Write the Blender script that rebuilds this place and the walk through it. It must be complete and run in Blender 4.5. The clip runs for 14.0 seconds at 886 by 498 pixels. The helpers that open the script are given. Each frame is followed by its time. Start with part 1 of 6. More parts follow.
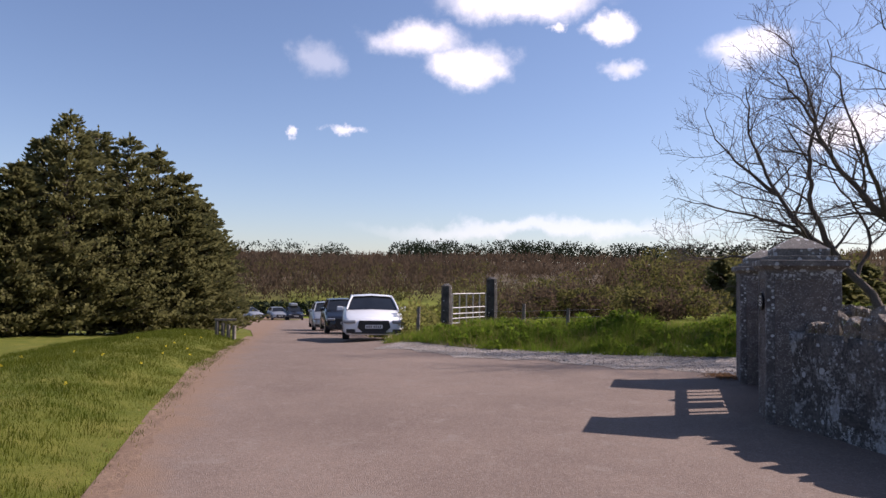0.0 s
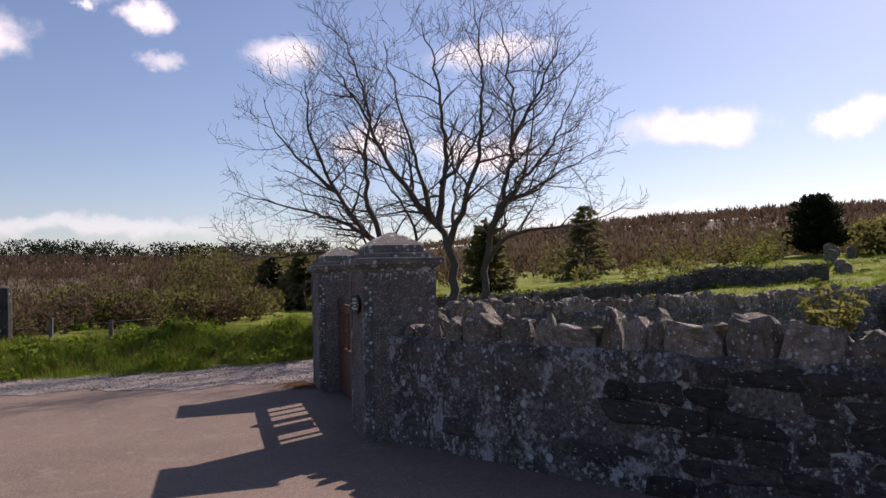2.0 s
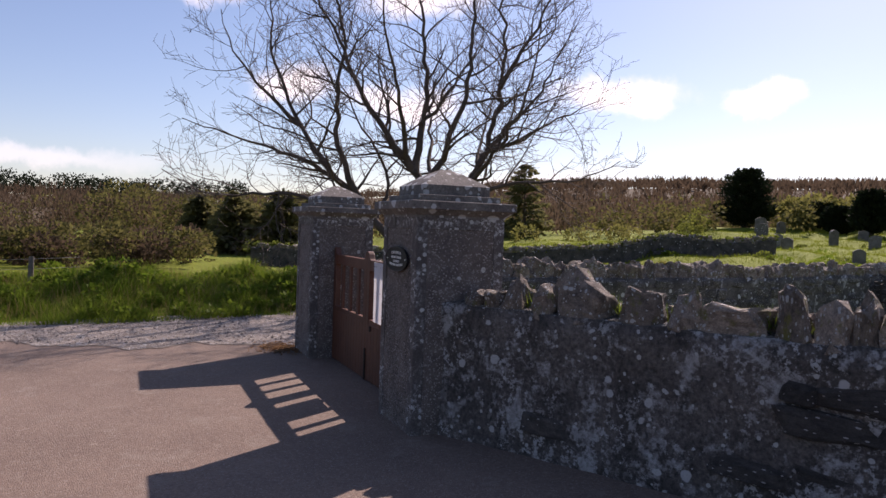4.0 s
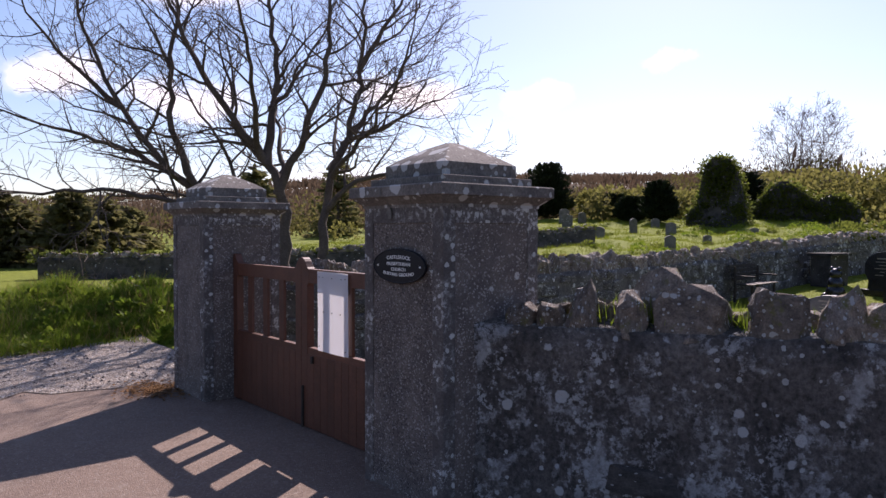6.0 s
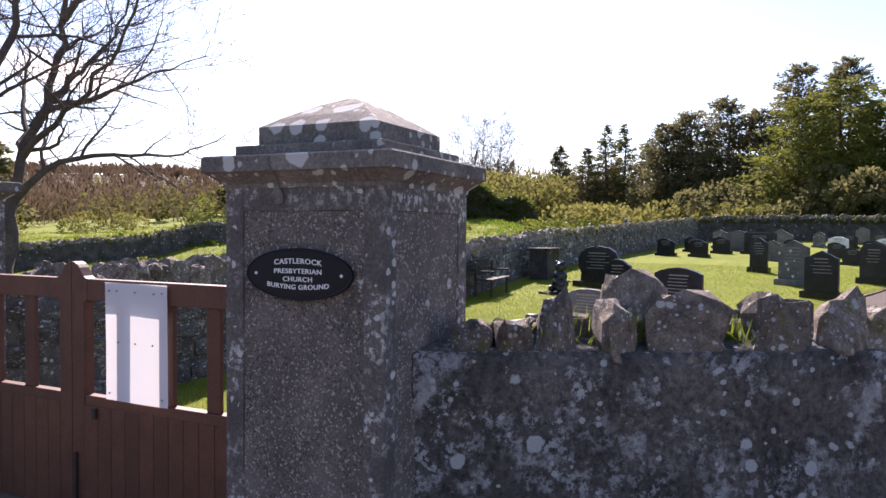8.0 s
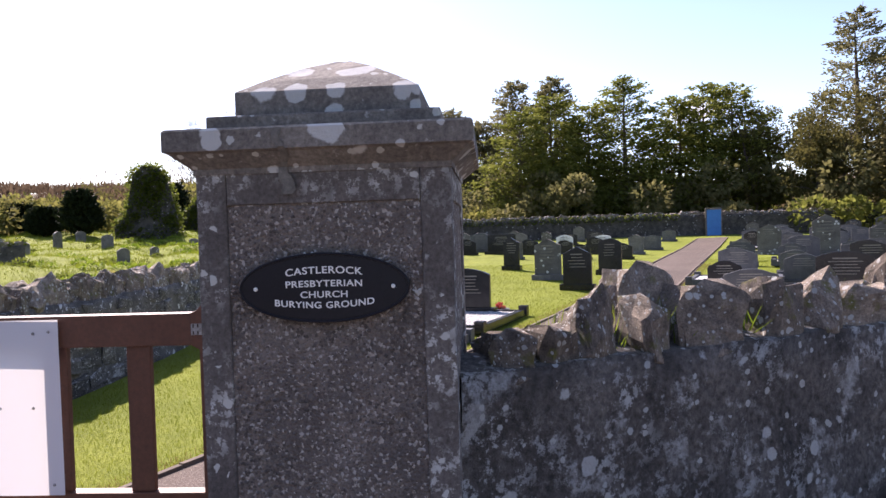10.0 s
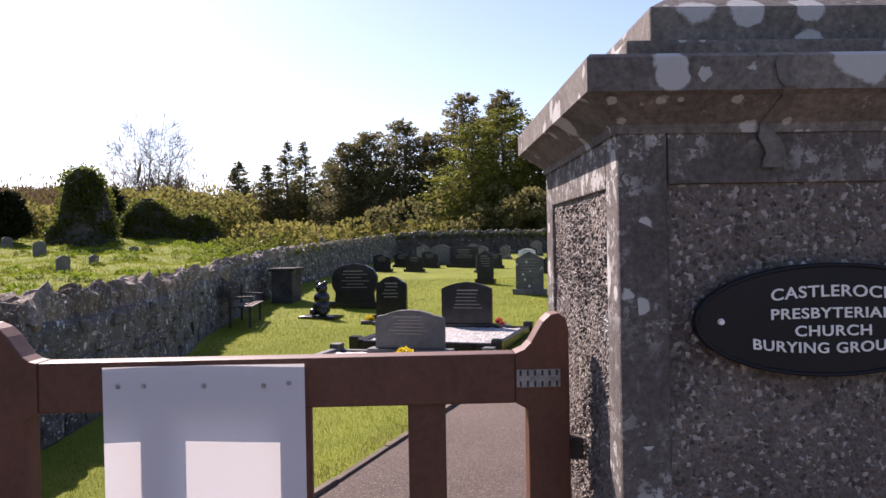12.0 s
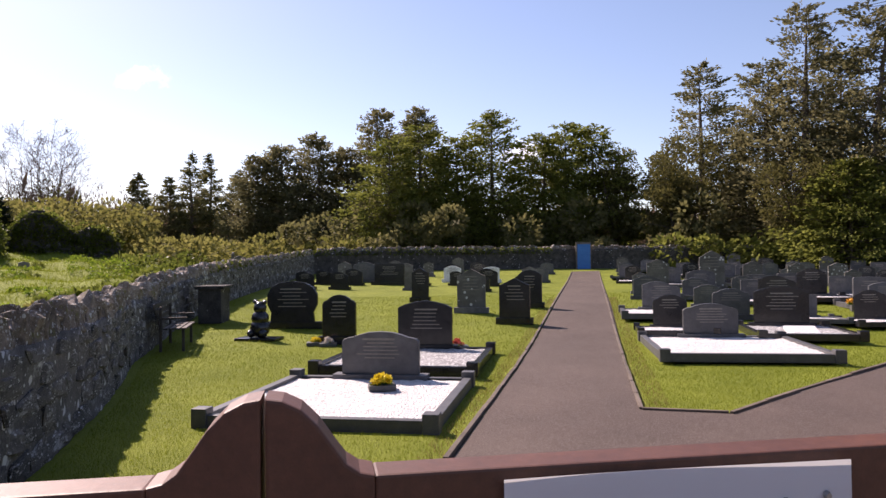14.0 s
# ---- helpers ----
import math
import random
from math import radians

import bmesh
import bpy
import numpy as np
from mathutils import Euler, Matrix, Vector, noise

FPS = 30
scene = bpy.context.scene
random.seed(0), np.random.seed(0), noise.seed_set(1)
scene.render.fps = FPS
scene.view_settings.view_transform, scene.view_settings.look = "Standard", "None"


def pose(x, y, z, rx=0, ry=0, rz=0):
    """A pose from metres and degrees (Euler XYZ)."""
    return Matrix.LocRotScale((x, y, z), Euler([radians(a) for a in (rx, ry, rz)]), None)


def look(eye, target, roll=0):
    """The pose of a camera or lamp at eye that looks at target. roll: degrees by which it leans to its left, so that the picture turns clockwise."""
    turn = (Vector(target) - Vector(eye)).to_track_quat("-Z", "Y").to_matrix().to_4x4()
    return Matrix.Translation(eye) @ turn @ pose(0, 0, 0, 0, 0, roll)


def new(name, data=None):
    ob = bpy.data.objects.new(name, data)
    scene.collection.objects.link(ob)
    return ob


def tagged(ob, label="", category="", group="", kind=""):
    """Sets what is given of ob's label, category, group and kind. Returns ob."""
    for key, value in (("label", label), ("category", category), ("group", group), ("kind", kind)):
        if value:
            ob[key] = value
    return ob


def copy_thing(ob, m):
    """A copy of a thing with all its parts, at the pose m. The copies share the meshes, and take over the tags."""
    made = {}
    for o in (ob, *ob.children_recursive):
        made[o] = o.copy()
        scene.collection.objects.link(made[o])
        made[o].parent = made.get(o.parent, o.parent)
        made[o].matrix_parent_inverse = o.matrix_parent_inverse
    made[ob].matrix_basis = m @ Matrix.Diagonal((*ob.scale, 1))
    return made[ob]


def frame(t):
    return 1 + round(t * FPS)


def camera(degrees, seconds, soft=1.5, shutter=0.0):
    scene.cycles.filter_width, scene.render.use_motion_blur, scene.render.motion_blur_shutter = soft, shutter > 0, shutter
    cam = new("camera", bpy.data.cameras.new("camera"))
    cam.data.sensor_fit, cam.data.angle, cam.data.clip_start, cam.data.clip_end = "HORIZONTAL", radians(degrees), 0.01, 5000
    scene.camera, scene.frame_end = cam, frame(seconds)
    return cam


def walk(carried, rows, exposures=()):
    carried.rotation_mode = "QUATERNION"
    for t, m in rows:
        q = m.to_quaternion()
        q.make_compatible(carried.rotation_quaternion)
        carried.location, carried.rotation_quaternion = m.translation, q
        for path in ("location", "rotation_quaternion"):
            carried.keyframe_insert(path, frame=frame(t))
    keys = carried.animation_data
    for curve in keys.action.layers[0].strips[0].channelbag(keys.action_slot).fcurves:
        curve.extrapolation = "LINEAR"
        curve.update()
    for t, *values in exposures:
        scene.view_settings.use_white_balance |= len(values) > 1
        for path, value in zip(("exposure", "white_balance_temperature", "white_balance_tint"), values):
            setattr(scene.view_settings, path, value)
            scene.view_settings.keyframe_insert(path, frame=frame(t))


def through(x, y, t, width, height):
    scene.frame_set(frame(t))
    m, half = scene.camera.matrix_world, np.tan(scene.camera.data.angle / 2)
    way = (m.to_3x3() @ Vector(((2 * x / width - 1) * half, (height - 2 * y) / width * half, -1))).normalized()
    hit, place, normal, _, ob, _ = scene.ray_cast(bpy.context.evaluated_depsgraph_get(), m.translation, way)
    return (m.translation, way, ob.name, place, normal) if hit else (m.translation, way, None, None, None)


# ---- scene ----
cam = camera(63.4, 14.0)
PATH = [
    (0, (0.418, -3.762, 1.712), (-0.198, -1.861, 1.796), 0.8),
    (0.5, (0.371, -3.305, 1.753), (0.244, -1.312, 1.854), 1.5),
    (1, (0.217, -2.785, 1.762), (0.549, -0.816, 1.887), 0.7),
    (1.5, (0.192, -2.415, 1.8), (0.723, -0.494, 1.963), -0.9),
    (2, (-0.029, -1.912, 1.795), (0.57, -0.005, 1.868), -1.4),
    (4.3, (-0.847, 0.633, 1.757), (0.048, 2.42, 1.71), 3.0),
    (4.5, (-0.914, 0.909, 1.725), (0.071, 2.65, 1.716), 2.0),
    (5, (-1.061, 1.453, 1.7), (0.022, 3.134, 1.645), -0.5),
    (5.5, (-1.222, 1.994, 1.705), (0.042, 3.544, 1.675), 1.4),
    (6, (-1.278, 2.537, 1.718), (0.012, 4.064, 1.666), 0.1),
    (6.5, (-1.332, 3.006, 1.701), (0.138, 4.362, 1.664), 0.9),
    (7, (-1.221, 3.499, 1.682), (0.319, 4.765, 1.531), 1.0),
    (7.5, (-1.199, 3.949, 1.691), (0.482, 5.023, 1.556), 1.2),
    (8, (-1.048, 4.338, 1.693), (0.759, 5.193, 1.634), 0.4),
    (8.5, (-1.022, 4.763, 1.67), (0.842, 5.485, 1.621), 0.1),
    (8.7, (-1.03, 4.895, 1.666), (0.873, 5.508, 1.639), -0.3),
    (11, (-0.437, 6.355, 1.639), (1.563, 6.333, 1.622), -0.8),
    (11.5, (-0.217, 6.731, 1.653), (1.781, 6.679, 1.714), 0.5),
    (12, (0.063, 7.004, 1.649), (2.062, 6.952, 1.639), -1.0),
    (12.5, (0.231, 7.32, 1.65), (2.219, 7.102, 1.65), 0.0),
    (13, (0.546, 7.554, 1.636), (2.526, 7.268, 1.631), -1.3),
    (13.5, (0.741, 7.884, 1.633), (2.725, 7.627, 1.632), -0.6),
    (14, (0.905, 7.982, 1.645), (2.878, 7.659, 1.68), -0.7),
]
walk(cam, [(t, look(eye, target, roll)) for t, eye, target, roll in PATH], exposures=[(0, 0.42, 6450, 25), (1.5, 0.17, 6800, 27), (3.2, 0.3, 6850, 29), (5, 0.5, 6750, 30), (6.5, 0.68, 6500, 29), (7.5, 1.12, 6650, 28), (8.1, 1.32, 6700, 28), (8.6, 1.25, 6700, 28), (9.5, 1.3, 6750, 28), (11, 1.45, 6850, 29), (12, 1.0, 6900, 29), (12.6, 0.92, 7050, 30), (13, 0.82, 7100, 30), (14, 0.76, 7100, 30)])

# ---- light ----
SUN_DIR = Vector((1.0, 0.625, 1.0)).normalized()
SUN_AZ = math.atan2(SUN_DIR.y, SUN_DIR.x)
SUN_EL = math.asin(SUN_DIR.z)

world = bpy.data.worlds.new("sky")
scene.world = world
world.use_nodes = True
wt = world.node_tree
wt.nodes.clear()


def wn(kind, **props):
    n = wt.nodes.new(kind)
    for k, v in props.items():
        if k == "operation":
            n.operation = v
    return n


sky = wn("ShaderNodeTexSky")
sky.sky_type = "NISHITA"
sky.sun_disc = False
sky.sun_elevation = SUN_EL
sky.sun_rotation = math.pi / 2 - SUN_AZ
sky.air_density = 1.0
sky.dust_density = 0.5
sky.ozone_density = 3.0
geo = wn("ShaderNodeTexCoord")
wob = wn("ShaderNodeTexNoise")
wob.inputs["Scale"].default_value = 11.0
wob.inputs["Detail"].default_value = 6.0
wob.inputs["Roughness"].default_value = 0.62
wt.links.new(geo.outputs["Generated"], wob.inputs["Vector"])
wsub = wn("ShaderNodeVectorMath", operation="SUBTRACT")
wt.links.new(wob.outputs["Color"], wsub.inputs[0])
wsub.inputs[1].default_value = (0.5, 0.5, 0.5)
wscl = wn("ShaderNodeVectorMath", operation="MULTIPLY")
wt.links.new(wsub.outputs[0], wscl.inputs[0])
wscl.inputs[1].default_value = (0.13, 0.13, 0.075)
wadd = wn("ShaderNodeVectorMath", operation="ADD")
wt.links.new(geo.outputs["Generated"], wadd.inputs[0])
wt.links.new(wscl.outputs[0], wadd.inputs[1])
# small fair-weather clouds: azimuth, elevation, half width, half height (degrees), cover
CLOUDS = [
    (101.6, 21.6, 7.5, 1.9, 1.0), (106.0, 17.0, 4.0, 1.9, 1.0), (110.2, 18.7, 4.2, 1.6, 0.75), (94.9, 19.0, 2.3, 1.1, 1.0), (99.0, 19.6, 0.9, 0.6, 0.9),
    (93.6, 16.3, 2.4, 0.8, 0.55), (115.7, 11.7, 1.8, 0.45, 0.8), (119.5, 11.4, 0.8, 0.5, 0.8), (118.1, 16.4, 2.4, 1.5, 0.25), (52.6, 10.6, 5.8, 1.8, 1.0),
    (42.8, 10.1, 3.2, 1.4, 0.95), (77.5, 10.8, 4.2, 1.7, 0.9), (69.5, 9.8, 4.8, 1.8, 0.9), (84.5, 17.0, 3.6, 1.7, 0.8), (68.0, 17.2, 6.0, 1.4, 0.8),
    (13.5, 13.5, 2.0, 0.7, 0.8), (32.0, 12.8, 2.2, 0.8, 0.5), (58.0, 4.0, 9.0, 1.2, 0.5), (100.0, 4.2, 16.0, 0.9, 0.35), (-16.5, 8.6, 3.0, 1.1, 0.6),
]
cover = None
for az, el, hw, hh, dens in CLOUDS:
    a, e = radians(az), radians(el)
    sub = wn("ShaderNodeVectorMath", operation="SUBTRACT")
    wt.links.new(wadd.outputs[0], sub.inputs[0])
    sub.inputs[1].default_value = (math.cos(e) * math.cos(a), math.cos(e) * math.sin(a), math.sin(e))
    mul = wn("ShaderNodeVectorMath", operation="DIVIDE")
    wt.links.new(sub.outputs[0], mul.inputs[0])
    mul.inputs[1].default_value = (radians(hw), radians(hw), radians(hh))
    ln = wn("ShaderNodeVectorMath", operation="LENGTH")
    wt.links.new(mul.outputs[0], ln.inputs[0])
    ramp = wn("ShaderNodeMapRange")
    ramp.interpolation_type = "SMOOTHSTEP"
    wt.links.new(ln.outputs["Value"], ramp.inputs["Value"])
    for k, v in (("From Min", 1.08), ("From Max", 0.22), ("To Min", 0.0), ("To Max", dens)):
        ramp.inputs[k].default_value = v
    if cover is None:
        cover = ramp.outputs[0]
    else:
        mx = wn("ShaderNodeMath", operation="MAXIMUM")
        wt.links.new(cover, mx.inputs[0])
        wt.links.new(ramp.outputs[0], mx.inputs[1])
        cover = mx.outputs[0]
wmix = wn("ShaderNodeMix")
wmix.data_type = "RGBA"
wt.links.new(cover, wmix.inputs["Factor"])
wt.links.new(sky.outputs[0], wmix.inputs["A"])
wmix.inputs["B"].default_value = (11.0, 10.6, 10.4, 1)
bg = wn("ShaderNodeBackground")
bg.inputs["Strength"].default_value = 0.10
wt.links.new(wmix.outputs["Result"], bg.inputs["Color"])
wo = wn("ShaderNodeOutputWorld")
wt.links.new(bg.outputs[0], wo.inputs[0])

sun = new("sun", bpy.data.lights.new("sun", "SUN"))
sun.data.energy = 5.0
sun.data.angle = radians(0.5)
sun.data.color = (1.0, 0.95, 0.86)
sun.matrix_world = look(SUN_DIR * 60, (0, 0, 0))


# ---- materials ----
def nodes_of(name):
    m = bpy.data.materials.new(name)
    m.use_nodes = True
    t = m.node_tree
    t.nodes.clear()
    out = t.nodes.new("ShaderNodeOutputMaterial")
    p = t.nodes.new("ShaderNodeBsdfPrincipled")
    t.links.new(p.outputs[0], out.inputs[0])
    return m, t, p, out


def n_noise(t, vec, scale, detail=4.0, rough=0.6):
    n = t.nodes.new("ShaderNodeTexNoise")
    n.inputs["Scale"].default_value = scale
    n.inputs["Detail"].default_value = detail
    n.inputs["Roughness"].default_value = rough
    t.links.new(vec, n.inputs["Vector"])
    return n.outputs["Fac"]


def n_range(t, val, a, b, lo=0.0, hi=1.0):
    r = t.nodes.new("ShaderNodeMapRange")
    for k, v in (("From Min", a), ("From Max", b), ("To Min", lo), ("To Max", hi)):
        r.inputs[k].default_value = v
    t.links.new(val, r.inputs["Value"])
    return r.outputs[0]


def n_mix(t, fac, a, b):
    m = t.nodes.new("ShaderNodeMix")
    m.data_type = "RGBA"
    t.links.new(fac, m.inputs["Factor"])
    for key, v in (("A", a), ("B", b)):
        if isinstance(v, tuple):
            m.inputs[key].default_value = (*v[:3], 1)
        else:
            t.links.new(v, m.inputs[key])
    return m.outputs["Result"]


def n_math(t, op, a, b=0.0):
    m = t.nodes.new("ShaderNodeMath")
    m.operation = op
    for k, v in ((0, a), (1, b)):
        if isinstance(v, (int, float)):
            m.inputs[k].default_value = v
        else:
            t.links.new(v, m.inputs[k])
    return m.outputs[0]


def n_coord(t, vary):
    c = t.nodes.new("ShaderNodeTexCoord").outputs["Object"]
    if not vary:
        return c
    info = t.nodes.new("ShaderNodeObjectInfo")
    a = t.nodes.new("ShaderNodeVectorMath")
    a.operation = "MULTIPLY_ADD"
    t.links.new(info.outputs["Random"], a.inputs[0])
    a.inputs[1].default_value = (37.0, 53.0, 71.0)
    t.links.new(c, a.inputs[2])
    return a.outputs[0]


def n_spots(t, vec, scale, size, ragged=0.42):
    """Round, ragged-edged blotches of many sizes."""
    w = n_noise(t, vec, scale * 2.2, 5.0)
    v = t.nodes.new("ShaderNodeTexVoronoi")
    v.inputs["Scale"].default_value = scale
    t.links.new(vec, v.inputs["Vector"])
    sep = t.nodes.new("ShaderNodeSeparateColor")
    t.links.new(v.outputs["Color"], sep.inputs[0])
    lim = n_range(t, sep.outputs[0], 0.45, 1.0, -0.15, size)
    d = n_math(t, "ADD", v.outputs["Distance"], n_math(t, "MULTIPLY", n_math(t, "SUBTRACT", w, 0.5), ragged))
    return n_range(t, n_math(t, "SUBTRACT", lim, d), 0.0, 0.05)


def surface(name, c1, c2, big=1.5, fine=40.0, rough=0.85, bump=0.3, depth=0.01, spots=(), fleck=None, metal=0.0, vary=False, moss=None, grain=0.35, tint=0.0, gloss=0.5, speckle=None, patch=None):
    """A surface with two colours blended at a large scale, grain at a fine one, optional blotches and flecks."""
    m, t, p, out = nodes_of(name)
    vec = n_coord(t, vary)
    a = n_range(t, n_noise(t, vec, big, 5.0, 0.65), 0.32, 0.68)
    col = n_mix(t, a, c1, c2)
    f = n_noise(t, vec, fine, 6.0, 0.7)
    g = n_range(t, f, 0.3, 0.7, 1.0 - grain, 1.0 + grain)
    mul = t.nodes.new("ShaderNodeVectorMath")
    mul.operation = "MULTIPLY"
    t.links.new(col, mul.inputs[0])
    t.links.new(g, mul.inputs[1])
    col = mul.outputs[0]
    if tint:
        info = t.nodes.new("ShaderNodeObjectInfo")
        sc = n_range(t, info.outputs["Random"], 0.0, 1.0, 1.0 - tint, 1.0 + tint)
        mul = t.nodes.new("ShaderNodeVectorMath")
        mul.operation = "MULTIPLY"
        t.links.new(col, mul.inputs[0])
        t.links.new(sc, mul.inputs[1])
        col = mul.outputs[0]
    if moss:
        mm = n_range(t, n_noise(t, vec, 2.3, 6.0, 0.7), 0.56, 0.66)
        col = n_mix(t, mm, col, moss)
    if speckle:
        scale, cluster, colour, share = speckle
        k1 = n_range(t, n_noise(t, vec, scale, 7.0, 0.75), 0.66 - share, 0.70 - share)
        k2 = n_range(t, n_noise(t, vec, cluster, 4.0, 0.6), 0.42, 0.6)
        col = n_mix(t, n_math(t, "MULTIPLY", k1, k2), col, colour)
    if patch:
        scale, colour, lo = patch
        q1 = n_range(t, n_noise(t, vec, scale, 9.0, 0.72), lo, lo + 0.055)
        q2 = n_range(t, n_noise(t, vec, scale * 5.0, 6.0, 0.7), 0.36, 0.62, 0.25, 1.0)
        col = n_mix(t, n_math(t, "MULTIPLY", q1, q2), col, colour)
    for scale, size, colour in spots:
        col = n_mix(t, n_spots(t, vec, scale, size), col, colour)
    height = f
    if fleck:
        scale, colour, share = fleck
        v = t.nodes.new("ShaderNodeTexVoronoi")
        v.inputs["Scale"].default_value = scale
        t.links.new(vec, v.inputs["Vector"])
        sep = t.nodes.new("ShaderNodeSeparateColor")
        t.links.new(v.outputs["Color"], sep.inputs[0])
        k = n_range(t, sep.outputs[0], 1.0 - share, 1.0 - share * 0.6)
        col = n_mix(t, k, col, colour)
        height = n_math(t, "ADD", n_math(t, "MULTIPLY", f, 0.4), n_range(t, v.outputs["Distance"], 0.0, 0.7, 1.0, 0.0))
    t.links.new(col, p.inputs["Base Color"])
    p.inputs["Roughness"].default_value = rough
    p.inputs["Metallic"].default_value = metal
    p.inputs["Specular IOR Level"].default_value = gloss
    b = t.nodes.new("ShaderNodeBump")
    b.inputs["Strength"].default_value = bump
    b.inputs["Distance"].default_value = depth
    t.links.new(height, b.inputs["Height"])
    t.links.new(b.outputs[0], p.inputs["Normal"])
    return m


def leafy(name, c1, c2, through=0.35, rough=0.6, scale=0.6):
    """Thin leaves, needles or blades: two colours by island, part of the light passes through."""
    m, t, p, out = nodes_of(name)
    g = t.nodes.new("ShaderNodeNewGeometry")
    vec = t.nodes.new("ShaderNodeTexCoord").outputs["Object"]
    k = n_math(t, "MULTIPLY", n_math(t, "ADD", g.outputs["Random Per Island"], n_range(t, n_noise(t, vec, scale, 3.0), 0.3, 0.7)), 0.5)
    col = n_mix(t, k, c1, c2)
    t.links.new(col, p.inputs["Base Color"])
    p.inputs["Roughness"].default_value = rough
    p.inputs["Specular IOR Level"].default_value = 0.08
    tr = t.nodes.new("ShaderNodeBsdfTranslucent")
    t.links.new(col, tr.inputs["Color"])
    mx = t.nodes.new("ShaderNodeMixShader")
    mx.inputs[0].default_value = through
    t.links.new(p.outputs[0], mx.inputs[1])
    t.links.new(tr.outputs[0], mx.inputs[2])
    t.links.new(mx.outputs[0], out.inputs[0])
    return m


LICHEN = (0.50, 0.50, 0.48)
M_PEBBLE, pb_t, pb_p, pb_o = nodes_of("dashed_pebbles")
pb_g = pb_t.nodes.new("ShaderNodeNewGeometry")
pb_r = pb_t.nodes.new("ShaderNodeValToRGB")
pb_t.links.new(pb_g.outputs["Random Per Island"], pb_r.inputs[0])
pb_r.color_ramp.elements[0].color = (0.060, 0.050, 0.045, 1)
pb_r.color_ramp.elements[1].color = (0.40, 0.375, 0.35, 1)
for pos_, col_ in ((0.45, (0.105, 0.088, 0.078, 1)), (0.78, (0.155, 0.13, 0.115, 1)), (0.93, (0.235, 0.205, 0.185, 1))):
    pb_e = pb_r.color_ramp.elements.new(pos_)
    pb_e.color = col_
pb_v = n_coord(pb_t, False)
pb_t.links.new(n_mix(pb_t, n_spots(pb_t, pb_v, 7.0, 0.30), pb_r.outputs[0], LICHEN), pb_p.inputs["Base Color"])
pb_p.inputs["Roughness"].default_value = 0.85
M_RENDER = surface("cement_render", (0.068, 0.058, 0.054), (0.145, 0.128, 0.117), 3.0, 70, 0.92, 0.5, 0.006, spots=((6.5, 0.40, LICHEN), (21.0, 0.50, (0.44, 0.44, 0.42))), grain=0.45, speckle=(26.0, 3.0, (0.46, 0.46, 0.445), 0.14))
M_DASH = surface("pebble_dash", (0.095, 0.079, 0.072), (0.19, 0.16, 0.142), 5.0, 110, 0.9, 0.9, 0.008, spots=((9.0, 0.24, LICHEN),), fleck=(95.0, (0.34, 0.315, 0.29), 0.16), speckle=(40.0, 5.0, (0.42, 0.41, 0.395), 0.04))
M_CAP = surface("cap_concrete", (0.10, 0.088, 0.080), (0.19, 0.17, 0.15), 5.0, 60, 0.92, 0.6, 0.006, spots=((6.5, 0.50, (0.44, 0.44, 0.43)), (10.5, 0.5, (0.42, 0.42, 0.41)), (24.0, 0.45, (0.40, 0.40, 0.38))), grain=0.45, speckle=(30.0, 3.5, (0.36, 0.355, 0.34), 0.03))
M_WALL = surface("harled_wall", (0.044, 0.038, 0.034), (0.148, 0.130, 0.117), 2.6, 30, 0.95, 1.0, 0.03, spots=((8.0, 0.34, (0.46, 0.46, 0.455)), (19.0, 0.36, (0.44, 0.44, 0.43))), grain=0.7, speckle=(15.0, 1.6, (0.42, 0.42, 0.415), 0.13), patch=(4.2, (0.42, 0.415, 0.41), 0.545))
M_NORTH = surface("graveyard_wall_stone", (0.052, 0.047, 0.042), (0.145, 0.132, 0.120), 3.0, 35, 0.93, 0.9, 0.02, spots=((7.0, 0.42, (0.52, 0.52, 0.50)), (17.0, 0.4, (0.48, 0.48, 0.46))), vary=True, grain=0.5, tint=0.35, speckle=(18.0, 2.0, (0.44, 0.44, 0.42), 0.06), patch=(2.4, (0.46, 0.455, 0.44), 0.56))
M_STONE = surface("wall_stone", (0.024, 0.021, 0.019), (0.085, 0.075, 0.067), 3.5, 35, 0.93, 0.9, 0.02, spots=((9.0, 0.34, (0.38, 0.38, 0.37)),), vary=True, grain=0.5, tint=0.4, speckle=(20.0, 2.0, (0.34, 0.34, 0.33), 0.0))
M_COPE = surface("coping_stone", (0.095, 0.076, 0.062), (0.31, 0.25, 0.20), 4.5, 30, 0.93, 0.9, 0.02, spots=((8.0, 0.50, (0.46, 0.46, 0.44)), (14.0, 0.45, (0.44, 0.44, 0.42))), vary=True, grain=0.5, tint=0.35, moss=(0.14, 0.135, 0.04), speckle=(24.0, 2.5, (0.40, 0.40, 0.38), 0.03))
M_GATE = surface("stained_wood", (0.085, 0.030, 0.016), (0.13, 0.048, 0.026), 6.0, 55, 0.55, 0.25, 0.003, vary=True, grain=0.22, tint=0.1)
M_ROAD = surface("asphalt", (0.136, 0.092, 0.069), (0.205, 0.145, 0.110), 0.35, 42, 0.92, 0.7, 0.006, fleck=(95.0, (0.235, 0.185, 0.15), 0.12), grain=0.32, moss=(0.20, 0.152, 0.12), speckle=(7.0, 0.8, (0.235, 0.18, 0.14), 0.06))
rt = M_ROAD.node_tree
rt_p = next(n for n in rt.nodes if n.type == "BSDF_PRINCIPLED")
rt_c = rt_p.inputs["Base Color"].links[0].from_socket
rt_v = n_coord(rt, False)
rt_dot = rt.nodes.new("ShaderNodeVectorMath")
rt_dot.operation = "DOT_PRODUCT"
rt.links.new(rt_v, rt_dot.inputs[0])
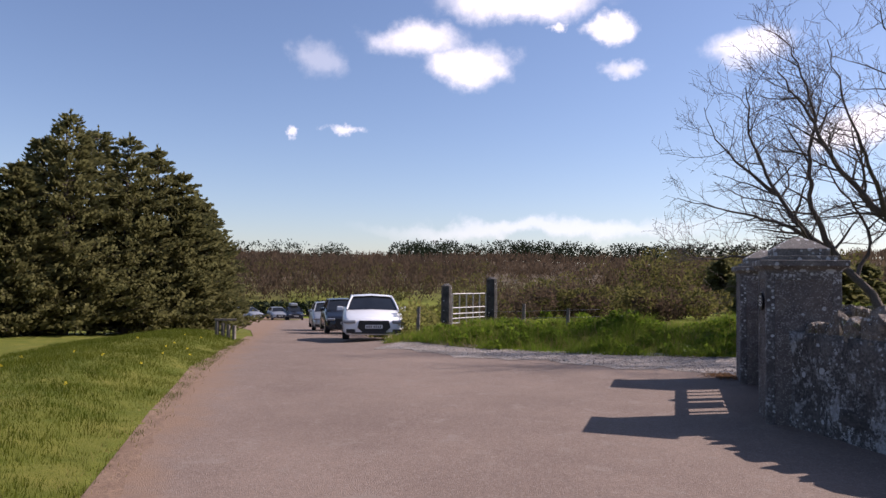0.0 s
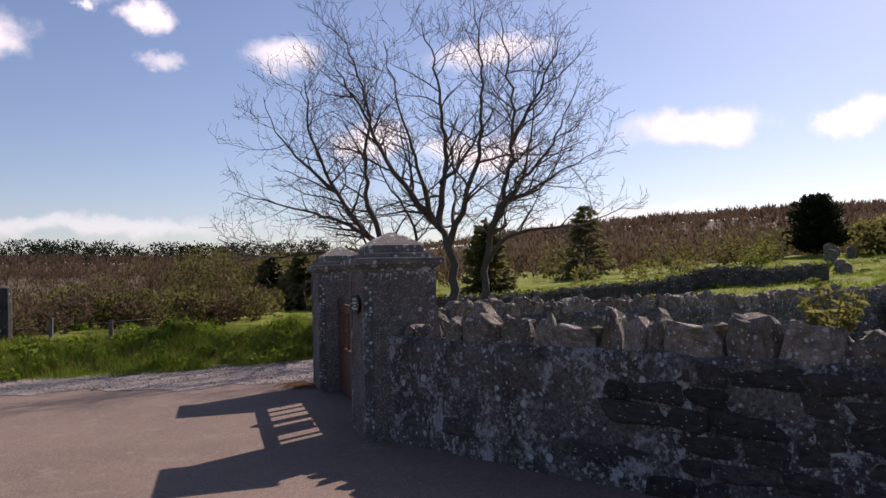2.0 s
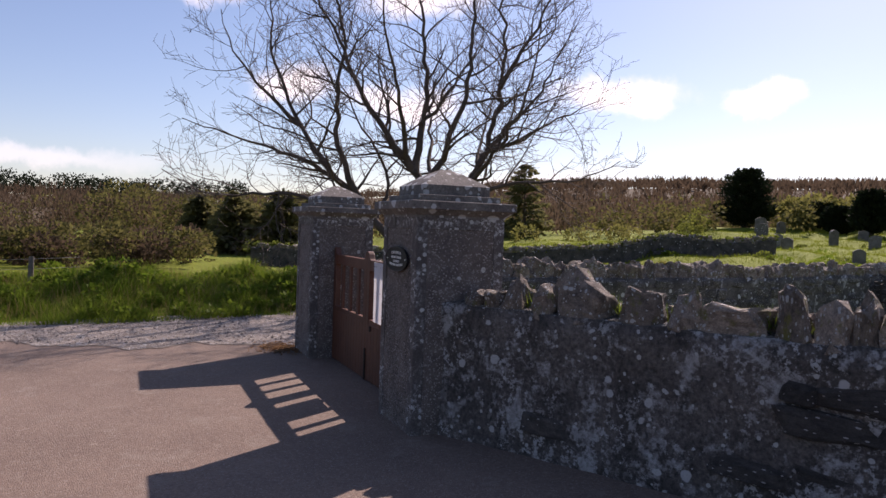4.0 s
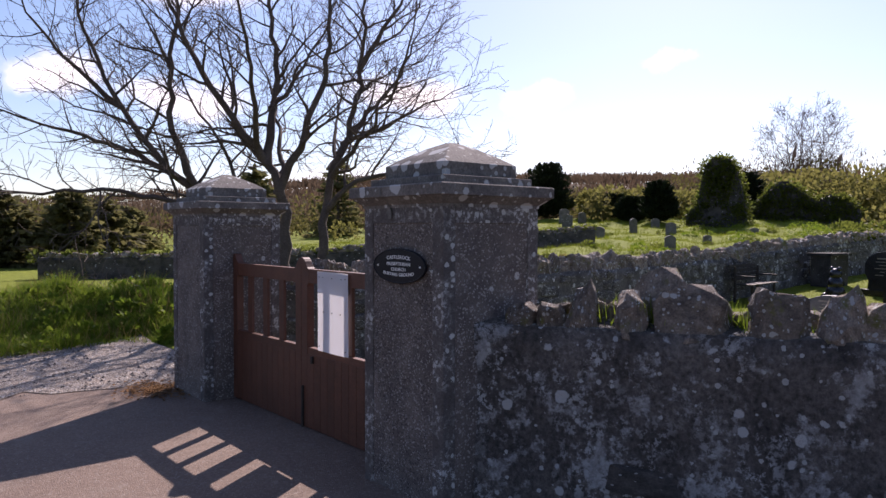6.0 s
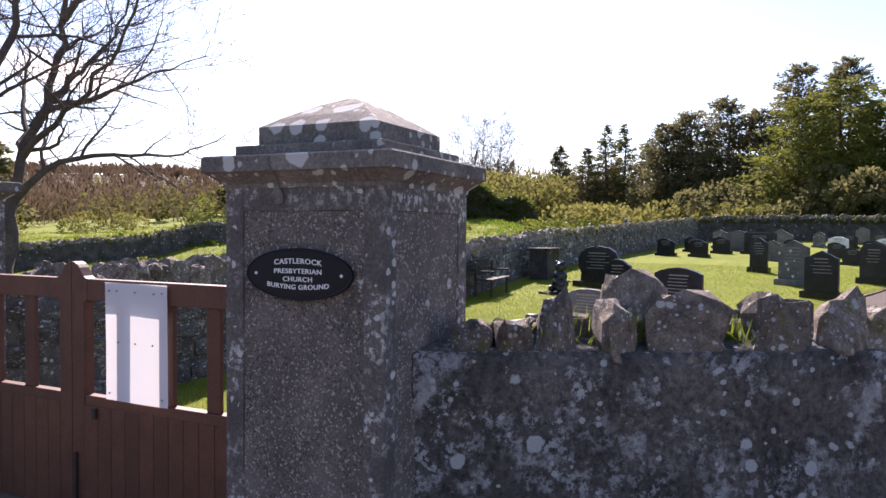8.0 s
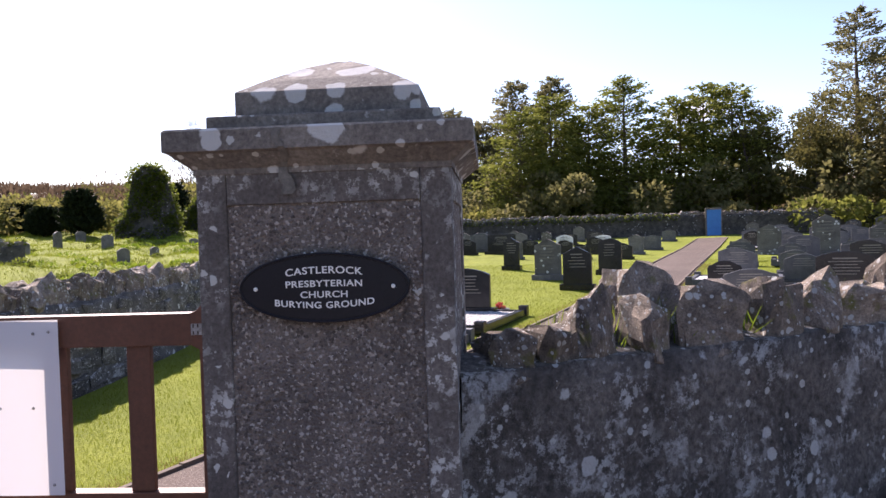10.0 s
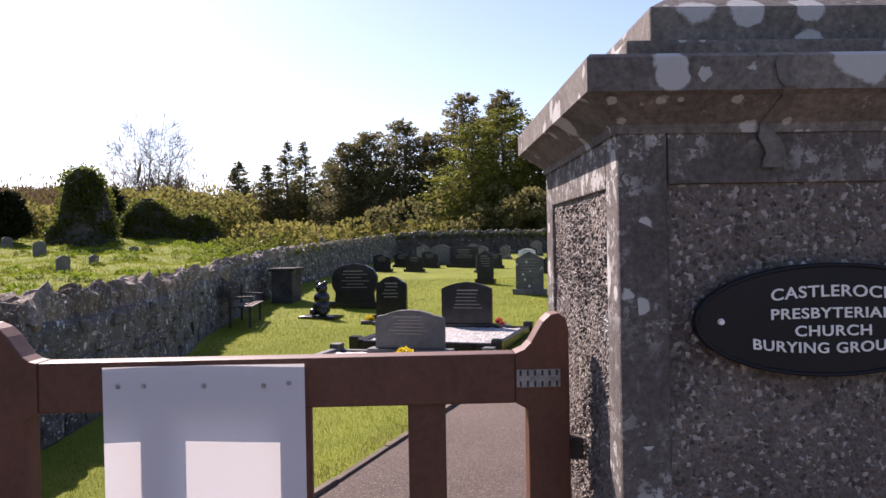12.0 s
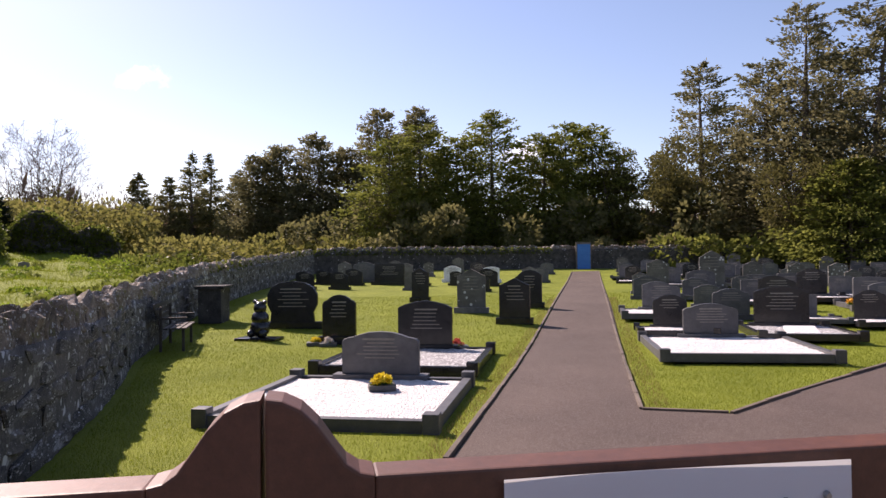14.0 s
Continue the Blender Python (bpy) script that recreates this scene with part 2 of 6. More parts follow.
rt_dot.inputs[1].default_value = (-0.87, -0.49, 0.0)
rt_edge = n_math(rt, "ADD", rt_dot.outputs["Value"], n_math(rt, "MULTIPLY", n_math(rt, "SUBTRACT", n_noise(rt, rt_v, 1.3, 8.0, 0.7), 0.5), 2.2))
rt.links.new(n_mix(rt, n_range(rt, rt_edge, 2.35, 3.0), rt_c, (0.205, 0.128, 0.080)), rt_p.inputs["Base Color"])
M_PATH = surface("path_asphalt", (0.050, 0.031, 0.024), (0.086, 0.057, 0.045), 0.5, 70, 0.9, 0.6, 0.005, fleck=(140.0, (0.15, 0.12, 0.10), 0.2), grain=0.4)
M_GRAVEL = surface("loose_gravel", (0.165, 0.128, 0.100), (0.30, 0.25, 0.208), 0.9, 25, 0.95, 0.9, 0.02, fleck=(45.0, (0.42, 0.39, 0.36), 0.25), grain=0.4)
M_KERB = surface("concrete_edging", (0.075, 0.055, 0.042), (0.15, 0.115, 0.088), 3.0, 50, 0.92, 0.5, 0.005, vary=True, tint=0.2)
M_LAWN = surface("mown_grass", (0.125, 0.155, 0.015), (0.195, 0.225, 0.026), 0.7, 45, 0.9, 0.9, 0.03, grain=0.45, gloss=0.15)
# beyond the fields the grass gives way to brown woodland floor
wl = M_LAWN.node_tree
wl_p = next(n for n in wl.nodes if n.type == "BSDF_PRINCIPLED")
wl_c = wl_p.inputs["Base Color"].links[0].from_socket
wl_len = wl.nodes.new("ShaderNodeVectorMath")
wl_len.operation = "LENGTH"
wl.links.new(n_coord(wl, False), wl_len.inputs[0])
wl_far = n_range(wl, wl_len.outputs["Value"], 105.0, 150.0)
# the rough verge across the road is duller than the mown lawns
wl_dot = wl.nodes.new("ShaderNodeVectorMath")
wl_dot.operation = "DOT_PRODUCT"
wl.links.new(n_coord(wl, False), wl_dot.inputs[0])
wl_dot.inputs[1].default_value = (-0.87, -0.49, 0.0)
wl_zone = n_range(wl, wl_dot.outputs["Value"], 2.7, 3.3)
wl_rough = n_mix(wl, n_range(wl, n_noise(wl, n_coord(wl, False), 1.6, 6.0, 0.7), 0.38, 0.62), (0.085, 0.104, 0.011), (0.165, 0.158, 0.030))
wl_c = n_mix(wl, wl_zone, wl_c, wl_rough)
wl.links.new(n_mix(wl, wl_far, wl_c, (0.105, 0.080, 0.050)), wl_p.inputs["Base Color"])
M_BLADE = leafy("grass_blades", (0.125, 0.165, 0.013), (0.245, 0.28, 0.032), 0.45, 0.5, 0.4)
M_LONG = leafy("long_grass", (0.072, 0.135, 0.012), (0.215, 0.27, 0.033), 0.58, 0.5, 0.5)
M_DRY = leafy("dry_grass", (0.20, 0.15, 0.055), (0.33, 0.25, 0.10), 0.3, 0.8, 0.5)
M_BARK = surface("bark", (0.07, 0.052, 0.042), (0.13, 0.10, 0.08), 2.5, 30, 0.95, 0.8, 0.02, grain=0.4)
M_TWIG = surface("twigs", (0.10, 0.072, 0.058), (0.17, 0.125, 0.10), 1.5, 20, 0.9, 0.2, 0.003)
M_SPRUCE = leafy("spruce_needles", (0.088, 0.092, 0.036), (0.21, 0.19, 0.078), 0.5, 0.65, 0.35)
M_ZINC = surface("zinc_plate", (0.20, 0.20, 0.195), (0.32, 0.315, 0.31), 14.0, 90, 0.5, 0.2, 0.002)
M_PINE = leafy("pine_needles", (0.085, 0.085, 0.042), (0.24, 0.215, 0.105), 0.5, 0.65, 0.35)
M_VERGE = leafy("verge_blades", (0.052, 0.076, 0.006), (0.130, 0.140, 0.018), 0.38, 0.6, 0.9)
M_LARCH = leafy("larch_needles", (0.100, 0.118, 0.022), (0.235, 0.245, 0.058), 0.5, 0.65, 0.3)
M_YEW = leafy("yew_needles", (0.012, 0.020, 0.010), (0.028, 0.038, 0.016), 0.15, 0.65, 0.5)
M_IVY = leafy("ivy_leaves", (0.066, 0.092, 0.018), (0.155, 0.175, 0.034), 0.6, 0.45, 0.35)
M_BUD = leafy("budding_twigs", (0.085, 0.080, 0.026), (0.155, 0.140, 0.048), 0.5, 0.8, 0.05)
M_BROWN = leafy("bare_wood", (0.080, 0.055, 0.037), (0.128, 0.091, 0.060), 0.5, 0.95, 0.012)
M_GORSE = leafy("gorse_scrub", (0.120, 0.125, 0.028), (0.285, 0.255, 0.085), 0.5, 0.8, 0.15)
M_GRANITE = surface("grey_granite", (0.052, 0.051, 0.052), (0.095, 0.093, 0.092), 5.0, 160, 0.5, 0.15, 0.002, vary=True, tint=0.2, grain=0.35)
M_BLACK = surface("black_granite", (0.012, 0.012, 0.013), (0.024, 0.023, 0.024), 5.0, 160, 0.22, 0.05, 0.001, vary=True, tint=0.2)
M_OLDSTONE = surface("weathered_headstone", (0.085, 0.078, 0.070), (0.17, 0.16, 0.145), 3.0, 40, 0.9, 0.5, 0.006, spots=((8.0, 0.35, LICHEN),), vary=True, tint=0.25)
M_MARBLE = surface("white_marble", (0.62, 0.61, 0.60), (0.75, 0.74, 0.73), 3.0, 30, 0.5, 0.1, 0.002)
M_CHIPS = surface("marble_chips", (0.62, 0.60, 0.585), (0.74, 0.72, 0.705), 2.5, 30, 0.85, 1.0, 0.02, fleck=(38.0, (0.50, 0.46, 0.44), 0.18), grain=0.15)
M_GREYCHIPS = surface("grey_chips", (0.22, 0.215, 0.21), (0.36, 0.35, 0.345), 2.5, 30, 0.85, 1.0, 0.02, fleck=(34.0, (0.62, 0.61, 0.60), 0.35), grain=0.3)
M_LETTER = surface("worn_letters", (0.16, 0.145, 0.12), (0.22, 0.20, 0.165), 8.0, 90, 0.6, 0.0, 0.001)
M_WHITE = surface("white_lettering", (0.72, 0.72, 0.70), (0.78, 0.78, 0.76), 8.0, 90, 0.6, 0.0, 0.001, grain=0.05)
M_PLAQUE = surface("black_enamel", (0.010, 0.010, 0.014), (0.014, 0.014, 0.019), 4.0, 120, 0.4, 0.05, 0.001, grain=0.2, gloss=0.2)
M_METAL = surface("galvanised_metal", (0.28, 0.27, 0.26), (0.42, 0.41, 0.40), 14.0, 90, 0.5, 0.2, 0.002, metal=0.8)
M_RUST = surface("dark_iron", (0.035, 0.03, 0.028), (0.07, 0.055, 0.045), 14.0, 90, 0.7, 0.3, 0.002, metal=0.4)
M_PAINTW = surface("white_car_paint", (0.72, 0.72, 0.73), (0.78, 0.78, 0.79), 2.0, 200, 0.22, 0.0, 0.001, grain=0.03)
M_PAINTD = surface("dark_blue_car_paint", (0.010, 0.012, 0.018), (0.018, 0.020, 0.028), 2.0, 200, 0.2, 0.0, 0.001, grain=0.05)
M_PAINTS = surface("silver_car_paint", (0.36, 0.37, 0.38), (0.42, 0.43, 0.44), 2.0, 200, 0.3, 0.0, 0.001, metal=0.5, grain=0.05)
M_GLASS = surface("tinted_car_glass", (0.012, 0.014, 0.016), (0.02, 0.022, 0.025), 2.0, 100, 0.06, 0.0, 0.001, grain=0.05)
M_TRIM = surface("black_plastic", (0.012, 0.012, 0.012), (0.022, 0.022, 0.022), 6.0, 90, 0.5, 0.1, 0.001)
M_RUBBER = surface("tyre_rubber", (0.015, 0.015, 0.015), (0.03, 0.03, 0.03), 6.0, 90, 0.85, 0.2, 0.002)
M_ALLOY = surface("alloy_rim", (0.35, 0.35, 0.36), (0.45, 0.45, 0.46), 6.0, 90, 0.35, 0.0, 0.001, metal=0.8)
M_LAMP = surface("headlamp_lens", (0.16, 0.17, 0.19), (0.30, 0.31, 0.33), 30.0, 90, 0.1, 0.0, 0.001)
M_PLATE = surface("number_plate", (0.66, 0.66, 0.64), (0.72, 0.72, 0.70), 6.0, 90, 0.5, 0.0, 0.001, grain=0.05)
M_TIMBER = surface("grey_timber", (0.10, 0.085, 0.07), (0.19, 0.165, 0.14), 5.0, 45, 0.9, 0.6, 0.005, vary=True, tint=0.2)
M_BLUE = surface("blue_paint", (0.010, 0.14, 0.42), (0.02, 0.18, 0.5), 3.0, 60, 0.5, 0.1, 0.002, grain=0.1)
M_YELLOW = leafy("yellow_petals", (0.65, 0.48, 0.02), (0.8, 0.66, 0.06), 0.3, 0.5, 8.0)
M_ORANGE = leafy("orange_petals", (0.6, 0.26, 0.02), (0.75, 0.40, 0.05), 0.3, 0.5, 8.0)
M_LITTER = leafy("dead_leaves", (0.17, 0.085, 0.038), (0.30, 0.17, 0.08), 0.2, 0.9, 4.0)
M_PALE = leafy("pale_petals", (0.6, 0.5, 0.45), (0.8, 0.74, 0.68), 0.3, 0.5, 8.0)
M_RED = leafy("red_petals", (0.5, 0.05, 0.05), (0.65, 0.2, 0.15), 0.3, 0.5, 8.0)
M_SOIL = surface("bare_earth", (0.150, 0.090, 0.055), (0.225, 0.145, 0.092), 2.0, 25, 0.95, 0.8, 0.02)

# the notice board: thin white plastic that lets some sunlight through
M_SIGN, st, sp, so = nodes_of("white_plastic_sheet")
sp.inputs["Base Color"].default_value = (0.80, 0.79, 0.83, 1)
sp.inputs["Roughness"].default_value = 0.45
str_ = st.nodes.new("ShaderNodeBsdfTranslucent")
str_.inputs["Color"].default_value = (0.80, 0.77, 0.74, 1)
smx = st.nodes.new("ShaderNodeMixShader")
smx.inputs[0].default_value = 0.3
st.links.new(sp.outputs[0], smx.inputs[1])
st.links.new(str_.outputs[0], smx.inputs[2])
st.links.new(smx.outputs[0], so.inputs[0])


# ---- builders ----
def thing(name, label, category, at=(0, 0, 0), rz=0.0, group="", kind=""):
    ob = new(name)
    ob.matrix_basis = pose(*at, 0, 0, rz)
    return tagged(ob, label, category, group, kind)


def part(name, bm, material, parent=None, label="", smooth=False):
    """Links a bmesh as one mesh object under a thing or a part."""
    me = bpy.data.meshes.new(name)
    bm.to_mesh(me)
    bm.free()
    me.materials.append(material)
    if smooth:
        me.shade_smooth()
    ob = new(name, me)
    if parent is not None:
        ob.parent = parent
    if label:
        ob["label"] = label
    return ob


def raw(name, verts, faces, material, parent=None, label="", smooth=False):
    me = bpy.data.meshes.new(name)
    me.from_pydata([tuple(map(float, v)) for v in verts], [], [tuple(map(int, f)) for f in faces])
    me.materials.append(material)
    if smooth:
        me.shade_smooth()
    me.update()
    ob = new(name, me)
    if parent is not None:
        ob.parent = parent
    if label:
        ob["label"] = label
    return ob


def quads(name, V, material, parent=None, label="", corners=4):
    """One mesh of separate quads (or triangles) from an array of shape (n, corners, 3)."""
    n = len(V)
    me = bpy.data.meshes.new(name)
    me.vertices.add(n * corners)
    me.vertices.foreach_set("co", np.asarray(V, dtype=np.float32).ravel())
    me.loops.add(n * corners)
    me.loops.foreach_set("vertex_index", np.arange(n * corners, dtype=np.int32))
    me.polygons.add(n)
    me.polygons.foreach_set("loop_start", np.arange(0, n * corners, corners, dtype=np.int32))
    me.materials.append(material)
    me.update(calc_edges=True)
    ob = new(name, me)
    if parent is not None:
        ob.parent = parent
    if label:
        ob["label"] = label
    return ob


def box(bm, cx, cy, cz, sx, sy, sz, bevel=0.0, m=None):
    r = bmesh.ops.create_cube(bm, size=1.0)
    mat = Matrix.Translation((cx, cy, cz)) @ Matrix.Diagonal((sx, sy, sz, 1))
    if m is not None:
        mat = m @ mat
    bmesh.ops.transform(bm, matrix=mat, verts=r["verts"])
    if bevel:
        es = list({e for v in r["verts"] for e in v.link_edges})
        bmesh.ops.bevel(bm, geom=es, offset=bevel, segments=2, affect="EDGES", profile=0.6)


def boxed(name, c, s, material, parent, bevel=0.004, label="", m=None):
    bm = bmesh.new()
    box(bm, *c, *s, bevel, m)
    return part(name, bm, material, parent, label)


def extrude(bm, pts, axis, a, b, bevel=0.0):
    """A closed outline of (u, v) pushed along an axis from a to b: axis x maps (u, v) to y, z; axis y to x, z; axis z to x, y."""
    def put(u, v, w):
        return {"x": (w, u, v), "y": (u, w, v), "z": (u, v, w)}[axis]
    lo = [bm.verts.new(put(u, v, a)) for u, v in pts]
    hi = [bm.verts.new(put(u, v, b)) for u, v in pts]
    n = len(pts)
    fs = [bm.faces.new(lo[::-1]), bm.faces.new(hi)]
    for i in range(n):
        fs.append(bm.faces.new((lo[i], lo[(i + 1) % n], hi[(i + 1) % n], hi[i])))
    bmesh.ops.recalc_face_normals(bm, faces=fs)
    if bevel:
        es = list({e for f in fs[:2] for e in f.edges})
        bmesh.ops.bevel(bm, geom=es, offset=bevel, segments=2, affect="EDGES", profile=0.6)


def tube(V, F, pts, radii, sides):
    """Adds a tapering tube along pts to the lists V and F."""
    base = len(V)
    up = Vector((0.31, 0.17, 0.93))
    for i, p in enumerate(pts):
        d = (pts[min(i + 1, len(pts) - 1)] - pts[max(i - 1, 0)])
        d = d.normalized() if d.length > 1e-6 else Vector((0, 0, 1))
        a = d.cross(up)
        a = a.normalized() if a.length > 1e-3 else Vector((1, 0, 0))
        b = d.cross(a)
        for k in range(sides):
            w = 2 * math.pi * k / sides
            V.append(p + (a * math.cos(w) + b * math.sin(w)) * radii[i])
    for i in range(len(pts) - 1):
        for k in range(sides):
            k2 = (k + 1) % sides
            F.append((base + i * sides + k, base + i * sides + k2, base + (i + 1) * sides + k2, base + (i + 1) * sides + k))


def smooth01(v, a, b):
    t = np.clip((np.asarray(v, dtype=float) - a) / (b - a), 0, 1)
    return t * t * (3 - 2 * t)


# ---- the lie of the land ----
def land(x, y):
    x, y = np.asarray(x, dtype=float), np.asarray(y, dtype=float)
    z = np.interp(x, [-50, 2, 6, 12, 15, 18.5, 22, 26, 33, 41, 50, 70, 120], [0, 0, -0.04, -0.06, 0, 0.15, 0.3, 0.43, 0.65, 1.05, 1.4, 1.8, 2.2])
    z = z + 0.6 * smooth01(y, 13, 27) * smooth01(x, 12, 26)
    # the old graveyard climbs towards the yews
    z = z + (0.10 * np.sin(0.9 * x + 0.5 * y) + 0.08 * np.sin(1.7 * y - 0.8 * x)) * smooth01(y, 13, 17) * smooth01(x, 10, 16)
    z = z + 0.7 * smooth01(np.hypot(x, y), 46, 66) * smooth01(np.degrees(np.arctan2(y, x)), 18, 30) * (1 - smooth01(np.degrees(np.arctan2(y, x)), 44, 54)) * (1 - smooth01(np.hypot(x, y), 80, 120))
    # grass bank beyond the gate
    foot = np.interp(x, [-6, -4, -1, 2, 4, 8, 14], [13.6, 13.1, 13.1, 13.9, 11.6, 11.2, 11.8])
    amp = smooth01(x, -5.6, -0.5) * (1 - 0.75 * smooth01(x, 9, 18))
    wob = 0.10 * np.sin(1.7 * x + 0.6 * y) + 0.07 * np.sin(3.1 * x - 1.3 * y)
    z = z + amp * (0.46 + 1.3 * wob + 0.05 * np.sin(6.3 * x + 2.0 * y) + 0.05 * np.sin(7.1 * y - 4.0 * x)) * smooth01(y, foot, foot + 3.0) * (1 - smooth01(y, foot + 3.2, foot + 8.5))
    z = z + 0.28 * smooth01(x, -7.5, -5) * (1 - smooth01(x, -5, -1)) * smooth01(y, 13.4, 15.0) * (1 - smooth01(y, 17, 22))
    # verge beside the road
    nx, ny = -0.87, -0.49
    d = (x + 5.6) * nx + (y - 3.8) * ny
    run = smooth01(y, -30, -12) * (1 - smooth01(y, 17, 21)) * (1 - smooth01(x, -3, 6))
    z = z + run * (0.30 * smooth01(d, 0.1, 1.5) * (1 - 0.9 * smooth01(d, 2.2, 5.0)) + 0.02 * np.sin(2 * x) * smooth01(d, 0.3, 1))
    # the road falls away beyond the gate
    q = -0.49 * x + 0.87 * y
    z = z + np.interp(q, [9, 15, 21, 29, 38, 84, 140], [0, -0.12, -0.38, -0.8, -1.3, -3.4, -4.6]) * smooth01(-x, 5.5, 9.5)
    # hills all round
    r = np.hypot(x, y)
    az = np.degrees(np.arctan2(y, x))
    el = np.interp(az, [-180, -90, -40, 0, 30, 50, 60, 68, 80, 92, 103, 116, 126, 150, 180], [2.2, 2.8, 3.2, 3.4, 3.75, 3.75, 3.4, 2.65, 1.6, 1.35, 1.6, 1.35, 1.5, 1.9, 2.2])
    z = z * (1 - smooth01(r, 90, 160)) + np.tan(np.radians(el)) * r * smooth01(r, 90, 330) * (1 - 0.3 * smooth01(r, 420, 900)) + 1.2 * smooth01(r, 90, 160)
    return z


def zl(x, y):
    return float(land(x, y))


def axis_steps(lo, hi, step, far):
    a = list(np.arange(lo, hi + 1e-6, step))
    s, v = step, hi
    while v < far:
        s *= 1.22
        v += s
        a.append(v)
    s, v = step, lo
    while v > -far:
        s *= 1.22
        v -= s
        a.insert(0, v)
    return np.array(a)


gx, gy = axis_steps(-18, 48, 0.4, 1800), axis_steps(-10, 34, 0.4, 1800)
GX, GY = np.meshgrid(gx, gy)
GZ = land(GX, GY)
n = len(gx)
gv = np.stack([GX, GY, GZ], -1).reshape(-1, 3)
gf = [(j * n + i, j * n + i + 1, (j + 1) * n + i + 1, (j + 1) * n + i) for j in range(len(gy) - 1) for i in range(n - 1)]
ground = raw("ground", gv, gf, M_LAWN, smooth=True)
tagged(ground, "uneven green grass ground with wooded hills beyond", "ground", kind="structure")


def resample(pts, step):
    out = []
    for (x0, y0), (x1, y1) in zip(pts[:-1], pts[1:]):
        k = max(1, int(math.hypot(x1 - x0, y1 - y0) / step))
        out += [(x0 + (x1 - x0) * i / k, y0 + (y1 - y0) * i / k) for i in range(k)]
    return out + [pts[-1]]


def ribbon(name, left, right, cols, sub, lift, material):
    """A sheet between two edges given point by point, laid on the land."""
    V, F = [], []
    L, R = [], []
    for k in range(len(left) - 1):
        for i in range(sub):
            f = i / sub
            L.append((left[k][0] * (1 - f) + left[k + 1][0] * f, left[k][1] * (1 - f) + left[k + 1][1] * f))
            R.append((right[k][0] * (1 - f) + right[k + 1][0] * f, right[k][1] * (1 - f) + right[k + 1][1] * f))
    L.append(left[-1])
    R.append(right[-1])
    for a, b in zip(L, R):
        for c in range(cols + 1):
            f = c / cols
            x, y = a[0] * (1 - f) + b[0] * f, a[1] * (1 - f) + b[1] * f
            V.append((x, y, zl(x, y) + lift))
    w = cols + 1
    for r in range(len(L) - 1):
        for c in range(cols):
            F.append((r * w + c, r * w + c + 1, (r + 1) * w + c + 1, (r + 1) * w + c))
    ob = raw(name, V, F, material, smooth=True)
    return ob


ROAD_L = [(10, -22), (3, -10), (-1.2, -3.2), (-3.7, 0.8), (-5.6, 3.8), (-6.9, 6.0), (-8.0, 7.75), (-9.3, 10.3), (-10.2, 11.9), (-11.4, 14.2), (-14.8, 20), (-22, 31), (-47, 62), (-62, 76)]
ROAD_R = [(18, -22), (11.3, -10), (7.1, -3.2), (4.7, 0.8), (2.9, 3.8), (1.95, 5.9), (1.95, 7.75), (2.4, 10.25), (-1.0, 12.9), (-6.4, 14.4), (-8.6, 20.0), (-16, 34.5), (-41, 78), (-54, 96)]
road = tagged(ribbon("road", ROAD_L, ROAD_R, 24, 8, 0.014, M_ROAD), "worn brown-grey asphalt road", "road", kind="structure")
ap_front = resample([(-6.6, 12.7), (-4.6, 11.6), (-2.0, 11.2), (0.4, 10.7), (2.35, 10.1)], 0.22)
ap_back = [(x, float(np.interp(x, [-6.6, -4.6, -2.0, 0.4, 2.6], [14.1, 13.45, 13.5, 13.85, 14.2]))) for x, y in ap_front]
apron = ribbon("pavement", [(x, y + 0.22 * math.sin(2.1 * x) + 0.16 * math.sin(5.3 * x + 1) + 0.10 * math.sin(11.0 * x)) for x, y in ap_front], ap_back, 8, 1, 0.022, M_GRAVEL)
tagged(apron, "pale loose gravel strip below the grass bank", "gravel", kind="structure")
PATH_L, PATH_R = [(1.95, 8.92), (7.08, 6.88), (20, 1.85), (39.5, -5.66)], [(2.05, 7.05), (8.48, 4.52), (21, -0.32), (39.9, -7.4)]
burial_path = tagged(ribbon("path", PATH_L, PATH_R, 6, 14, 0.016, M_PATH), "straight dark asphalt path between graves", "path", kind="structure")
FORE_L, FORE_R = [(2.05, 7.05), (8.48, 4.52), (8.08, 3.65), (9.28, 1.88), (10.81, -0.58), (15, -7.3)], [(2.2, 5.75), (3.3, 4.0), (3.9, 3.0), (5.2, 0.9), (6.7, -1.6), (10.1, -7.3)]
fore = tagged(ribbon("path", FORE_L, FORE_R, 6, 8, 0.0162, M_PATH), "dark asphalt turning area inside the gate", "path", kind="structure")

soil_run = resample(ROAD_L[2:11], 0.25)
verge_soil = ribbon("ground", [(x - 0.20, y - 0.11) for x, y in soil_run], [(x + 0.02 + 0.04 * math.sin(9.1 * y), y + 0.02) for x, y in soil_run], 3, 2, 0.019, M_SOIL)
tagged(verge_soil, "bare reddish earth along the road edge", "earth", kind="structure")


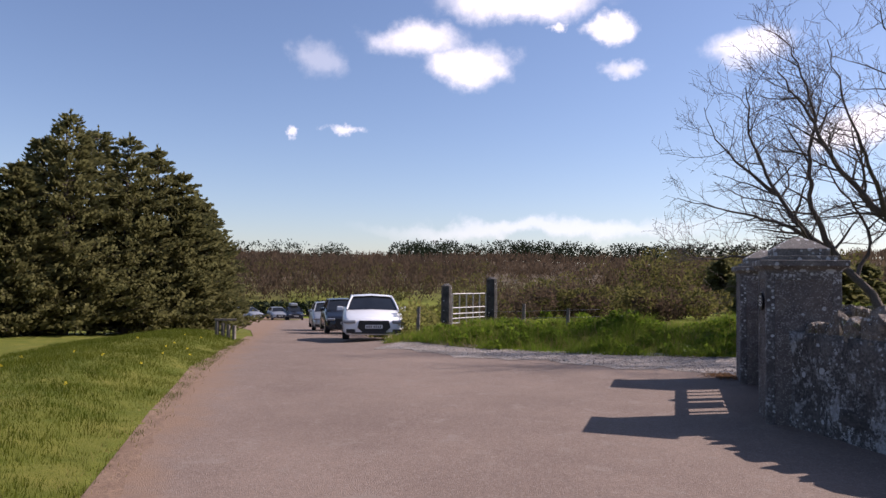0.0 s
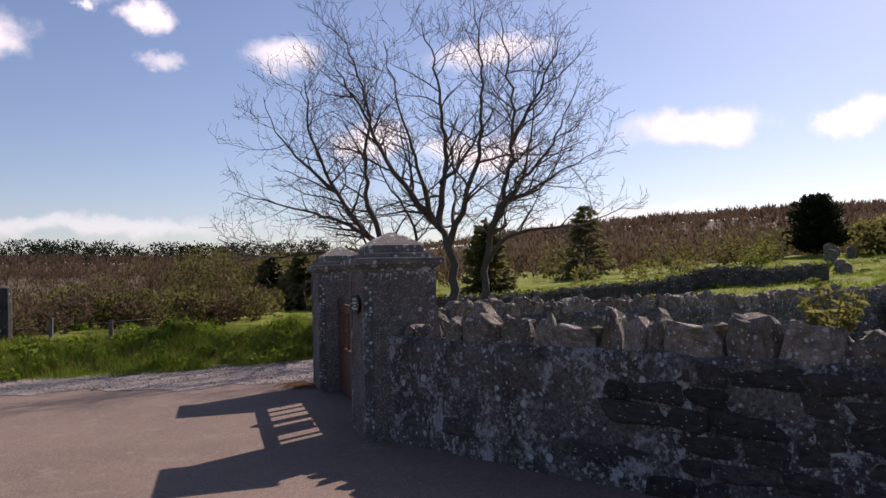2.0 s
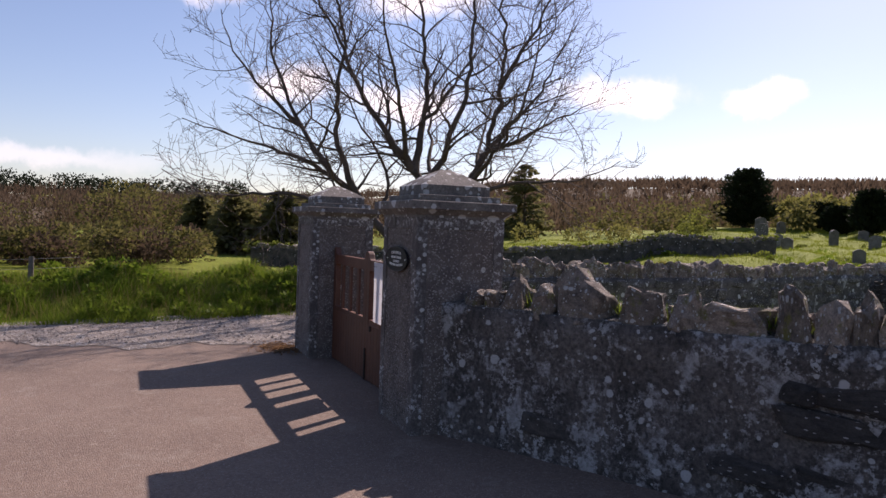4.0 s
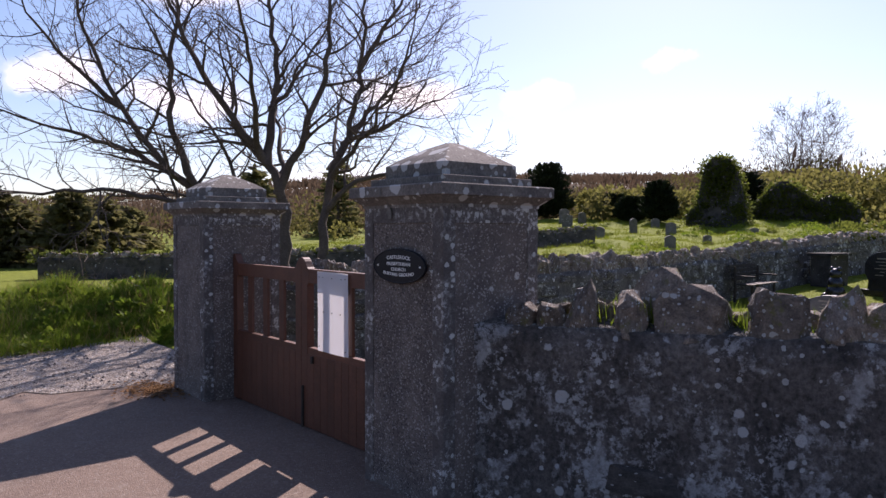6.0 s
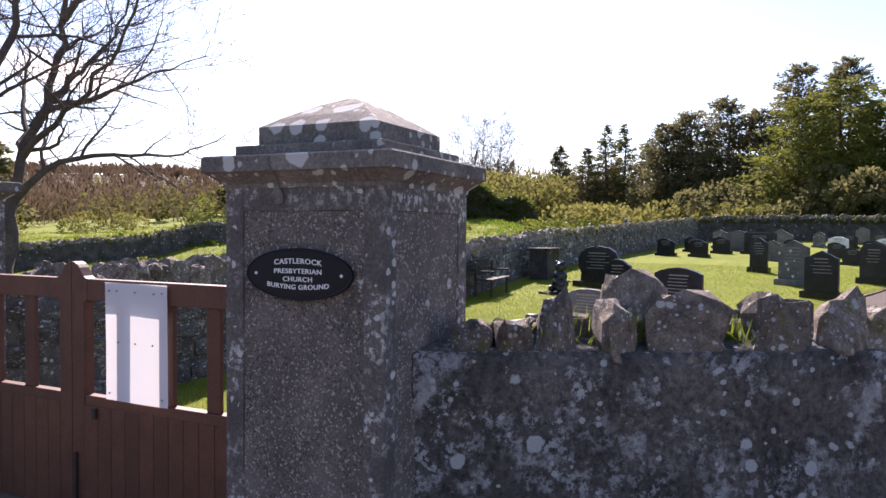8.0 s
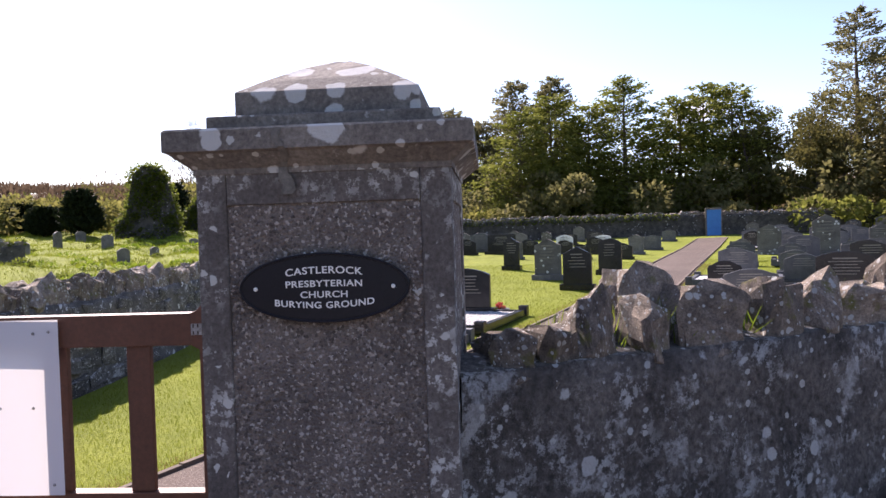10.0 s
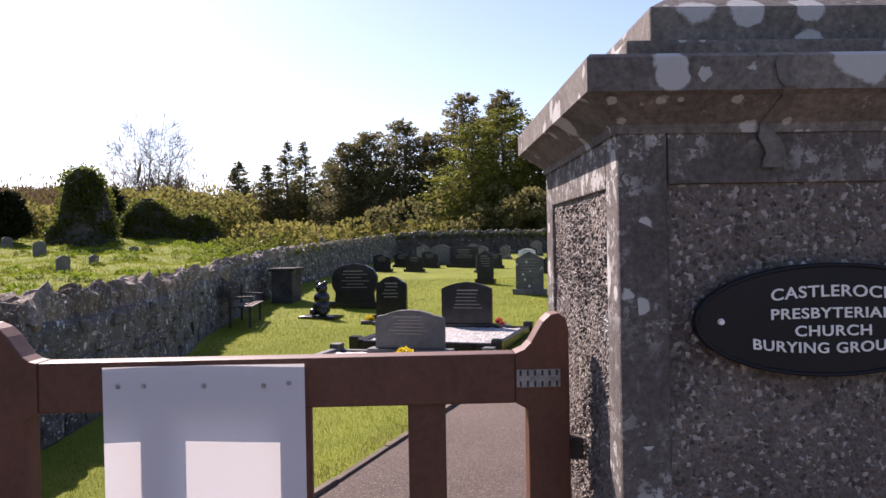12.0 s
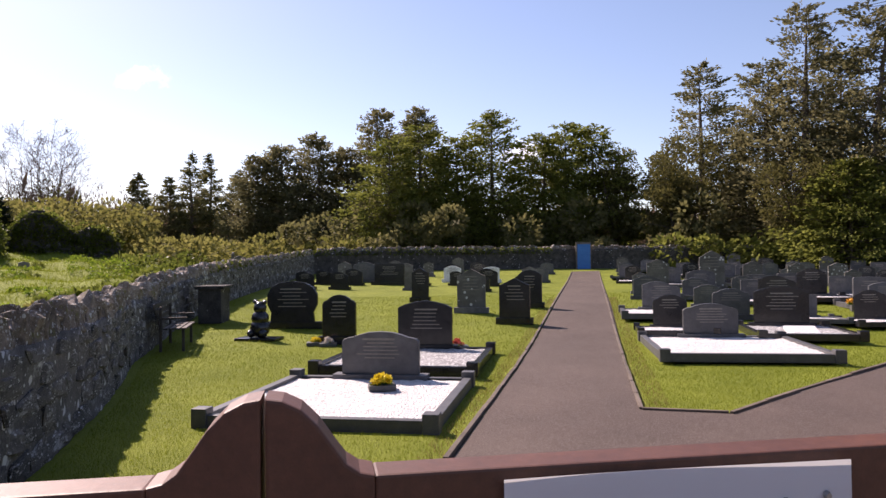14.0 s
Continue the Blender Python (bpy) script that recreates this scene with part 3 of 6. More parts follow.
# ---- gate pillars ----
def pillar(name, cx, cy, label, pebbled=False):
    """A square rendered pillar with pebble-dash panels and a stepped, pyramid-topped cap."""
    top = thing(name, label, "gate pillar", (cx, cy, 0))
    h = 0.415
    bm = bmesh.new()
    box(bm, 0, 0, 0.86, 2 * h - 0.05, 2 * h - 0.05, 1.78)
    part("core", bm, M_RENDER, top)
    for sx, sy in ((1, 1), (1, -1), (-1, 1), (-1, -1)):
        boxed("corner_margin", (sx * (h - 0.05), sy * (h - 0.05), 0.94), (0.10, 0.10, 1.90), M_RENDER, top, 0.008)
    for k in range(4):
        m = pose(0, 0, 0, 0, 0, 90 * k)
        boxed("top_margin", (0, -h + 0.0135, 1.825), (2 * h - 0.202, 0.026, 0.125), M_RENDER, top, 0.004, m=m)
        bm = bmesh.new()
        bmesh.ops.create_grid(bm, x_segments=26, y_segments=70, size=0.5)
        for v in bm.verts:
            x, z = v.co.x * (2 * h - 0.202), (v.co.y + 0.5) * 1.762
            w = noise.noise((x * 30 + cx * 7 + k * 9, z * 30, cy)) * 0.004 + noise.noise((x * 5, z * 5, cy + k)) * 0.004
            v.co = m @ Vector((x, -h + 0.009 - w, z))
        bmesh.ops.recalc_face_normals(bm, faces=bm.faces)
        part("pebble_panel", bm, M_DASH, top, "rough pebble-dash panel")
        if pebbled and k in (2, 3):
            rp = np.random.default_rng(40 + k)
            cnt = 7200
            px_ = rp.uniform(-h + 0.112, h - 0.112, cnt)
            pz_ = rp.uniform(0.01, 1.75, cnt)
            rad_ = rp.uniform(0.004, 0.0085, cnt)
            oct_ = np.array([(1, 0, 0), (0, 0, 1), (-1, 0, 0), (0, 0, -1), (0, -0.9, 0)], dtype=float)
            fan_ = ((0, 1, 4), (1, 2, 4), (2, 3, 4), (3, 0, 4))
            PV, PF = [], []
            mm = np.array(m.to_3x3())
            for i_ in range(cnt):
                sq = oct_ * rad_[i_] * rp.uniform(0.65, 1.3, (5, 1))
                ca, sa = math.cos(i_), math.sin(i_)
                pts_ = np.stack([px_[i_] + sq[:, 0] * ca - sq[:, 2] * sa, -h + 0.010 + sq[:, 1] * 0.8, pz_[i_] + sq[:, 0] * sa + sq[:, 2] * ca], 1) @ mm.T
                base_ = len(PV)
                PV += [tuple(p_) for p_ in pts_]
                PF += [tuple(base_ + q_ for q_ in f_) for f_ in fan_]
            peb = raw("pebbles", PV, PF, M_PEBBLE, top, "thrown pebbles bedded in the render")
            peb["kind"] = "stuff"
    # the stepped cap
    bm = bmesh.new()
    prof = [(h + 0.004, 1.72), (h + 0.006, 1.88), (0.475, 1.925), (0.49, 1.932), (0.49, 1.995), (0.482, 2.003)]
    rings = []
    for r, z in prof:
        rings.append([bm.verts.new((sx * r, sy * r, z)) for sx, sy in ((-1, -1), (1, -1), (1, 1), (-1, 1))])
    for a, b in zip(rings[:-1], rings[1:]):
        for i in range(4):
            bm.faces.new((a[i], a[(i + 1) % 4], b[(i + 1) % 4], b[i]))
    bm.faces.new(rings[-1])
    bm.faces.new(rings[0][::-1])
    bmesh.ops.delete(bm, geom=[f for f in bm.faces if all(abs(v.co.z - 1.72) < 0.001 for v in f.verts)], context="FACES_ONLY")
    for v in bm.verts:
        if v.co.z < 1.9:
            v.co.z = max(v.co.z, 1.862)
    part("cap_slab", bm, M_CAP, top)
    boxed("cap_step", (0, 0, 2.029), (0.772, 0.772, 0.056), M_CAP, top, 0.008)
    bm = bmesh.new()
    box(bm, 0, 0, 2.101, 0.625, 0.625, 0.092, 0.006)
    tiers = []
    for r, z in ((0.311, 2.1465), (0.235, 2.197), (0.12, 2.262), (0.03, 2.302)):
        ring = []
        for k in range(16):
            f, side_ = (k % 4) / 4, k // 4
            u, v = ((-1 + 2 * f, -1), (1, -1 + 2 * f), (1 - 2 * f, 1), (-1, 1 - 2 * f))[side_]
            ring.append(bm.verts.new((u * r, v * r, z + (0.005 * noise.noise((u * 3 + cx, v * 3 + cy, z * 20)) if r < 0.3 else 0))))
        tiers.append(ring)
    for a, b in zip(tiers[:-1], tiers[1:]):
        for i in range(16):
            bm.faces.new((a[i], a[(i + 1) % 16], b[(i + 1) % 16], b[i]))
    bm.faces.new(tiers[-1])
    part("cap_pyramid", bm, M_CAP, top, "low concrete pyramid, sunlit top")
    return top


near_pillar = pillar("gate_pillar", 1.885, 6.205, "grey rendered gate pillar with pebble-dash panels and lichen", True)
pillar("gate_pillar", 1.885, 9.855, "grey rendered gate pillar beside the grass bank")

# pale lime run down from the cap of the near pillar
rl = random.Random(8)
V, F = [], []
for k in range(15):
    z = 1.995 - 0.0145 * k
    x = 1.885 - (0.4935 if z > 1.935 else 0.4935 - min(1.0, (1.935 - z) / 0.05) * 0.069)
    y, w = 6.318 + 0.010 * math.sin(k * 0.9), 0.010 + 0.006 * rl.random() + (0.008 if k > 9 else 0)
    V += [(x - 0.002, y - w, z), (x - 0.002, y + w, z)]
for k in range(14):
    F.append((2 * k, 2 * k + 1, 2 * k + 3, 2 * k + 2))
raw("lime_streak", [(x - 1.885, y - 6.205, z) for x, y, z in V], F, M_OLDSTONE, near_pillar, "pale lime run below the cap")

# oval plaque on the near pillar
plaque = thing("plaque", "oval black plaque with white raised lettering on the pillar", "sign", (1.463, 6.205, 1.49))
bm = bmesh.new()
ring = [(0.275 * math.cos(2 * math.pi * i / 56), 0.112 * math.sin(2 * math.pi * i / 56)) for i in range(56)]
extrude(bm, ring, "x", -0.014, 0.0)
part("oval_plate", bm, M_PLAQUE, plaque)
V, F = [], []
rim = [Vector((-0.014, 0.271 * math.cos(2 * math.pi * i / 64), 0.108 * math.sin(2 * math.pi * i / 64))) for i in range(65)]
tube(V, F, rim, [0.0045] * 65, 6)
raw("rim", V, F, M_PLAQUE, plaque, smooth=True)
for sy in (-1, 1):
    bm = bmesh.new()
    bmesh.ops.create_cone(bm, cap_ends=True, segments=12, radius1=0.007, radius2=0.005, depth=0.006, matrix=pose(-0.017, sy * 0.222, 0, 0, -90, 0))
    part("screw", bm, M_WHITE, plaque, "white-capped screw")


def lettering(name, text, size, m, material, parent, bow=0.0, stretch=1.0):
    cu = bpy.data.curves.new(name, "FONT")
    cu.body = text
    cu.size = size
    cu.align_x, cu.align_y = "CENTER", "CENTER"
    cu.extrude = 0.0012
    cu.offset = 0.0004
    cu.space_character = 1.08
    tmp = new(name + "_curve", cu)
    dg = bpy.context.evaluated_depsgraph_get()
    me = bpy.data.meshes.new_from_object(tmp.evaluated_get(dg))
    bpy.data.objects.remove(tmp)
    bpy.data.curves.remove(cu)
    for v in me.vertices:
        v.co.x *= stretch
        v.co.y += bow * v.co.x * v.co.x
    me.materials.clear()
    me.materials.append(material)
    ob = new(name, me)
    ob.parent = parent
    ob.matrix_basis = m
    return ob


for text, z, size, bow, st_ in (("CASTLEROCK", 0.056, 0.032, -0.5, 1.18), ("PRESBYTERIAN", 0.013, 0.029, -0.12, 1.22), ("CHURCH", -0.022, 0.029, 0.0, 1.22), ("BURYING GROUND", -0.056, 0.029, 0.42, 1.18)):
    lettering("lettering", text, size, pose(-0.0155, 0, z, 90, 0, -90), M_WHITE, plaque, bow, st_)


# ---- wooden gates ----
def gate_leaf(hinge_y, side, label):
    """A framed leaf: side +1 runs to larger y from its hinge. Boarded below, three pales above."""
    g = thing("gate_leaf", label, "gate", (1.815, hinge_y, 0), 0, "pair of gates")
    W = 1.395

    def Y(u):
        return side * u

    def board(name, u0, u1, z0, z1, t, x=0.0, lab="", bev=0.004):
        return boxed(name, (x, (Y(u0) + Y(u1)) / 2, (z0 + z1) / 2), (t, abs(u1 - u0), z1 - z0), M_GATE, g, bev, lab)

    for nm, e0, s in (("hinge_stile", 0.0, 1), ("meeting_stile", W, -1)):
        out = [(0, 0.025), (0, 1.44), (0.006, 1.468), (0.024, 1.482), (0.044, 1.478), (0.062, 1.462), (0.078, 1.436), (0.092, 1.412), (0.108, 1.396), (0.13, 1.387), (0.13, 1.266), (0.10, 1.25), (0.10, 0.025)]
        if s < 0:
            out = [(0, 0.025), (0, 1.484), (0.02, 1.481), (0.042, 1.470), (0.062, 1.450), (0.080, 1.424), (0.096, 1.402), (0.112, 1.391), (0.13, 1.387), (0.13, 1.266), (0.10, 1.25), (0.10, 0.025)]
        bm = bmesh.new()
        extrude(bm, [(Y(e0 + s * u), z) for u, z in out], "x", -0.034, 0.034, 0.004)
        part(nm, bm, M_GATE, g)
    board("top_rail", 0.13, W - 0.13, 1.266, 1.386, 0.062)
    board("middle_rail", 0.10, W - 0.10, 0.60, 0.716, 0.058)
    board("bottom_rail", 0.10, W - 0.10, 0.03, 0.17, 0.058)
    for c in (0.345, 0.67, 0.995):
        board("pale", c - 0.046, c + 0.046, 0.716, 1.266, 0.026)
    k = 11
    w = (W - 0.20) / k
    for i in range(k):
        board("board", 0.10 + i * w + 0.0015, 0.10 + (i + 1) * w - 0.0015, 0.03, 0.66, 0.022, -0.024, "", 0.003)
    # mending plates and strap hinges
    if side > 0:
        bm = bmesh.new()
        box(bm, -0.0355, Y(0.075), 1.326, 0.003, 0.105, 0.042)
        part("mending_plate", bm, M_ZINC, g, "galvanised toothed mending plate")
        for i in range(6):
            for dz in (-0.013, 0.013):
                boxed("tooth_mark", (-0.0375, Y(0.031 + i * 0.0175), 1.326 + dz), (0.002, 0.005, 0.013), M_RUST, g, 0)
    for z in (0.22, 1.15):
        boxed("hinge", (0.0, Y(-0.012), z), (0.05, 0.045, 0.05), M_RUST, g, 0.004, "dark iron hinge")
    return g


leaf_near = gate_leaf(6.66, 1, "brown-stained wooden gate leaf carrying a white notice")
gate_leaf(9.455, -1, "brown-stained wooden gate leaf, closed")
boxed("drop_bolt", (-0.045, 1.36, 0.2), (0.02, 0.02, 0.36), M_RUST, leaf_near, 0.004, "dark iron drop bolt")
boxed("shoot_bolt", (-0.045, 1.2, 0.62), (0.02, 0.03, 0.06), M_RUST, leaf_near, 0.004, "small dark iron bolt")

# the notice screwed to the near leaf
notice = thing("notice", "blank white plastic notice screwed to the wooden gate", "sign", (1.772, 7.53, 1.045))
bm = bmesh.new()
bmesh.ops.create_grid(bm, x_segments=12, y_segments=16, size=0.5)
for v in bm.verts:
    y, z = v.co.x * 0.475, v.co.y * 0.66
    v.co = Vector((0.004 * math.sin(y * 9 + z * 3) - 0.004 * abs(z), y, z))
sheet = part("sheet", bm, M_SIGN, notice, smooth=True)
for y, z in ((-0.2, 0.285), (0.2, 0.285), (0.14, 0.285), (-0.14, 0.28), (0.0, 0.282), (-0.2, -0.29), (0.2, -0.29), (-0.13, 0.0), (0.13, 0.0), (0.0, 0.0)):
    bm = bmesh.new()
    bmesh.ops.create_cone(bm, cap_ends=True, segments=10, radius1=0.006, radius2=0.004, depth=0.005, matrix=pose(-0.008, y, z, 0, -90, 0))
    part("screw", bm, M_METAL, notice)


# ---- rubble walls ----
def rock_mesh(name, seed, material, flat=0.0, pointed=0.0):
    """An irregular block about one unit across, resting on z = 0."""
    bm = bmesh.new()
    bmesh.ops.create_cube(bm, size=1.0)
    bmesh.ops.bevel(bm, geom=list(bm.edges), offset=0.16, segments=1, affect="EDGES")
    if pointed:
        bmesh.ops.subdivide_edges(bm, edges=list(bm.edges), cuts=1, use_grid_fill=True)
    rnd = random.Random(seed)
    off = Vector((seed * 3.7, seed * 1.3, seed * 5.1))
    lean = rnd.uniform(-0.35, 0.35)
    for v in bm.verts:
        d = noise.noise_vector(v.co * 1.6 + off) * 0.22 + noise.noise_vector(v.co * 3.6 + off) * 0.11
        v.co += d * (1.25 - flat)
        if pointed and v.co.z > 0:
            f = 1 - pointed * min(1, v.co.z / 0.5) * (0.6 + 0.4 * rnd.random())
            v.co.x = v.co.x * f + lean * pointed * v.co.z
            v.co.y *= 1 - 0.25 * pointed
        v.co.z += 0.5
    me = bpy.data.meshes.new(name)
    bm.to_mesh(me)
    bm.free()
    me.materials.append(material)
    return me


ROCKS = [rock_mesh("stone", i, M_STONE) for i in range(7)]
ROCKS_PALE = [rock_mesh("stone", i, M_NORTH) for i in range(7)]
COPES = [rock_mesh("coping_stone", 20 + i, M_COPE, 0.0, (0.1, 0.35, 0.2, 0.5, 0.1, 0.25, 0.4, 0.05)[i]) for i in range(8)]
bpy.context.view_layer.update()


def along(pts):
    """Length and a function from run s to place and direction."""
    seg, tot = [], 0.0
    for (x0, y0), (x1, y1) in zip(pts[:-1], pts[1:]):
        d = math.hypot(x1 - x0, y1 - y0)
        seg.append((tot, d, x0, y0, (x1 - x0) / d, (y1 - y0) / d))
        tot += d

    def at(s):
        for t0, d, x0, y0, ux, uy in seg:
            if s <= t0 + d or (t0, d, x0, y0, ux, uy) == seg[-1]:
                return x0 + ux * (s - t0), y0 + uy * (s - t0), ux, uy
    return tot, at


def merged(name, items, material, parent, label):
    """Many pieces joined as one mesh."""
    V, F = [], []
    for me, m in items:
        b = len(V)
        V += [m @ v.co for v in me.vertices]
        F += [tuple(b + i for i in p.vertices) for p in me.polygons]
    ob = raw(name, V, F, material, parent, label)
    ob["kind"] = "stuff"
    return ob


def wall(name, pts, height, thick, inward, label, body_mat, cope=(0.30, 0.36), piece_to=0.0, stones=True, face_to=1e9, cope_h=0.33, seed=1, bare_to=0.0, laid=()):
    """A rubble wall whose face follows pts; inward is +1 when its thickness lies to the left of the run."""
    tot, at = along(pts)
    w = new(name)
    tagged(w, label, "wall", kind="structure")
    rnd = random.Random(seed)
    V, F = [], []
    n_s = max(2, int(tot / 0.16))
    rows = 8
    prof = [(0.0, k / rows) for k in range(rows + 1)] + [(0.5, 1.03), (1.0, 1.0), (1.0, 0.5), (1.0, 0.0)]
    for i in range(n_s + 1):
        x, y, ux, uy = at(tot * i / n_s)
        px, py = -uy * inward, ux * inward
        z0 = zl(x, y)
        for d, hgt in prof:
            o = d * thick + (0.035 * noise.noise((x * 3, y * 3, hgt * 4)) + 0.02 * noise.noise((x * 9, y * 9, hgt * 12))) * (1 if d < 0.1 else 0.5)
            hz = hgt * height + (0.03 * noise.noise((x * 2, y * 2, 3)) if hgt > 0.9 else 0)
            V.append((x + px * o, y + py * o, z0 - 0.15 * (hgt == 0) + hz))
    np_ = len(prof)
    for i in range(n_s):
        for k in range(np_ - 1):
            F.append((i * np_ + k, i * np_ + k + 1, (i + 1) * np_ + k + 1, (i + 1) * np_ + k))
    raw("wall_body", V, F, body_mat, w, smooth=True)
    pieces, rest = [], []
    if stones:
        z = 0.02
        while z < height - 0.10:
            hh = rnd.uniform(0.15, 0.27)
            s = rnd.uniform(0, 0.2)
            while s < min(tot, face_to) - 0.2:
                ww = rnd.uniform(0.2, 0.55)
                if rnd.random() < (0.72 if s > bare_to else 0.10):
                    x, y, ux, uy = at(s + ww / 2)
                    px, py = -uy * inward, ux * inward
                    dep = 0.14
                    o = 0.040 + rnd.uniform(-0.012, 0.02)
                    m = Matrix.Translation((x + px * o, y + py * o, zl(x, y) + z)) @ pose(0, 0, 0, rnd.uniform(-3, 3), rnd.uniform(-4, 4), math.degrees(math.atan2(uy, ux)) + rnd.uniform(-3, 3)) @ Matrix.Diagonal((ww * 0.92, dep, min(hh, height - z - 0.03) * 0.92, 1))
                    (pieces if s < piece_to else rest).append(((ROCKS_PALE if body_mat is M_NORTH else ROCKS)[rnd.randrange(7)], m, "stone"))
                s += ww
            z += hh
    s = 0.26
    for s0, s1, top, across_, shape in laid:
        x, y, ux, uy = at((s0 + s1) / 2)
        px, py = -uy * inward, ux * inward
        m = Matrix.Translation((x + px * thick * across_, y + py * thick * across_, zl(x, y) + height - 0.09)) @ pose(0, 0, 0, rnd.uniform(-4, 4), rnd.uniform(-4, 4), math.degrees(math.atan2(uy, ux)) + rnd.uniform(-9, 9)) @ Matrix.Diagonal(((s1 - s0) * 1.02, thick * 0.52, (top - height + 0.09) * 0.96, 1))
        pieces.append((COPES[shape], m, "coping_stone"))
        s = max(s, s1)
    while s < tot - 0.15:
        ww = rnd.uniform(*cope) * rnd.choice((0.55, 0.8, 1.0, 1.35))
        hh = cope_h * rnd.choice((0.62, 0.8, 0.9, 1.0, 1.05, 1.15))
        x, y, ux, uy = at(s + ww / 2)
        px, py = -uy * inward, ux * inward
        for row, (o, hs) in enumerate(((thick * 0.30, 1.0), (thick * 0.72, rnd.uniform(0.72, 1.0)))):
            m = Matrix.Translation((x + px * o, y + py * o, zl(x, y) + height - 0.07)) @ pose(0, 0, 0, rnd.uniform(-8, 8), rnd.uniform(-16, 16), math.degrees(math.atan2(uy, ux)) + rnd.uniform(-25, 25)) @ Matrix.Diagonal((ww * 1.10, thick * rnd.uniform(0.42, 0.58), hh * hs + 0.07, 1))
            (pieces if s < piece_to else rest).append((COPES[rnd.randrange(8)], m, "coping_stone"))
        s += ww * 0.94
    for me, m, nm in pieces[:300]:
        ob = new(nm, me)
        ob.parent = w
        ob.matrix_basis = m
    rest += pieces[300:]
    for nm, mat_ in (("stone", M_NORTH if body_mat is M_NORTH else M_STONE), ("coping_stone", M_COPE)):
        sel = [(me, m) for me, m, k in rest if k == nm]
        if sel:
            merged("far_" + nm + "s", sel, mat_, w, "")
    return w


wall("wall_west", [(1.74, 5.80), (2.53, 4.35), (5.7, -0.96), (11.2, -10.2)], 1.14, 0.46, 1, "dark rubble and harl wall with rough upright coping stones", M_WALL, piece_to=8.5, cope=(0.19, 0.28), cope_h=0.23, seed=4, bare_to=2.6, laid=[
    (0.20, 0.38, 1.26, 0.3, 4), (0.39, 0.57, 1.29, 0.3, 7), (0.58, 0.73, 1.38, 0.3, 2), (0.84, 1.01, 1.36, 0.3, 3), (1.09, 1.46, 1.395, 0.3, 4), (1.55, 1.89, 1.385, 0.3, 0), (1.94, 2.13, 1.385, 0.3, 2),
    (2.15, 2.57, 1.35, 0.3, 7), (2.62, 2.80, 1.48, 0.3, 1), (2.85, 3.05, 1.40, 0.3, 4), (3.06, 3.21, 1.465, 0.3, 6), (3.22, 3.66, 1.405, 0.3, 7), (3.68, 4.03, 1.47, 0.3, 5), (4.04, 4.5, 1.405, 0.3, 0),
    (0.30, 0.62, 1.24, 0.74, 7), (0.66, 0.90, 1.28, 0.74, 0), (0.94, 1.23, 1.47, 0.74, 4), (1.26, 1.66, 1.27, 0.74, 7), (1.70, 2.02, 1.26, 0.74, 4), (2.06, 2.48, 1.27, 0.74, 0), (2.52, 2.86, 1.33, 0.74, 7),
    (2.90, 3.30, 1.28, 0.74, 4), (3.34, 3.74, 1.34, 0.74, 0), (3.78, 4.14, 1.30, 0.74, 7), (4.18, 4.5, 1.32, 0.74, 4)])
wall("wall_north", [(2.1, 10.12), (7.4, 10.35), (10.1, 10.62), (14, 11.25), (19, 11.45), (24, 11.3), (30, 10.7), (36, 9.8), (41, 8.6)], 1.06, 0.46, 1, "shaded rubble wall with jagged lichen-spotted coping", M_NORTH, piece_to=15, cope=(0.22, 0.36), cope_h=0.26, seed=5)
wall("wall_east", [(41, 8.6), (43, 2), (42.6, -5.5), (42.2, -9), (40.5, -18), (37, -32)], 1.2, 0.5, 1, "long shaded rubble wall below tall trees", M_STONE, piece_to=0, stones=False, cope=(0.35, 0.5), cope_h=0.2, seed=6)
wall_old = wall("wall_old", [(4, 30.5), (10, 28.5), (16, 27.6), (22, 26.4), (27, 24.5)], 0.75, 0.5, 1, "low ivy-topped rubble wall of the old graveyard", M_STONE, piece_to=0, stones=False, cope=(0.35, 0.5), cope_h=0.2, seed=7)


# ---- trees ----
def sprays(centres, dirs, length, width, rnd, droop=0.3):
    """Narrow leaf quads at the centres, pointing along dirs."""
    n = len(centres)
    d = dirs + rnd.normal(0, 0.25, (n, 3))
    d[:, 2] -= droop * rnd.random(n)
    d /= np.linalg.norm(d, axis=1, keepdims=True) + 1e-9
    s = np.cross(d, rnd.normal(0, 1, (n, 3)))
    s /= np.linalg.norm(s, axis=1, keepdims=True) + 1e-9
    L = (length * rnd.uniform(0.6, 1.4, n))[:, None]
    W = (width * rnd.uniform(0.6, 1.4, n))[:, None]
    return np.stack([centres - d * L * 0.5, centres + s * W * 0.5, centres + d * L * 0.5, centres - s * W * 0.5], 1)


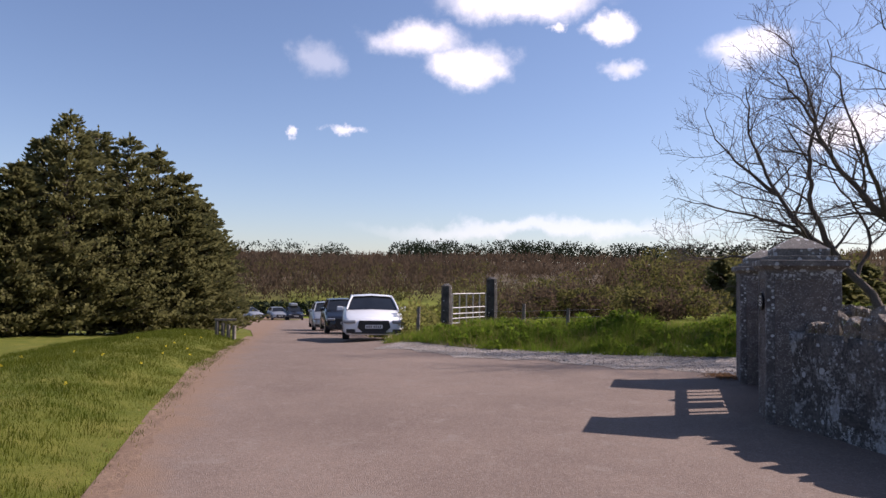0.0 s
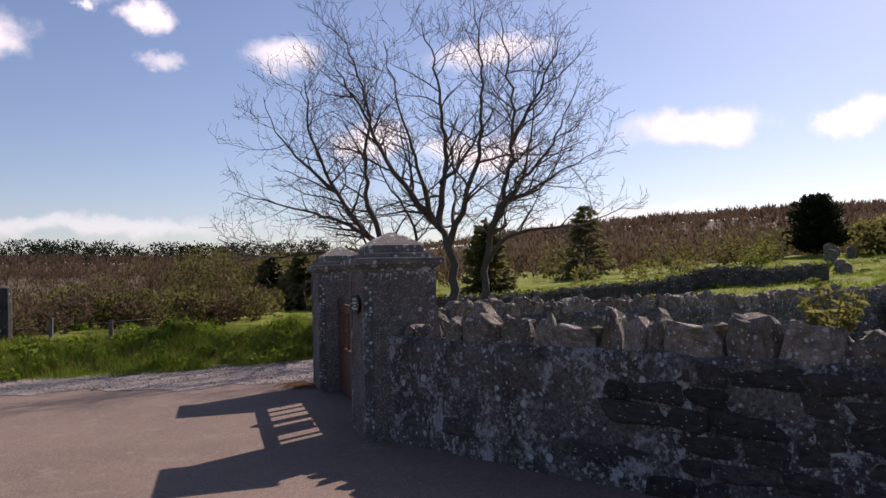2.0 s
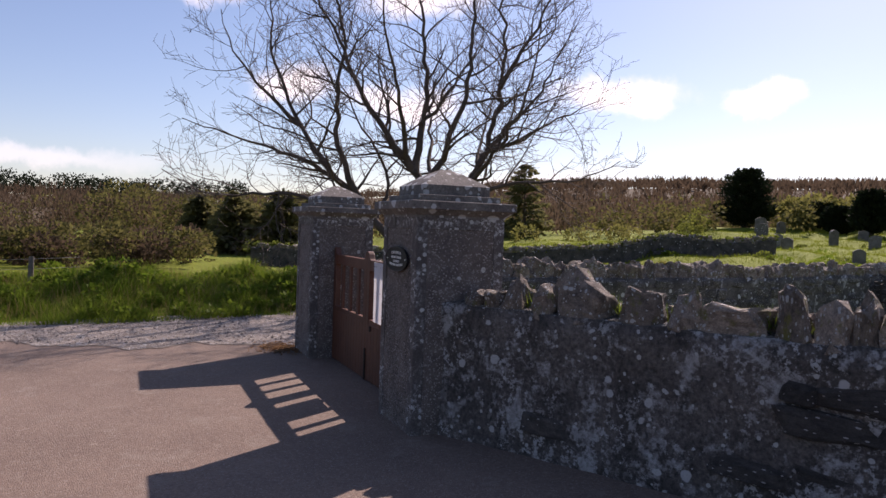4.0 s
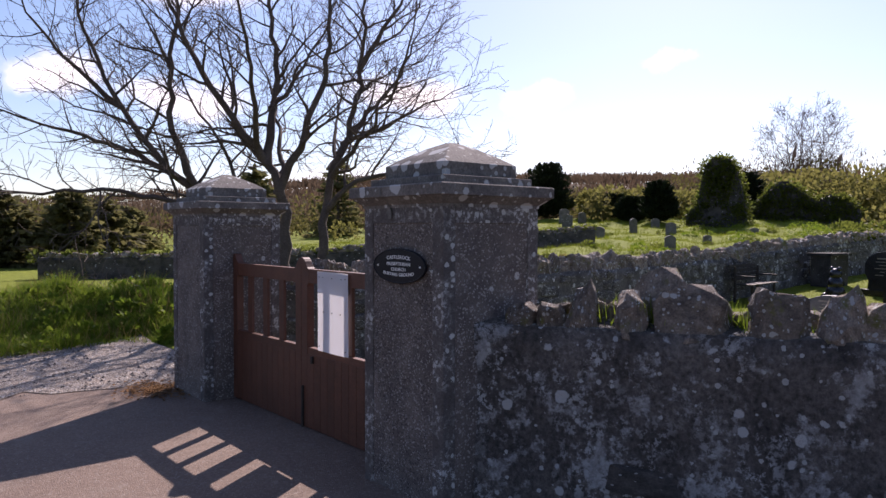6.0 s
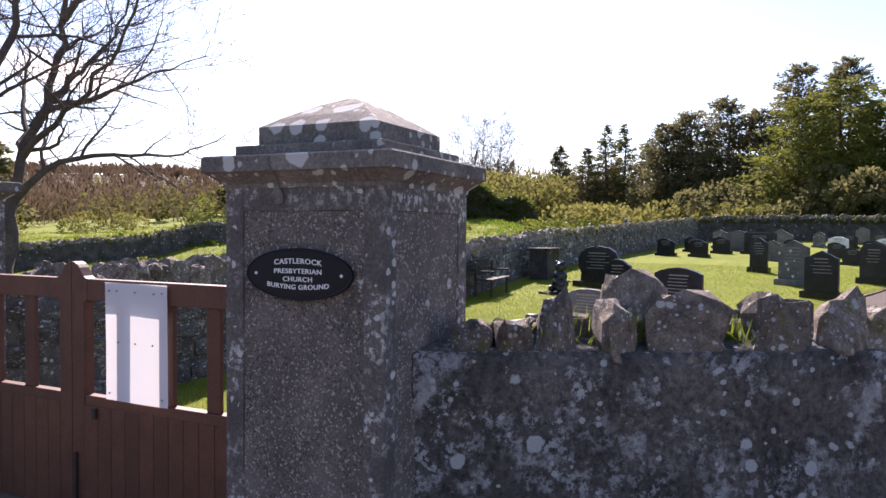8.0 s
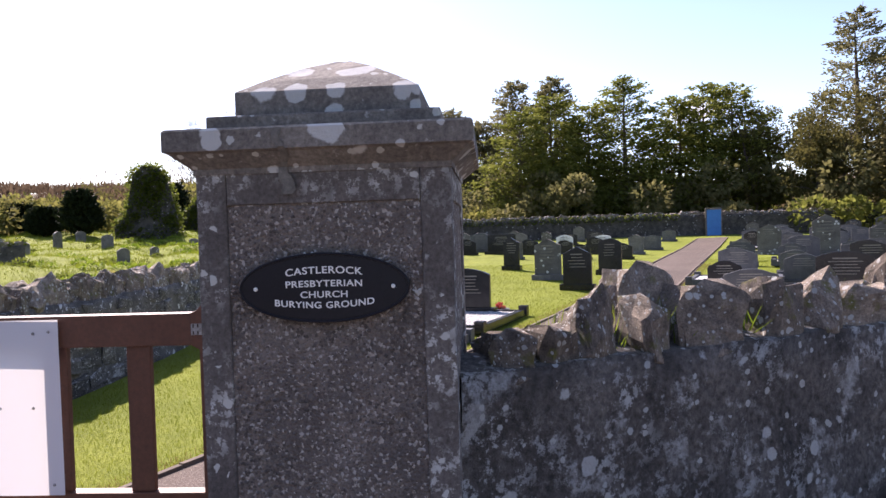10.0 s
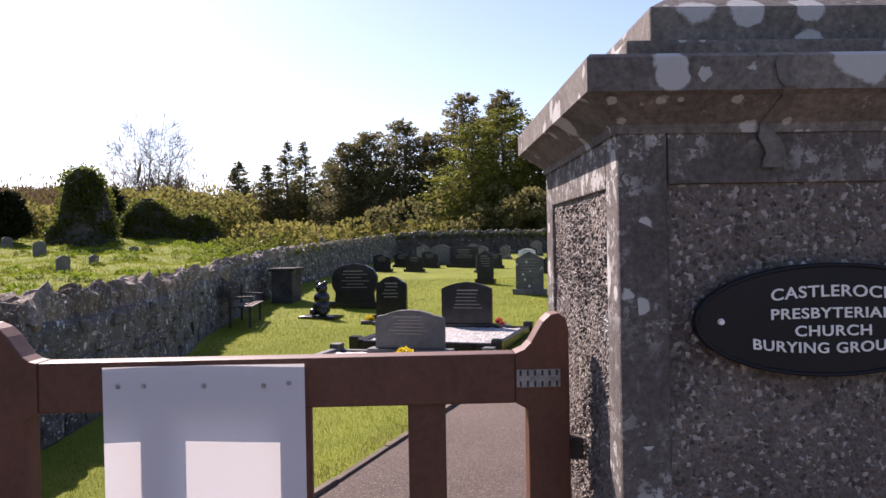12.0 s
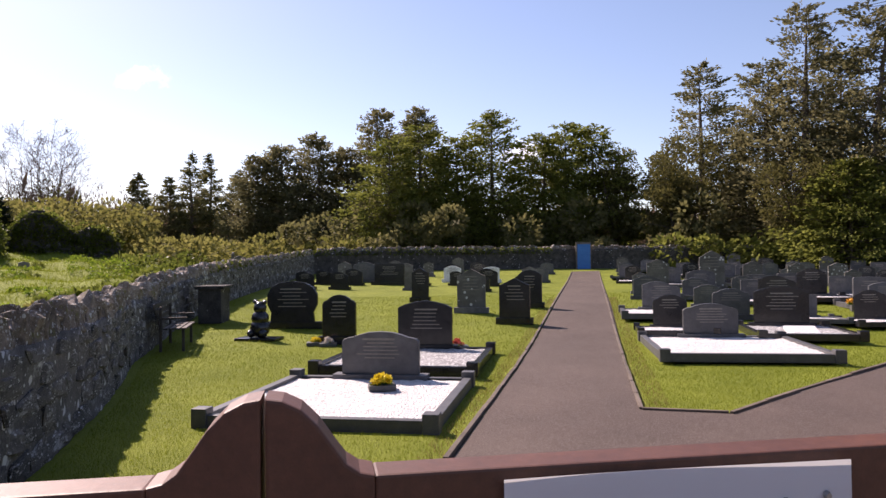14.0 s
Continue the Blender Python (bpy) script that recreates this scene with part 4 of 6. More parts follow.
def conifer(name, x, y, top, width, mat_, label, seed, bare=0.04, n_branch=170, per=16, shape=1.0, droop=0.12, size=0.34, z0=None, open_=0.0, fat=0.30, tips=0.0, deep=0.45):
    """A trunk with whorls of branches, each set with needle sprays; top is the height of the tip over the ground."""
    g = zl(x, y) if z0 is None else z0
    t = thing(name, label, "tree", (x, y, g))
    rnd = np.random.default_rng(seed)
    V, F = [], []
    sway = Vector((rnd.normal(0, 0.02), rnd.normal(0, 0.02), 0))
    pts = [Vector((sway.x * top * f * f, sway.y * top * f * f, top * f - 0.2 * (f == 0))) for f in (0, 0.25, 0.5, 0.75, 0.99)]
    tube(V, F, pts, [0.020 * top + 0.03, 0.017 * top + 0.02, 0.012 * top + 0.015, 0.006 * top + 0.01, 0.008], 7)
    C, D = [], []
    for i in range(n_branch):
        f = bare + (1 - bare) * (1 - (1 - rnd.random()) ** 0.85)
        if f > 0.99:
            continue
        reach = width * (1 - f) ** shape * rnd.uniform(0.6, 1.15) + 0.12
        if open_ and rnd.random() < open_ * (1 - f):
            reach *= 0.45
        a = rnd.uniform(0, 2 * math.pi)
        o = np.array([math.cos(a), math.sin(a), 0.22 * f - droop * (1 - f)])
        h = top * f
        bend = rnd.uniform(0.0, 0.25)
        if rnd.random() < 0.5:
            p = [Vector((sway.x * h * f, sway.y * h * f, h)), Vector((o[0] * reach * 0.5, o[1] * reach * 0.5, h + o[2] * reach * 0.5)), Vector((o[0] * reach * 0.92, o[1] * reach * 0.92, h + (o[2] + bend * 0.5) * reach * 0.92))]
            tube(V, F, p, [0.018 + 0.008 * reach, 0.012 + 0.003 * reach, 0.005], 3)
        k = max(4, int(per * (0.35 + reach / width)))
        u = rnd.uniform(0.15, 1.0, k) ** 0.7
        c = o[None, :] * (reach * u)[:, None]
        c[:, 2] += h + bend * 0.5 * reach * u * u
        c += rnd.normal(0, 1, (k, 3)) * (0.05 + fat * 0.22 * reach * (1 - 0.6 * u))[:, None] * np.array([1, 1, deep])
        C.append(c)
        D.append(np.repeat(o[None, :], k, 0) + np.stack([np.zeros(k), np.zeros(k), tips * rnd.random(k)], 1))
    C, D = np.concatenate(C), np.concatenate(D)
    tip = np.stack([np.zeros(10), np.zeros(10), top * rnd.uniform(0.9, 1.02, 10)], 1)
    C, D = np.concatenate([C, tip]), np.concatenate([D, np.repeat(np.array([[0.1, 0.1, 1.0]]), 10, 0)])
    raw("trunk", V, F, M_BARK, t, smooth=True)
    quads("crown", sprays(C, D, size, size * 0.5, rnd), mat_, t)
    return t


def clump_cloud(C, R, per, size, rnd, squash=0.8):
    """Leaf quads scattered through the shells of ellipsoid clumps at C with radii R."""
    n = len(C) * per
    u = rnd.normal(0, 1, (n, 3))
    u /= np.linalg.norm(u, axis=1, keepdims=True)
    rr = rnd.uniform(0.55, 1.08, n)[:, None] ** 0.6
    c = np.repeat(C, per, 0) + u * rr * np.repeat(R, per)[:, None] * np.array([1, 1, squash])
    return sprays(c, u, size, size * 0.7, rnd, 0.2)


def broadleaf(name, x, y, top, width, mat_, label, seed, leaves=2600, size=0.28, stems=3):
    """A tree with forked stems and a loose crown of small leaves or buds."""
    g = zl(x, y)
    t = thing(name, label, "tree", (x, y, g))
    rnd = np.random.default_rng(seed)
    V, F, C = [], [], []
    for s in range(stems):
        a = rnd.uniform(0, 6.28)
        foot = Vector((0.3 * math.cos(a), 0.3 * math.sin(a), -0.2))
        head = Vector((width * 0.3 * math.cos(a), width * 0.3 * math.sin(a), top * rnd.uniform(0.75, 0.92)))
        mid = foot.lerp(head, 0.5) + Vector((rnd.normal(0, 0.2), rnd.normal(0, 0.2), 0))
        tube(V, F, [foot, foot.lerp(mid, 0.5), mid, mid.lerp(head, 0.5), head], [0.14, 0.11, 0.09, 0.055, 0.02], 6)
        for b in range(12):
            f = rnd.uniform(0.25, 1.0)
            p = foot.lerp(head, f)
            ang = rnd.uniform(0, 6.28)
            q = p + Vector((math.cos(ang), math.sin(ang), rnd.uniform(0.2, 1.0))) * width * 0.32 * rnd.uniform(0.5, 1.1)
            tube(V, F, [p, p.lerp(q, 0.5) + Vector((0, 0, 0.1)), q], [0.045, 0.03, 0.01], 3)
            C += [list(p.lerp(q, 0.6)), list(q)]
    C = np.array(C)
    R = rnd.uniform(0.35, 0.8, len(C)) * width * 0.22
    raw("trunk", V, F, M_BARK, t, smooth=True)
    quads("crown", clump_cloud(C, R, max(8, leaves // len(C)), size, rnd), mat_, t)
    return t


def bush_mass(name, spots, per, size, mat_, label, category, seed, parent=None, squash=0.8):
    """Uncountable scrub: clumps at (x, y, z above ground, radius)."""
    rnd = np.random.default_rng(seed)
    C = np.array([(x, y, zl(x, y) + z) for x, y, z, r in spots])
    R = np.array([r for *_, r in spots])
    ob = quads(name, clump_cloud(C, R, per, size, rnd, squash), mat_)
    return tagged(ob, label, category, kind="stuff")


def polar(az, d, cx=0.9, cy=8.0):
    return cx + d * math.cos(radians(az)), cy + d * math.sin(radians(az))


def grown_tree(name, base, face, limbs, label, seed, crown, dens=1.0, fine=0.006, side=1.7, flare=1.0):
    """A leafless tree. A limb: radius at its root, then points (sideways, depth, height) that it bends through. Shoots fill the dome
    crown = (middle height, half width, half depth, half height)."""
    t = thing(name, label, "tree", base, face)
    rnd = random.Random(seed)
    V, F, TV, TF = [], [], [], []
    mid, hw, hd, hh = crown

    def inside(p):
        return ((p.x + 0.1 * hw) / hw) ** 2 + (p.y / hd) ** 2 + ((p.z - mid) / hh) ** 2 < 1.0

    def bend(ctrl, step):
        pts = [Vector(c) for c in ctrl]
        pts = [pts[0] * 2 - pts[1]] + pts + [pts[-1] * 2 - pts[-2]]
        out = []
        for a, b, c, d in zip(pts, pts[1:], pts[2:], pts[3:]):
            k = max(2, int((c - b).length / step))
            for q in range(k):
                f = q / k
                out.append(0.5 * (2 * b + (c - a) * f + (2 * a - 5 * b + 4 * c - d) * f * f + (3 * b - a - 3 * c + d) * f ** 3))
        out.append(pts[-2])
        return out

    def offshoot(pts, rad, level, lo=0.2):
        n_pts = len(pts)
        run = sum((b - a).length for a, b in zip(pts, pts[1:]))
        n = int(run * (2.7, 4.8, 5.8)[level] * dens * rnd.uniform(0.85, 1.15))
        for k in range(n):
            f = lo + (1 - lo) * (k + rnd.random()) / max(n, 1)
            i = min(int(f * (n_pts - 1)), n_pts - 2)
            b = pts[i].lerp(pts[i + 1], f * (n_pts - 1) - i)
            d0 = (pts[i + 1] - pts[i]).normalized()
            ax = Vector((rnd.gauss(0, 1), rnd.gauss(0, 0.9), rnd.gauss(0.25, 0.7)))
            away = Vector((b.x / hw, b.y / hd, (b.z - mid) / hh))
            ax = ax + away * 0.8
            ax = ax - d0 * ax.dot(d0)
            if ax.length < 1e-3:
                continue
            ax.normalize()
            ang = radians(rnd.uniform(38, 72))
            ln = (side, side * 0.52, side * 0.23)[level] * rnd.uniform(0.45, 1.3) * (1.2 - 0.5 * f)
            grow(b, d0 * math.cos(ang) + ax * math.sin(ang), ln, max(fine, min(rad[i] * rnd.uniform(0.42, 0.62), (0.045, 0.02, 0.011)[level] * flare)), level + 1)

    def grow(p, d, length, r, level):
        step = (0.25, 0.22, 0.14, 0.09)[level] * flare
        k = min(12, max(3, int(length / step)))
        pts, rad, q, dd = [p.copy()], [r], p.copy(), d.normalized()
        lift = rnd.uniform(0.0, 0.30) if level < 3 else rnd.uniform(-0.1, 0.35)
        for i in range(k):
            dd = dd + Vector((rnd.gauss(0, 0.19), rnd.gauss(0, 0.19), rnd.gauss(0, 0.15) + lift / k * 2.0))
            dd.normalize()
            q = q + dd * (length / k)
            if i > 1 and not inside(q):
                break
            pts.append(q.copy())
            rad.append(max(fine * 0.8, r * (1 - 0.75 * (i + 1) / k)))
        if level >= 2:
            tube(TV, TF, pts, rad, 3)
        else:
            tube(V, F, pts, rad, 5)
        if level < 3:
            offshoot(pts, rad, level, 0.12)

    for r, *ctrl in limbs:
        pts = bend(ctrl, 0.28)
        pts = [pts[0]] + [p + Vector((rnd.gauss(0, 0.035), rnd.gauss(0, 0.035), rnd.gauss(0, 0.025))) * flare for p in pts[1:]]
        m = len(pts) - 1
        rad = [max(0.010, 0.88 * r * (1 - 0.9 * (i / m) ** 0.62)) for i in range(m + 1)]
        tube(V, F, pts, rad, 9)
        offshoot(pts, rad, 0, 0.30 if ctrl[0][2] < 0.5 else 0.12)
    raw("trunk", V, F, M_BARK, t, smooth=True)
    raw("crown", TV, TF, M_TWIG, t, "fine bare reddish-brown twigs")
    return t


grown_tree("bare_tree", (5.9, 16.3, zl(5.9, 16.3) - 0.1), -17.3, [
    (0.17, (-0.25, 0, 0), (-0.7, 0, 0.9), (-1.3, 0.1, 1.75), (-2.3, 0.2, 2.8), (-3.1, 0.4, 3.9), (-3.7, 0.5, 5.4), (-3.9, 0.4, 7.0)),
    (0.09, (-1.3, 0.1, 1.75), (-2.2, -0.4, 2.0), (-3.4, -0.7, 2.2), (-4.9, -0.7, 2.1), (-6.0, -0.6, 2.6)),
    (0.10, (-1.9, 0.15, 2.4), (-3.0, 0.8, 3.1), (-4.6, 1.1, 3.6), (-6.0, 1.1, 4.0)),
    (0.11, (-1.6, 0.1, 2.1), (-2.1, -0.1, 3.2), (-2.2, -0.3, 4.6), (-2.1, -0.4, 6.0), (-2.6, -0.6, 7.6), (-3.2, -0.6, 8.2)),
    (0.07, (-1.2, 0.1, 1.6), (-0.9, 0.5, 2.6), (-1.3, 0.7, 3.5), (-2.0, 0.9, 4.7), (-2.6, 1.3, 6.0)),
    (0.08, (-3.1, 0.4, 3.9), (-4.0, 0.5, 4.7), (-4.7, 0.4, 5.6), (-5.0, 0.3, 6.5)),
    (0.19, (0.15, 0, 0), (0.1, 0, 1.1), (-0.05, 0, 2.1), (-0.35, 0, 2.9), (-1.0, -0.2, 3.7), (-1.6, -0.4, 4.6), (-2.1, -0.3, 5.6), (-2.9, -0.4, 7.1)),
    (0.13, (-0.3, 0, 2.8), (-0.15, 0.2, 4.1), (-0.1, 0.3, 5.6), (-0.3, 0.4, 7.2), (-0.7, 0.5, 8.6)),
    (0.12, (-0.1, 0, 2.2), (0.3, -0.3, 3.2), (0.7, -0.5, 4.4), (0.9, -0.6, 5.9), (0.9, -0.5, 7.6), (0.7, -0.4, 8.8)),
    (0.08, (-0.2, 0.1, 4.0), (0.5, 0.9, 4.9), (1.2, 1.4, 6.0), (1.8, 1.6, 7.4)),
    (0.09, (-0.5, 0, 3.1), (-0.8, -1.3, 4.3), (-1.2, -2.3, 5.6), (-1.5, -2.7, 7.0)),
    (0.09, (0.0, 0, 2.4), (0.2, 1.4, 3.8), (0.1, 2.6, 5.2), (-0.3, 3.3, 6.6)),
    (0.16, (0.75, 0.1, 0), (0.95, 0.1, 1.3), (1.05, 0.1, 2.5), (1.5, 0.0, 3.8), (1.75, -0.1, 5.2), (1.7, -0.2, 6.8), (1.5, -0.3, 8.3)),
    (0.09, (1.0, 0.1, 1.9), (1.5, -0.3, 2.5), (2.3, -0.5, 2.7), (3.3, -0.6, 2.7), (4.1, -0.5, 3.0), (4.6, -0.4, 3.3)),
    (0.10, (1.25, 0.05, 3.1), (2.0, 0.5, 4.1), (2.8, 0.8, 4.9), (3.3, 0.9, 5.9), (3.7, 0.8, 6.8)),
    (0.08, (1.3, 0.05, 3.3), (2.5, -0.6, 3.9), (3.2, -0.9, 4.3), (3.9, -1.0, 4.6)),
    (0.08, (1.7, -0.1, 5.0), (2.3, -0.5, 6.1), (2.8, -0.7, 7.2), (3.2, -0.6, 8.0)),
    (0.08, (1.1, 0.1, 2.7), (1.6, 1.6, 4.0), (2.0, 2.6, 5.4), (2.3, 3.0, 6.6)),
    (0.08, (1.1, 0.1, 2.6), (1.7, -1.5, 3.8), (2.0, -2.6, 5.2), (1.9, -3.0, 6.4)),
], "tall leafless three-stemmed tree on the grass bank", 23, (4.5, 6.0, 4.3, 5.0), 0.95, 0.0054, 1.75)

# conifers beyond the road verge
for i, (az, d, el) in enumerate(((144, 30, 8.5), (141, 30, 7.8), (138.8, 30, 7.6), (137.2, 32, 9.6), (135.7, 31, 11.3), (133.9, 33, 10.4), (131.8, 32, 10.1), (129.9, 33, 9.4), (128.0, 33, 7.6), (126.4, 34, 5.6))):
    x, y = polar(az, d, 0.42, -3.76)
    top = 1.7 + d * math.tan(radians(el)) - zl(x, y)
    conifer("spruce_tree", x, y, top, top * 0.33 + 0.4, M_SPRUCE, "dense dark green spruce reaching down to the grass", 50 + i, bare=0.0, n_branch=400, per=36, shape=0.72, size=0.22, droop=-0.12, tips=0.7)

# conifers and larches beyond the burial ground
ROW = [
    (13.7, 70, 6.8, "spruce"), (11.6, 72, 6.6, "spruce"), (9.9, 70, 8.4, "spruce"), (8.7, 72, 8.4, "spruce"), (6.6, 68, 7.2, "spruce"), (5.0, 64, 8.2, "pine"), (3.3, 64, 9.1, "pine"),
    (0.6, 62, 10.0, "pine"), (-1.8, 62, 8.9, "pine"), (-4.4, 62, 12.0, "pine"), (-7.6, 62, 12.1, "pine"), (-5.0, 53, 9.6, "larch"), (-7.6, 54, 10.8, "larch"), (-10.6, 54, 9.8, "larch"),
    (-13.3, 54, 11.7, "larch"), (-17.3, 54, 9.8, "larch"), (-19.1, 55, 10.6, "larch"), (-21.3, 54, 10.3, "larch"), (-23.4, 53, 8.7, "bud"), (-26.8, 53, 9.3, "bud"), (-29.3, 56, 14.3, "tall"),
    (-31.6, 54, 11.0, "bud"), (-33.6, 52, 14.0, "tall"), (-36.2, 50, 17.6, "tall"), (-38.4, 53, 14.0, "tall"), (-40.3, 48, 17.4, "tall"), (-43.5, 50, 16.5, "tall"), (-28.0, 49, 7.5, "bud"), (-36.5, 47, 7.0, "bud"), (-46.5, 50, 17, "tall"), (-50, 50, 16, "tall"), (-39, 46, 6.5, "larch"),
]
for i, (az, d, el, kind) in enumerate(ROW):
    x, y = polar(az, d)
    top = 1.65 + d * math.tan(radians(el)) - zl(x, y)
    if kind == "spruce":
        conifer("spruce_tree", x, y, top, 2.9, M_SPRUCE, "slender dark spruce beyond the burial ground", 100 + i, n_branch=330, per=34, size=0.22, shape=0.8, fat=0.6)
    elif kind == "pine":
        conifer("pine_tree", x, y, top, 3.6, M_PINE, "dark round-headed pine beyond the burial ground", 100 + i, bare=0.1, n_branch=280, per=46, shape=0.42, droop=-0.10, size=0.28, open_=0.2, fat=0.7, deep=0.7, tips=0.5)
    elif kind == "larch":
        conifer("larch_tree", x, y, top, 4.3, M_LARCH, "broad fresh-green larch behind the far wall", 100 + i, bare=0.03, n_branch=280, per=50, shape=0.45, droop=0.05, size=0.26, fat=0.75, deep=0.4)
    elif kind == "tall":
        conifer("pine_tree", x, y, top, 4.0, M_PINE, "tall ragged pine with a bare lower stem", 100 + i, bare=0.06, n_branch=260, per=50, shape=0.42, droop=-0.06, size=0.27, open_=0.25, fat=0.7, deep=0.5, tips=0.4)
    else:
        broadleaf("budding_tree", x, y, top, 5.5, M_BUD, "tree in first olive-green bud behind the far wall", 100 + i, leaves=7500, size=0.17)
rs = np.random.default_rng(5)
UNDER = []
for az in np.arange(-52, 3, 0.7):
    d = rs.uniform(46.5, 60)
    x, y = polar(az, d)
    r = rs.uniform(1.0, 1.9)
    UNDER.append((x, y, r * 0.7 + rs.uniform(0, 2.6), r))
bush_mass("undergrowth", UNDER, 260, 0.34, M_SPRUCE, "dark shaded undergrowth beneath the tall trees", "undergrowth", 6)
bush_mass("undergrowth", [(*polar(az, 45.5), 0.8 + rs.uniform(0, 0.6), rs.uniform(0.8, 1.5)) for az in (-34.5, -32.5, -31, -29.5, -27.0, -33.4)], 260, 0.32, M_LARCH, "bright green bushes over the far wall", "bushes", 7)
bush_mass("gorse", [(*polar(az, rs.uniform(47, 60)), 0.3 + rs.uniform(0, 0.7), rs.uniform(0.9, 1.9)) for az in np.arange(-4.5, 13, 0.42)], 170, 0.34, M_GORSE, "olive and straw-coloured gorse scrub behind the wall", "scrub", 8)
SLOPE = []
for az in np.arange(13.5, 36, 0.55):
    for k in range(3):
        d = rs.uniform(57, 72)
        r = rs.uniform(1.1, 2.0)
        SLOPE.append((*polar(az + rs.uniform(-0.3, 0.3), d), r * 0.5 + rs.uniform(0, 2.3 if az < 23 else 1.0), r * (1 if az < 23 else 0.75)))
bush_mass("gorse", SLOPE, 210, 0.34, M_GORSE, "olive gorse scrub over the slope behind the ruin", "scrub", 61)
rf = random.Random(4)
fan = []
for k in range(15):
    u = -3.7 + 7.4 * k / 14 + rf.uniform(-0.3, 0.3)
    h = 11.8 * math.sqrt(max(0.2, 1 - (u / 5.0) ** 2)) * rf.uniform(0.82, 1.0)
    w = rf.uniform(-1.5, 1.5)
    fan.append((0.13, (u * 0.45, w * 0.3, 0.0), (u * 0.6, w * 0.5, h * 0.3), (u * 0.95 + rf.uniform(-0.4, 0.4), w, h * 0.65), (u * 1.25, w * 1.3, h)))
grown_tree("bare_tree", (*polar(19.9, 74), zl(*polar(19.9, 74))), -70, fan, "far leafless tree against the bright sky", 31, (6.4, 5.9, 4.2, 6.2), 0.62, 0.014, 2.2, 1.7)

# yews and conifers of the old graveyard
for x, y, top, w in ((48.3, 46.5, 5.1, 2.3), (45.5, 33.0, 3.0, 1.2), (50, 40, 2.0, 1.4), (47, 36.5, 2.0, 1.2), (53.5, 30.5, 3.5, 1.5)):
    t = conifer("yew_tree", x, y, top, w, M_YEW, "dense near-black yew on the grassy rise", int(x * 10), bare=0.0, n_branch=360, per=30, shape=0.30, droop=-0.5, size=0.28, fat=0.6, tips=1.2)
for x, y, top, w in ((13.5, 33.5, 4.6, 1.7), (29.5, 52.0, 6.0, 2.4), (4.8, 41, 3.4, 1.8), (7.2, 40, 3.6, 2.0), (8.9, 41, 3.2, 2.0), (3.2, 44, 3.2, 1.5), (11.0, 44, 3.0, 1.7)):
    conifer("spruce_tree", x, y, top, w, M_SPRUCE, "bushy dark conifer below the wooded hill", int(x * 10 + y), bare=0.0, n_branch=220, per=18, shape=0.6, size=0.4)


# ---- woods on the hills ----
def woods(name, n, az0, az1, d0, d1, h0, h1, mat_, label, seed, size, per, cz=0.55, skip=None):
    rnd = np.random.default_rng(seed)
    az = np.radians(rnd.uniform(az0, az1, n))
    d = rnd.uniform(d0 ** 1.5, d1 ** 1.5, n) ** (1 / 1.5)
    x, y = d * np.cos(az), d * np.sin(az)
    h = rnd.uniform(h0, h1, n)
    C = np.stack([x, y, land(x, y) + h * cz], 1)
    if mat_ is M_BROWN:
        k = n * per
        u = rnd.normal(0, 1, (k, 3))
        u /= np.linalg.norm(u, axis=1, keepdims=True)
        c = np.repeat(C, per, 0) + u * (rnd.uniform(0.3, 1.05, k) * np.repeat(h * 0.5, per))[:, None]
        q = sprays(c, u * 0.5 + np.array([0, 0, 1.0]), size * 1.7, size * 0.42, rnd, 0.0)
    else:
        q = clump_cloud(C, h * 0.5, per, size, rnd, 1.0)
    ob = quads(name, q, mat_)
    return tagged(ob, label, "woods", kind="stuff")


woods("far_woods", 1500, 22, 140, 165, 380, 3.5, 5.5, M_BROWN, "brown leafless woods covering the hillside", 31, 0.7, 42)
woods("far_woods", 1500, 24, 132, 384, 428, 3.2, 4.6, M_BROWN, "fine bare treetops along the skyline", 46, 0.85, 28)
woods("far_woods", 1000, 22, 68, 130, 400, 3.4, 5.5, M_BROWN, "brown leafless woods on the sunlit hill", 63, 1.5, 22)
woods("far_woods", 300, 30, 62, 70, 170, 2.2, 4.4, M_BROWN, "brown leafless thicket on the lower slope", 85, 0.38, 70)
woods("far_woods", 560, 62, 106, 62, 190, 2.2, 4.4, M_BROWN, "brown leafless thicket below the hill", 32, 0.38, 80)
woods("far_woods", 520, 106, 135, 112, 200, 3.2, 5.5, M_BROWN, "brown leafless thicket beyond the hedge", 39, 0.48, 68)
woods("far_woods", 170, 35, 106, 55, 150, 1.8, 3.6, M_BUD, "olive-green budding trees among the bare woods", 33, 0.34, 84)
woods("far_woods", 110, 104, 130, 110, 180, 2.5, 4.2, M_BUD, "olive-green budding trees beyond the hedge", 45, 0.36, 130)
woods("far_woods", 46, 76, 108, 56, 100, 3.0, 5.0, M_BUD, "round olive budding trees beyond the field", 81, 0.26, 420)
woods("far_woods", 40, 76, 108, 60, 110, 3.0, 4.6, M_BROWN, "bare brown trees beyond the field", 82, 0.24, 380)
woods("far_woods", 260, 82, 112, 300, 352, 6, 10, M_YEW, "dark conifer plantation along the skyline", 34, 0.9, 90)
woods("far_woods", 40, 116, 128, 310, 350, 5, 9, M_YEW, "scattered dark conifers along the skyline", 35, 0.8, 90)
woods("far_woods", 130, 30, 66, 62, 120, 1.6, 3.4, M_BUD, "olive scrub at the foot of the hill", 36, 0.34, 84)
woods("far_woods", 260, -45, 26, 80, 160, 4, 8, M_BROWN, "brown woods behind the conifers", 37, 1.2, 40)
woods("far_woods", 300, 140, 315, 120, 260, 5, 9, M_BROWN, "brown leafless woods across the road", 38, 2.4, 20)


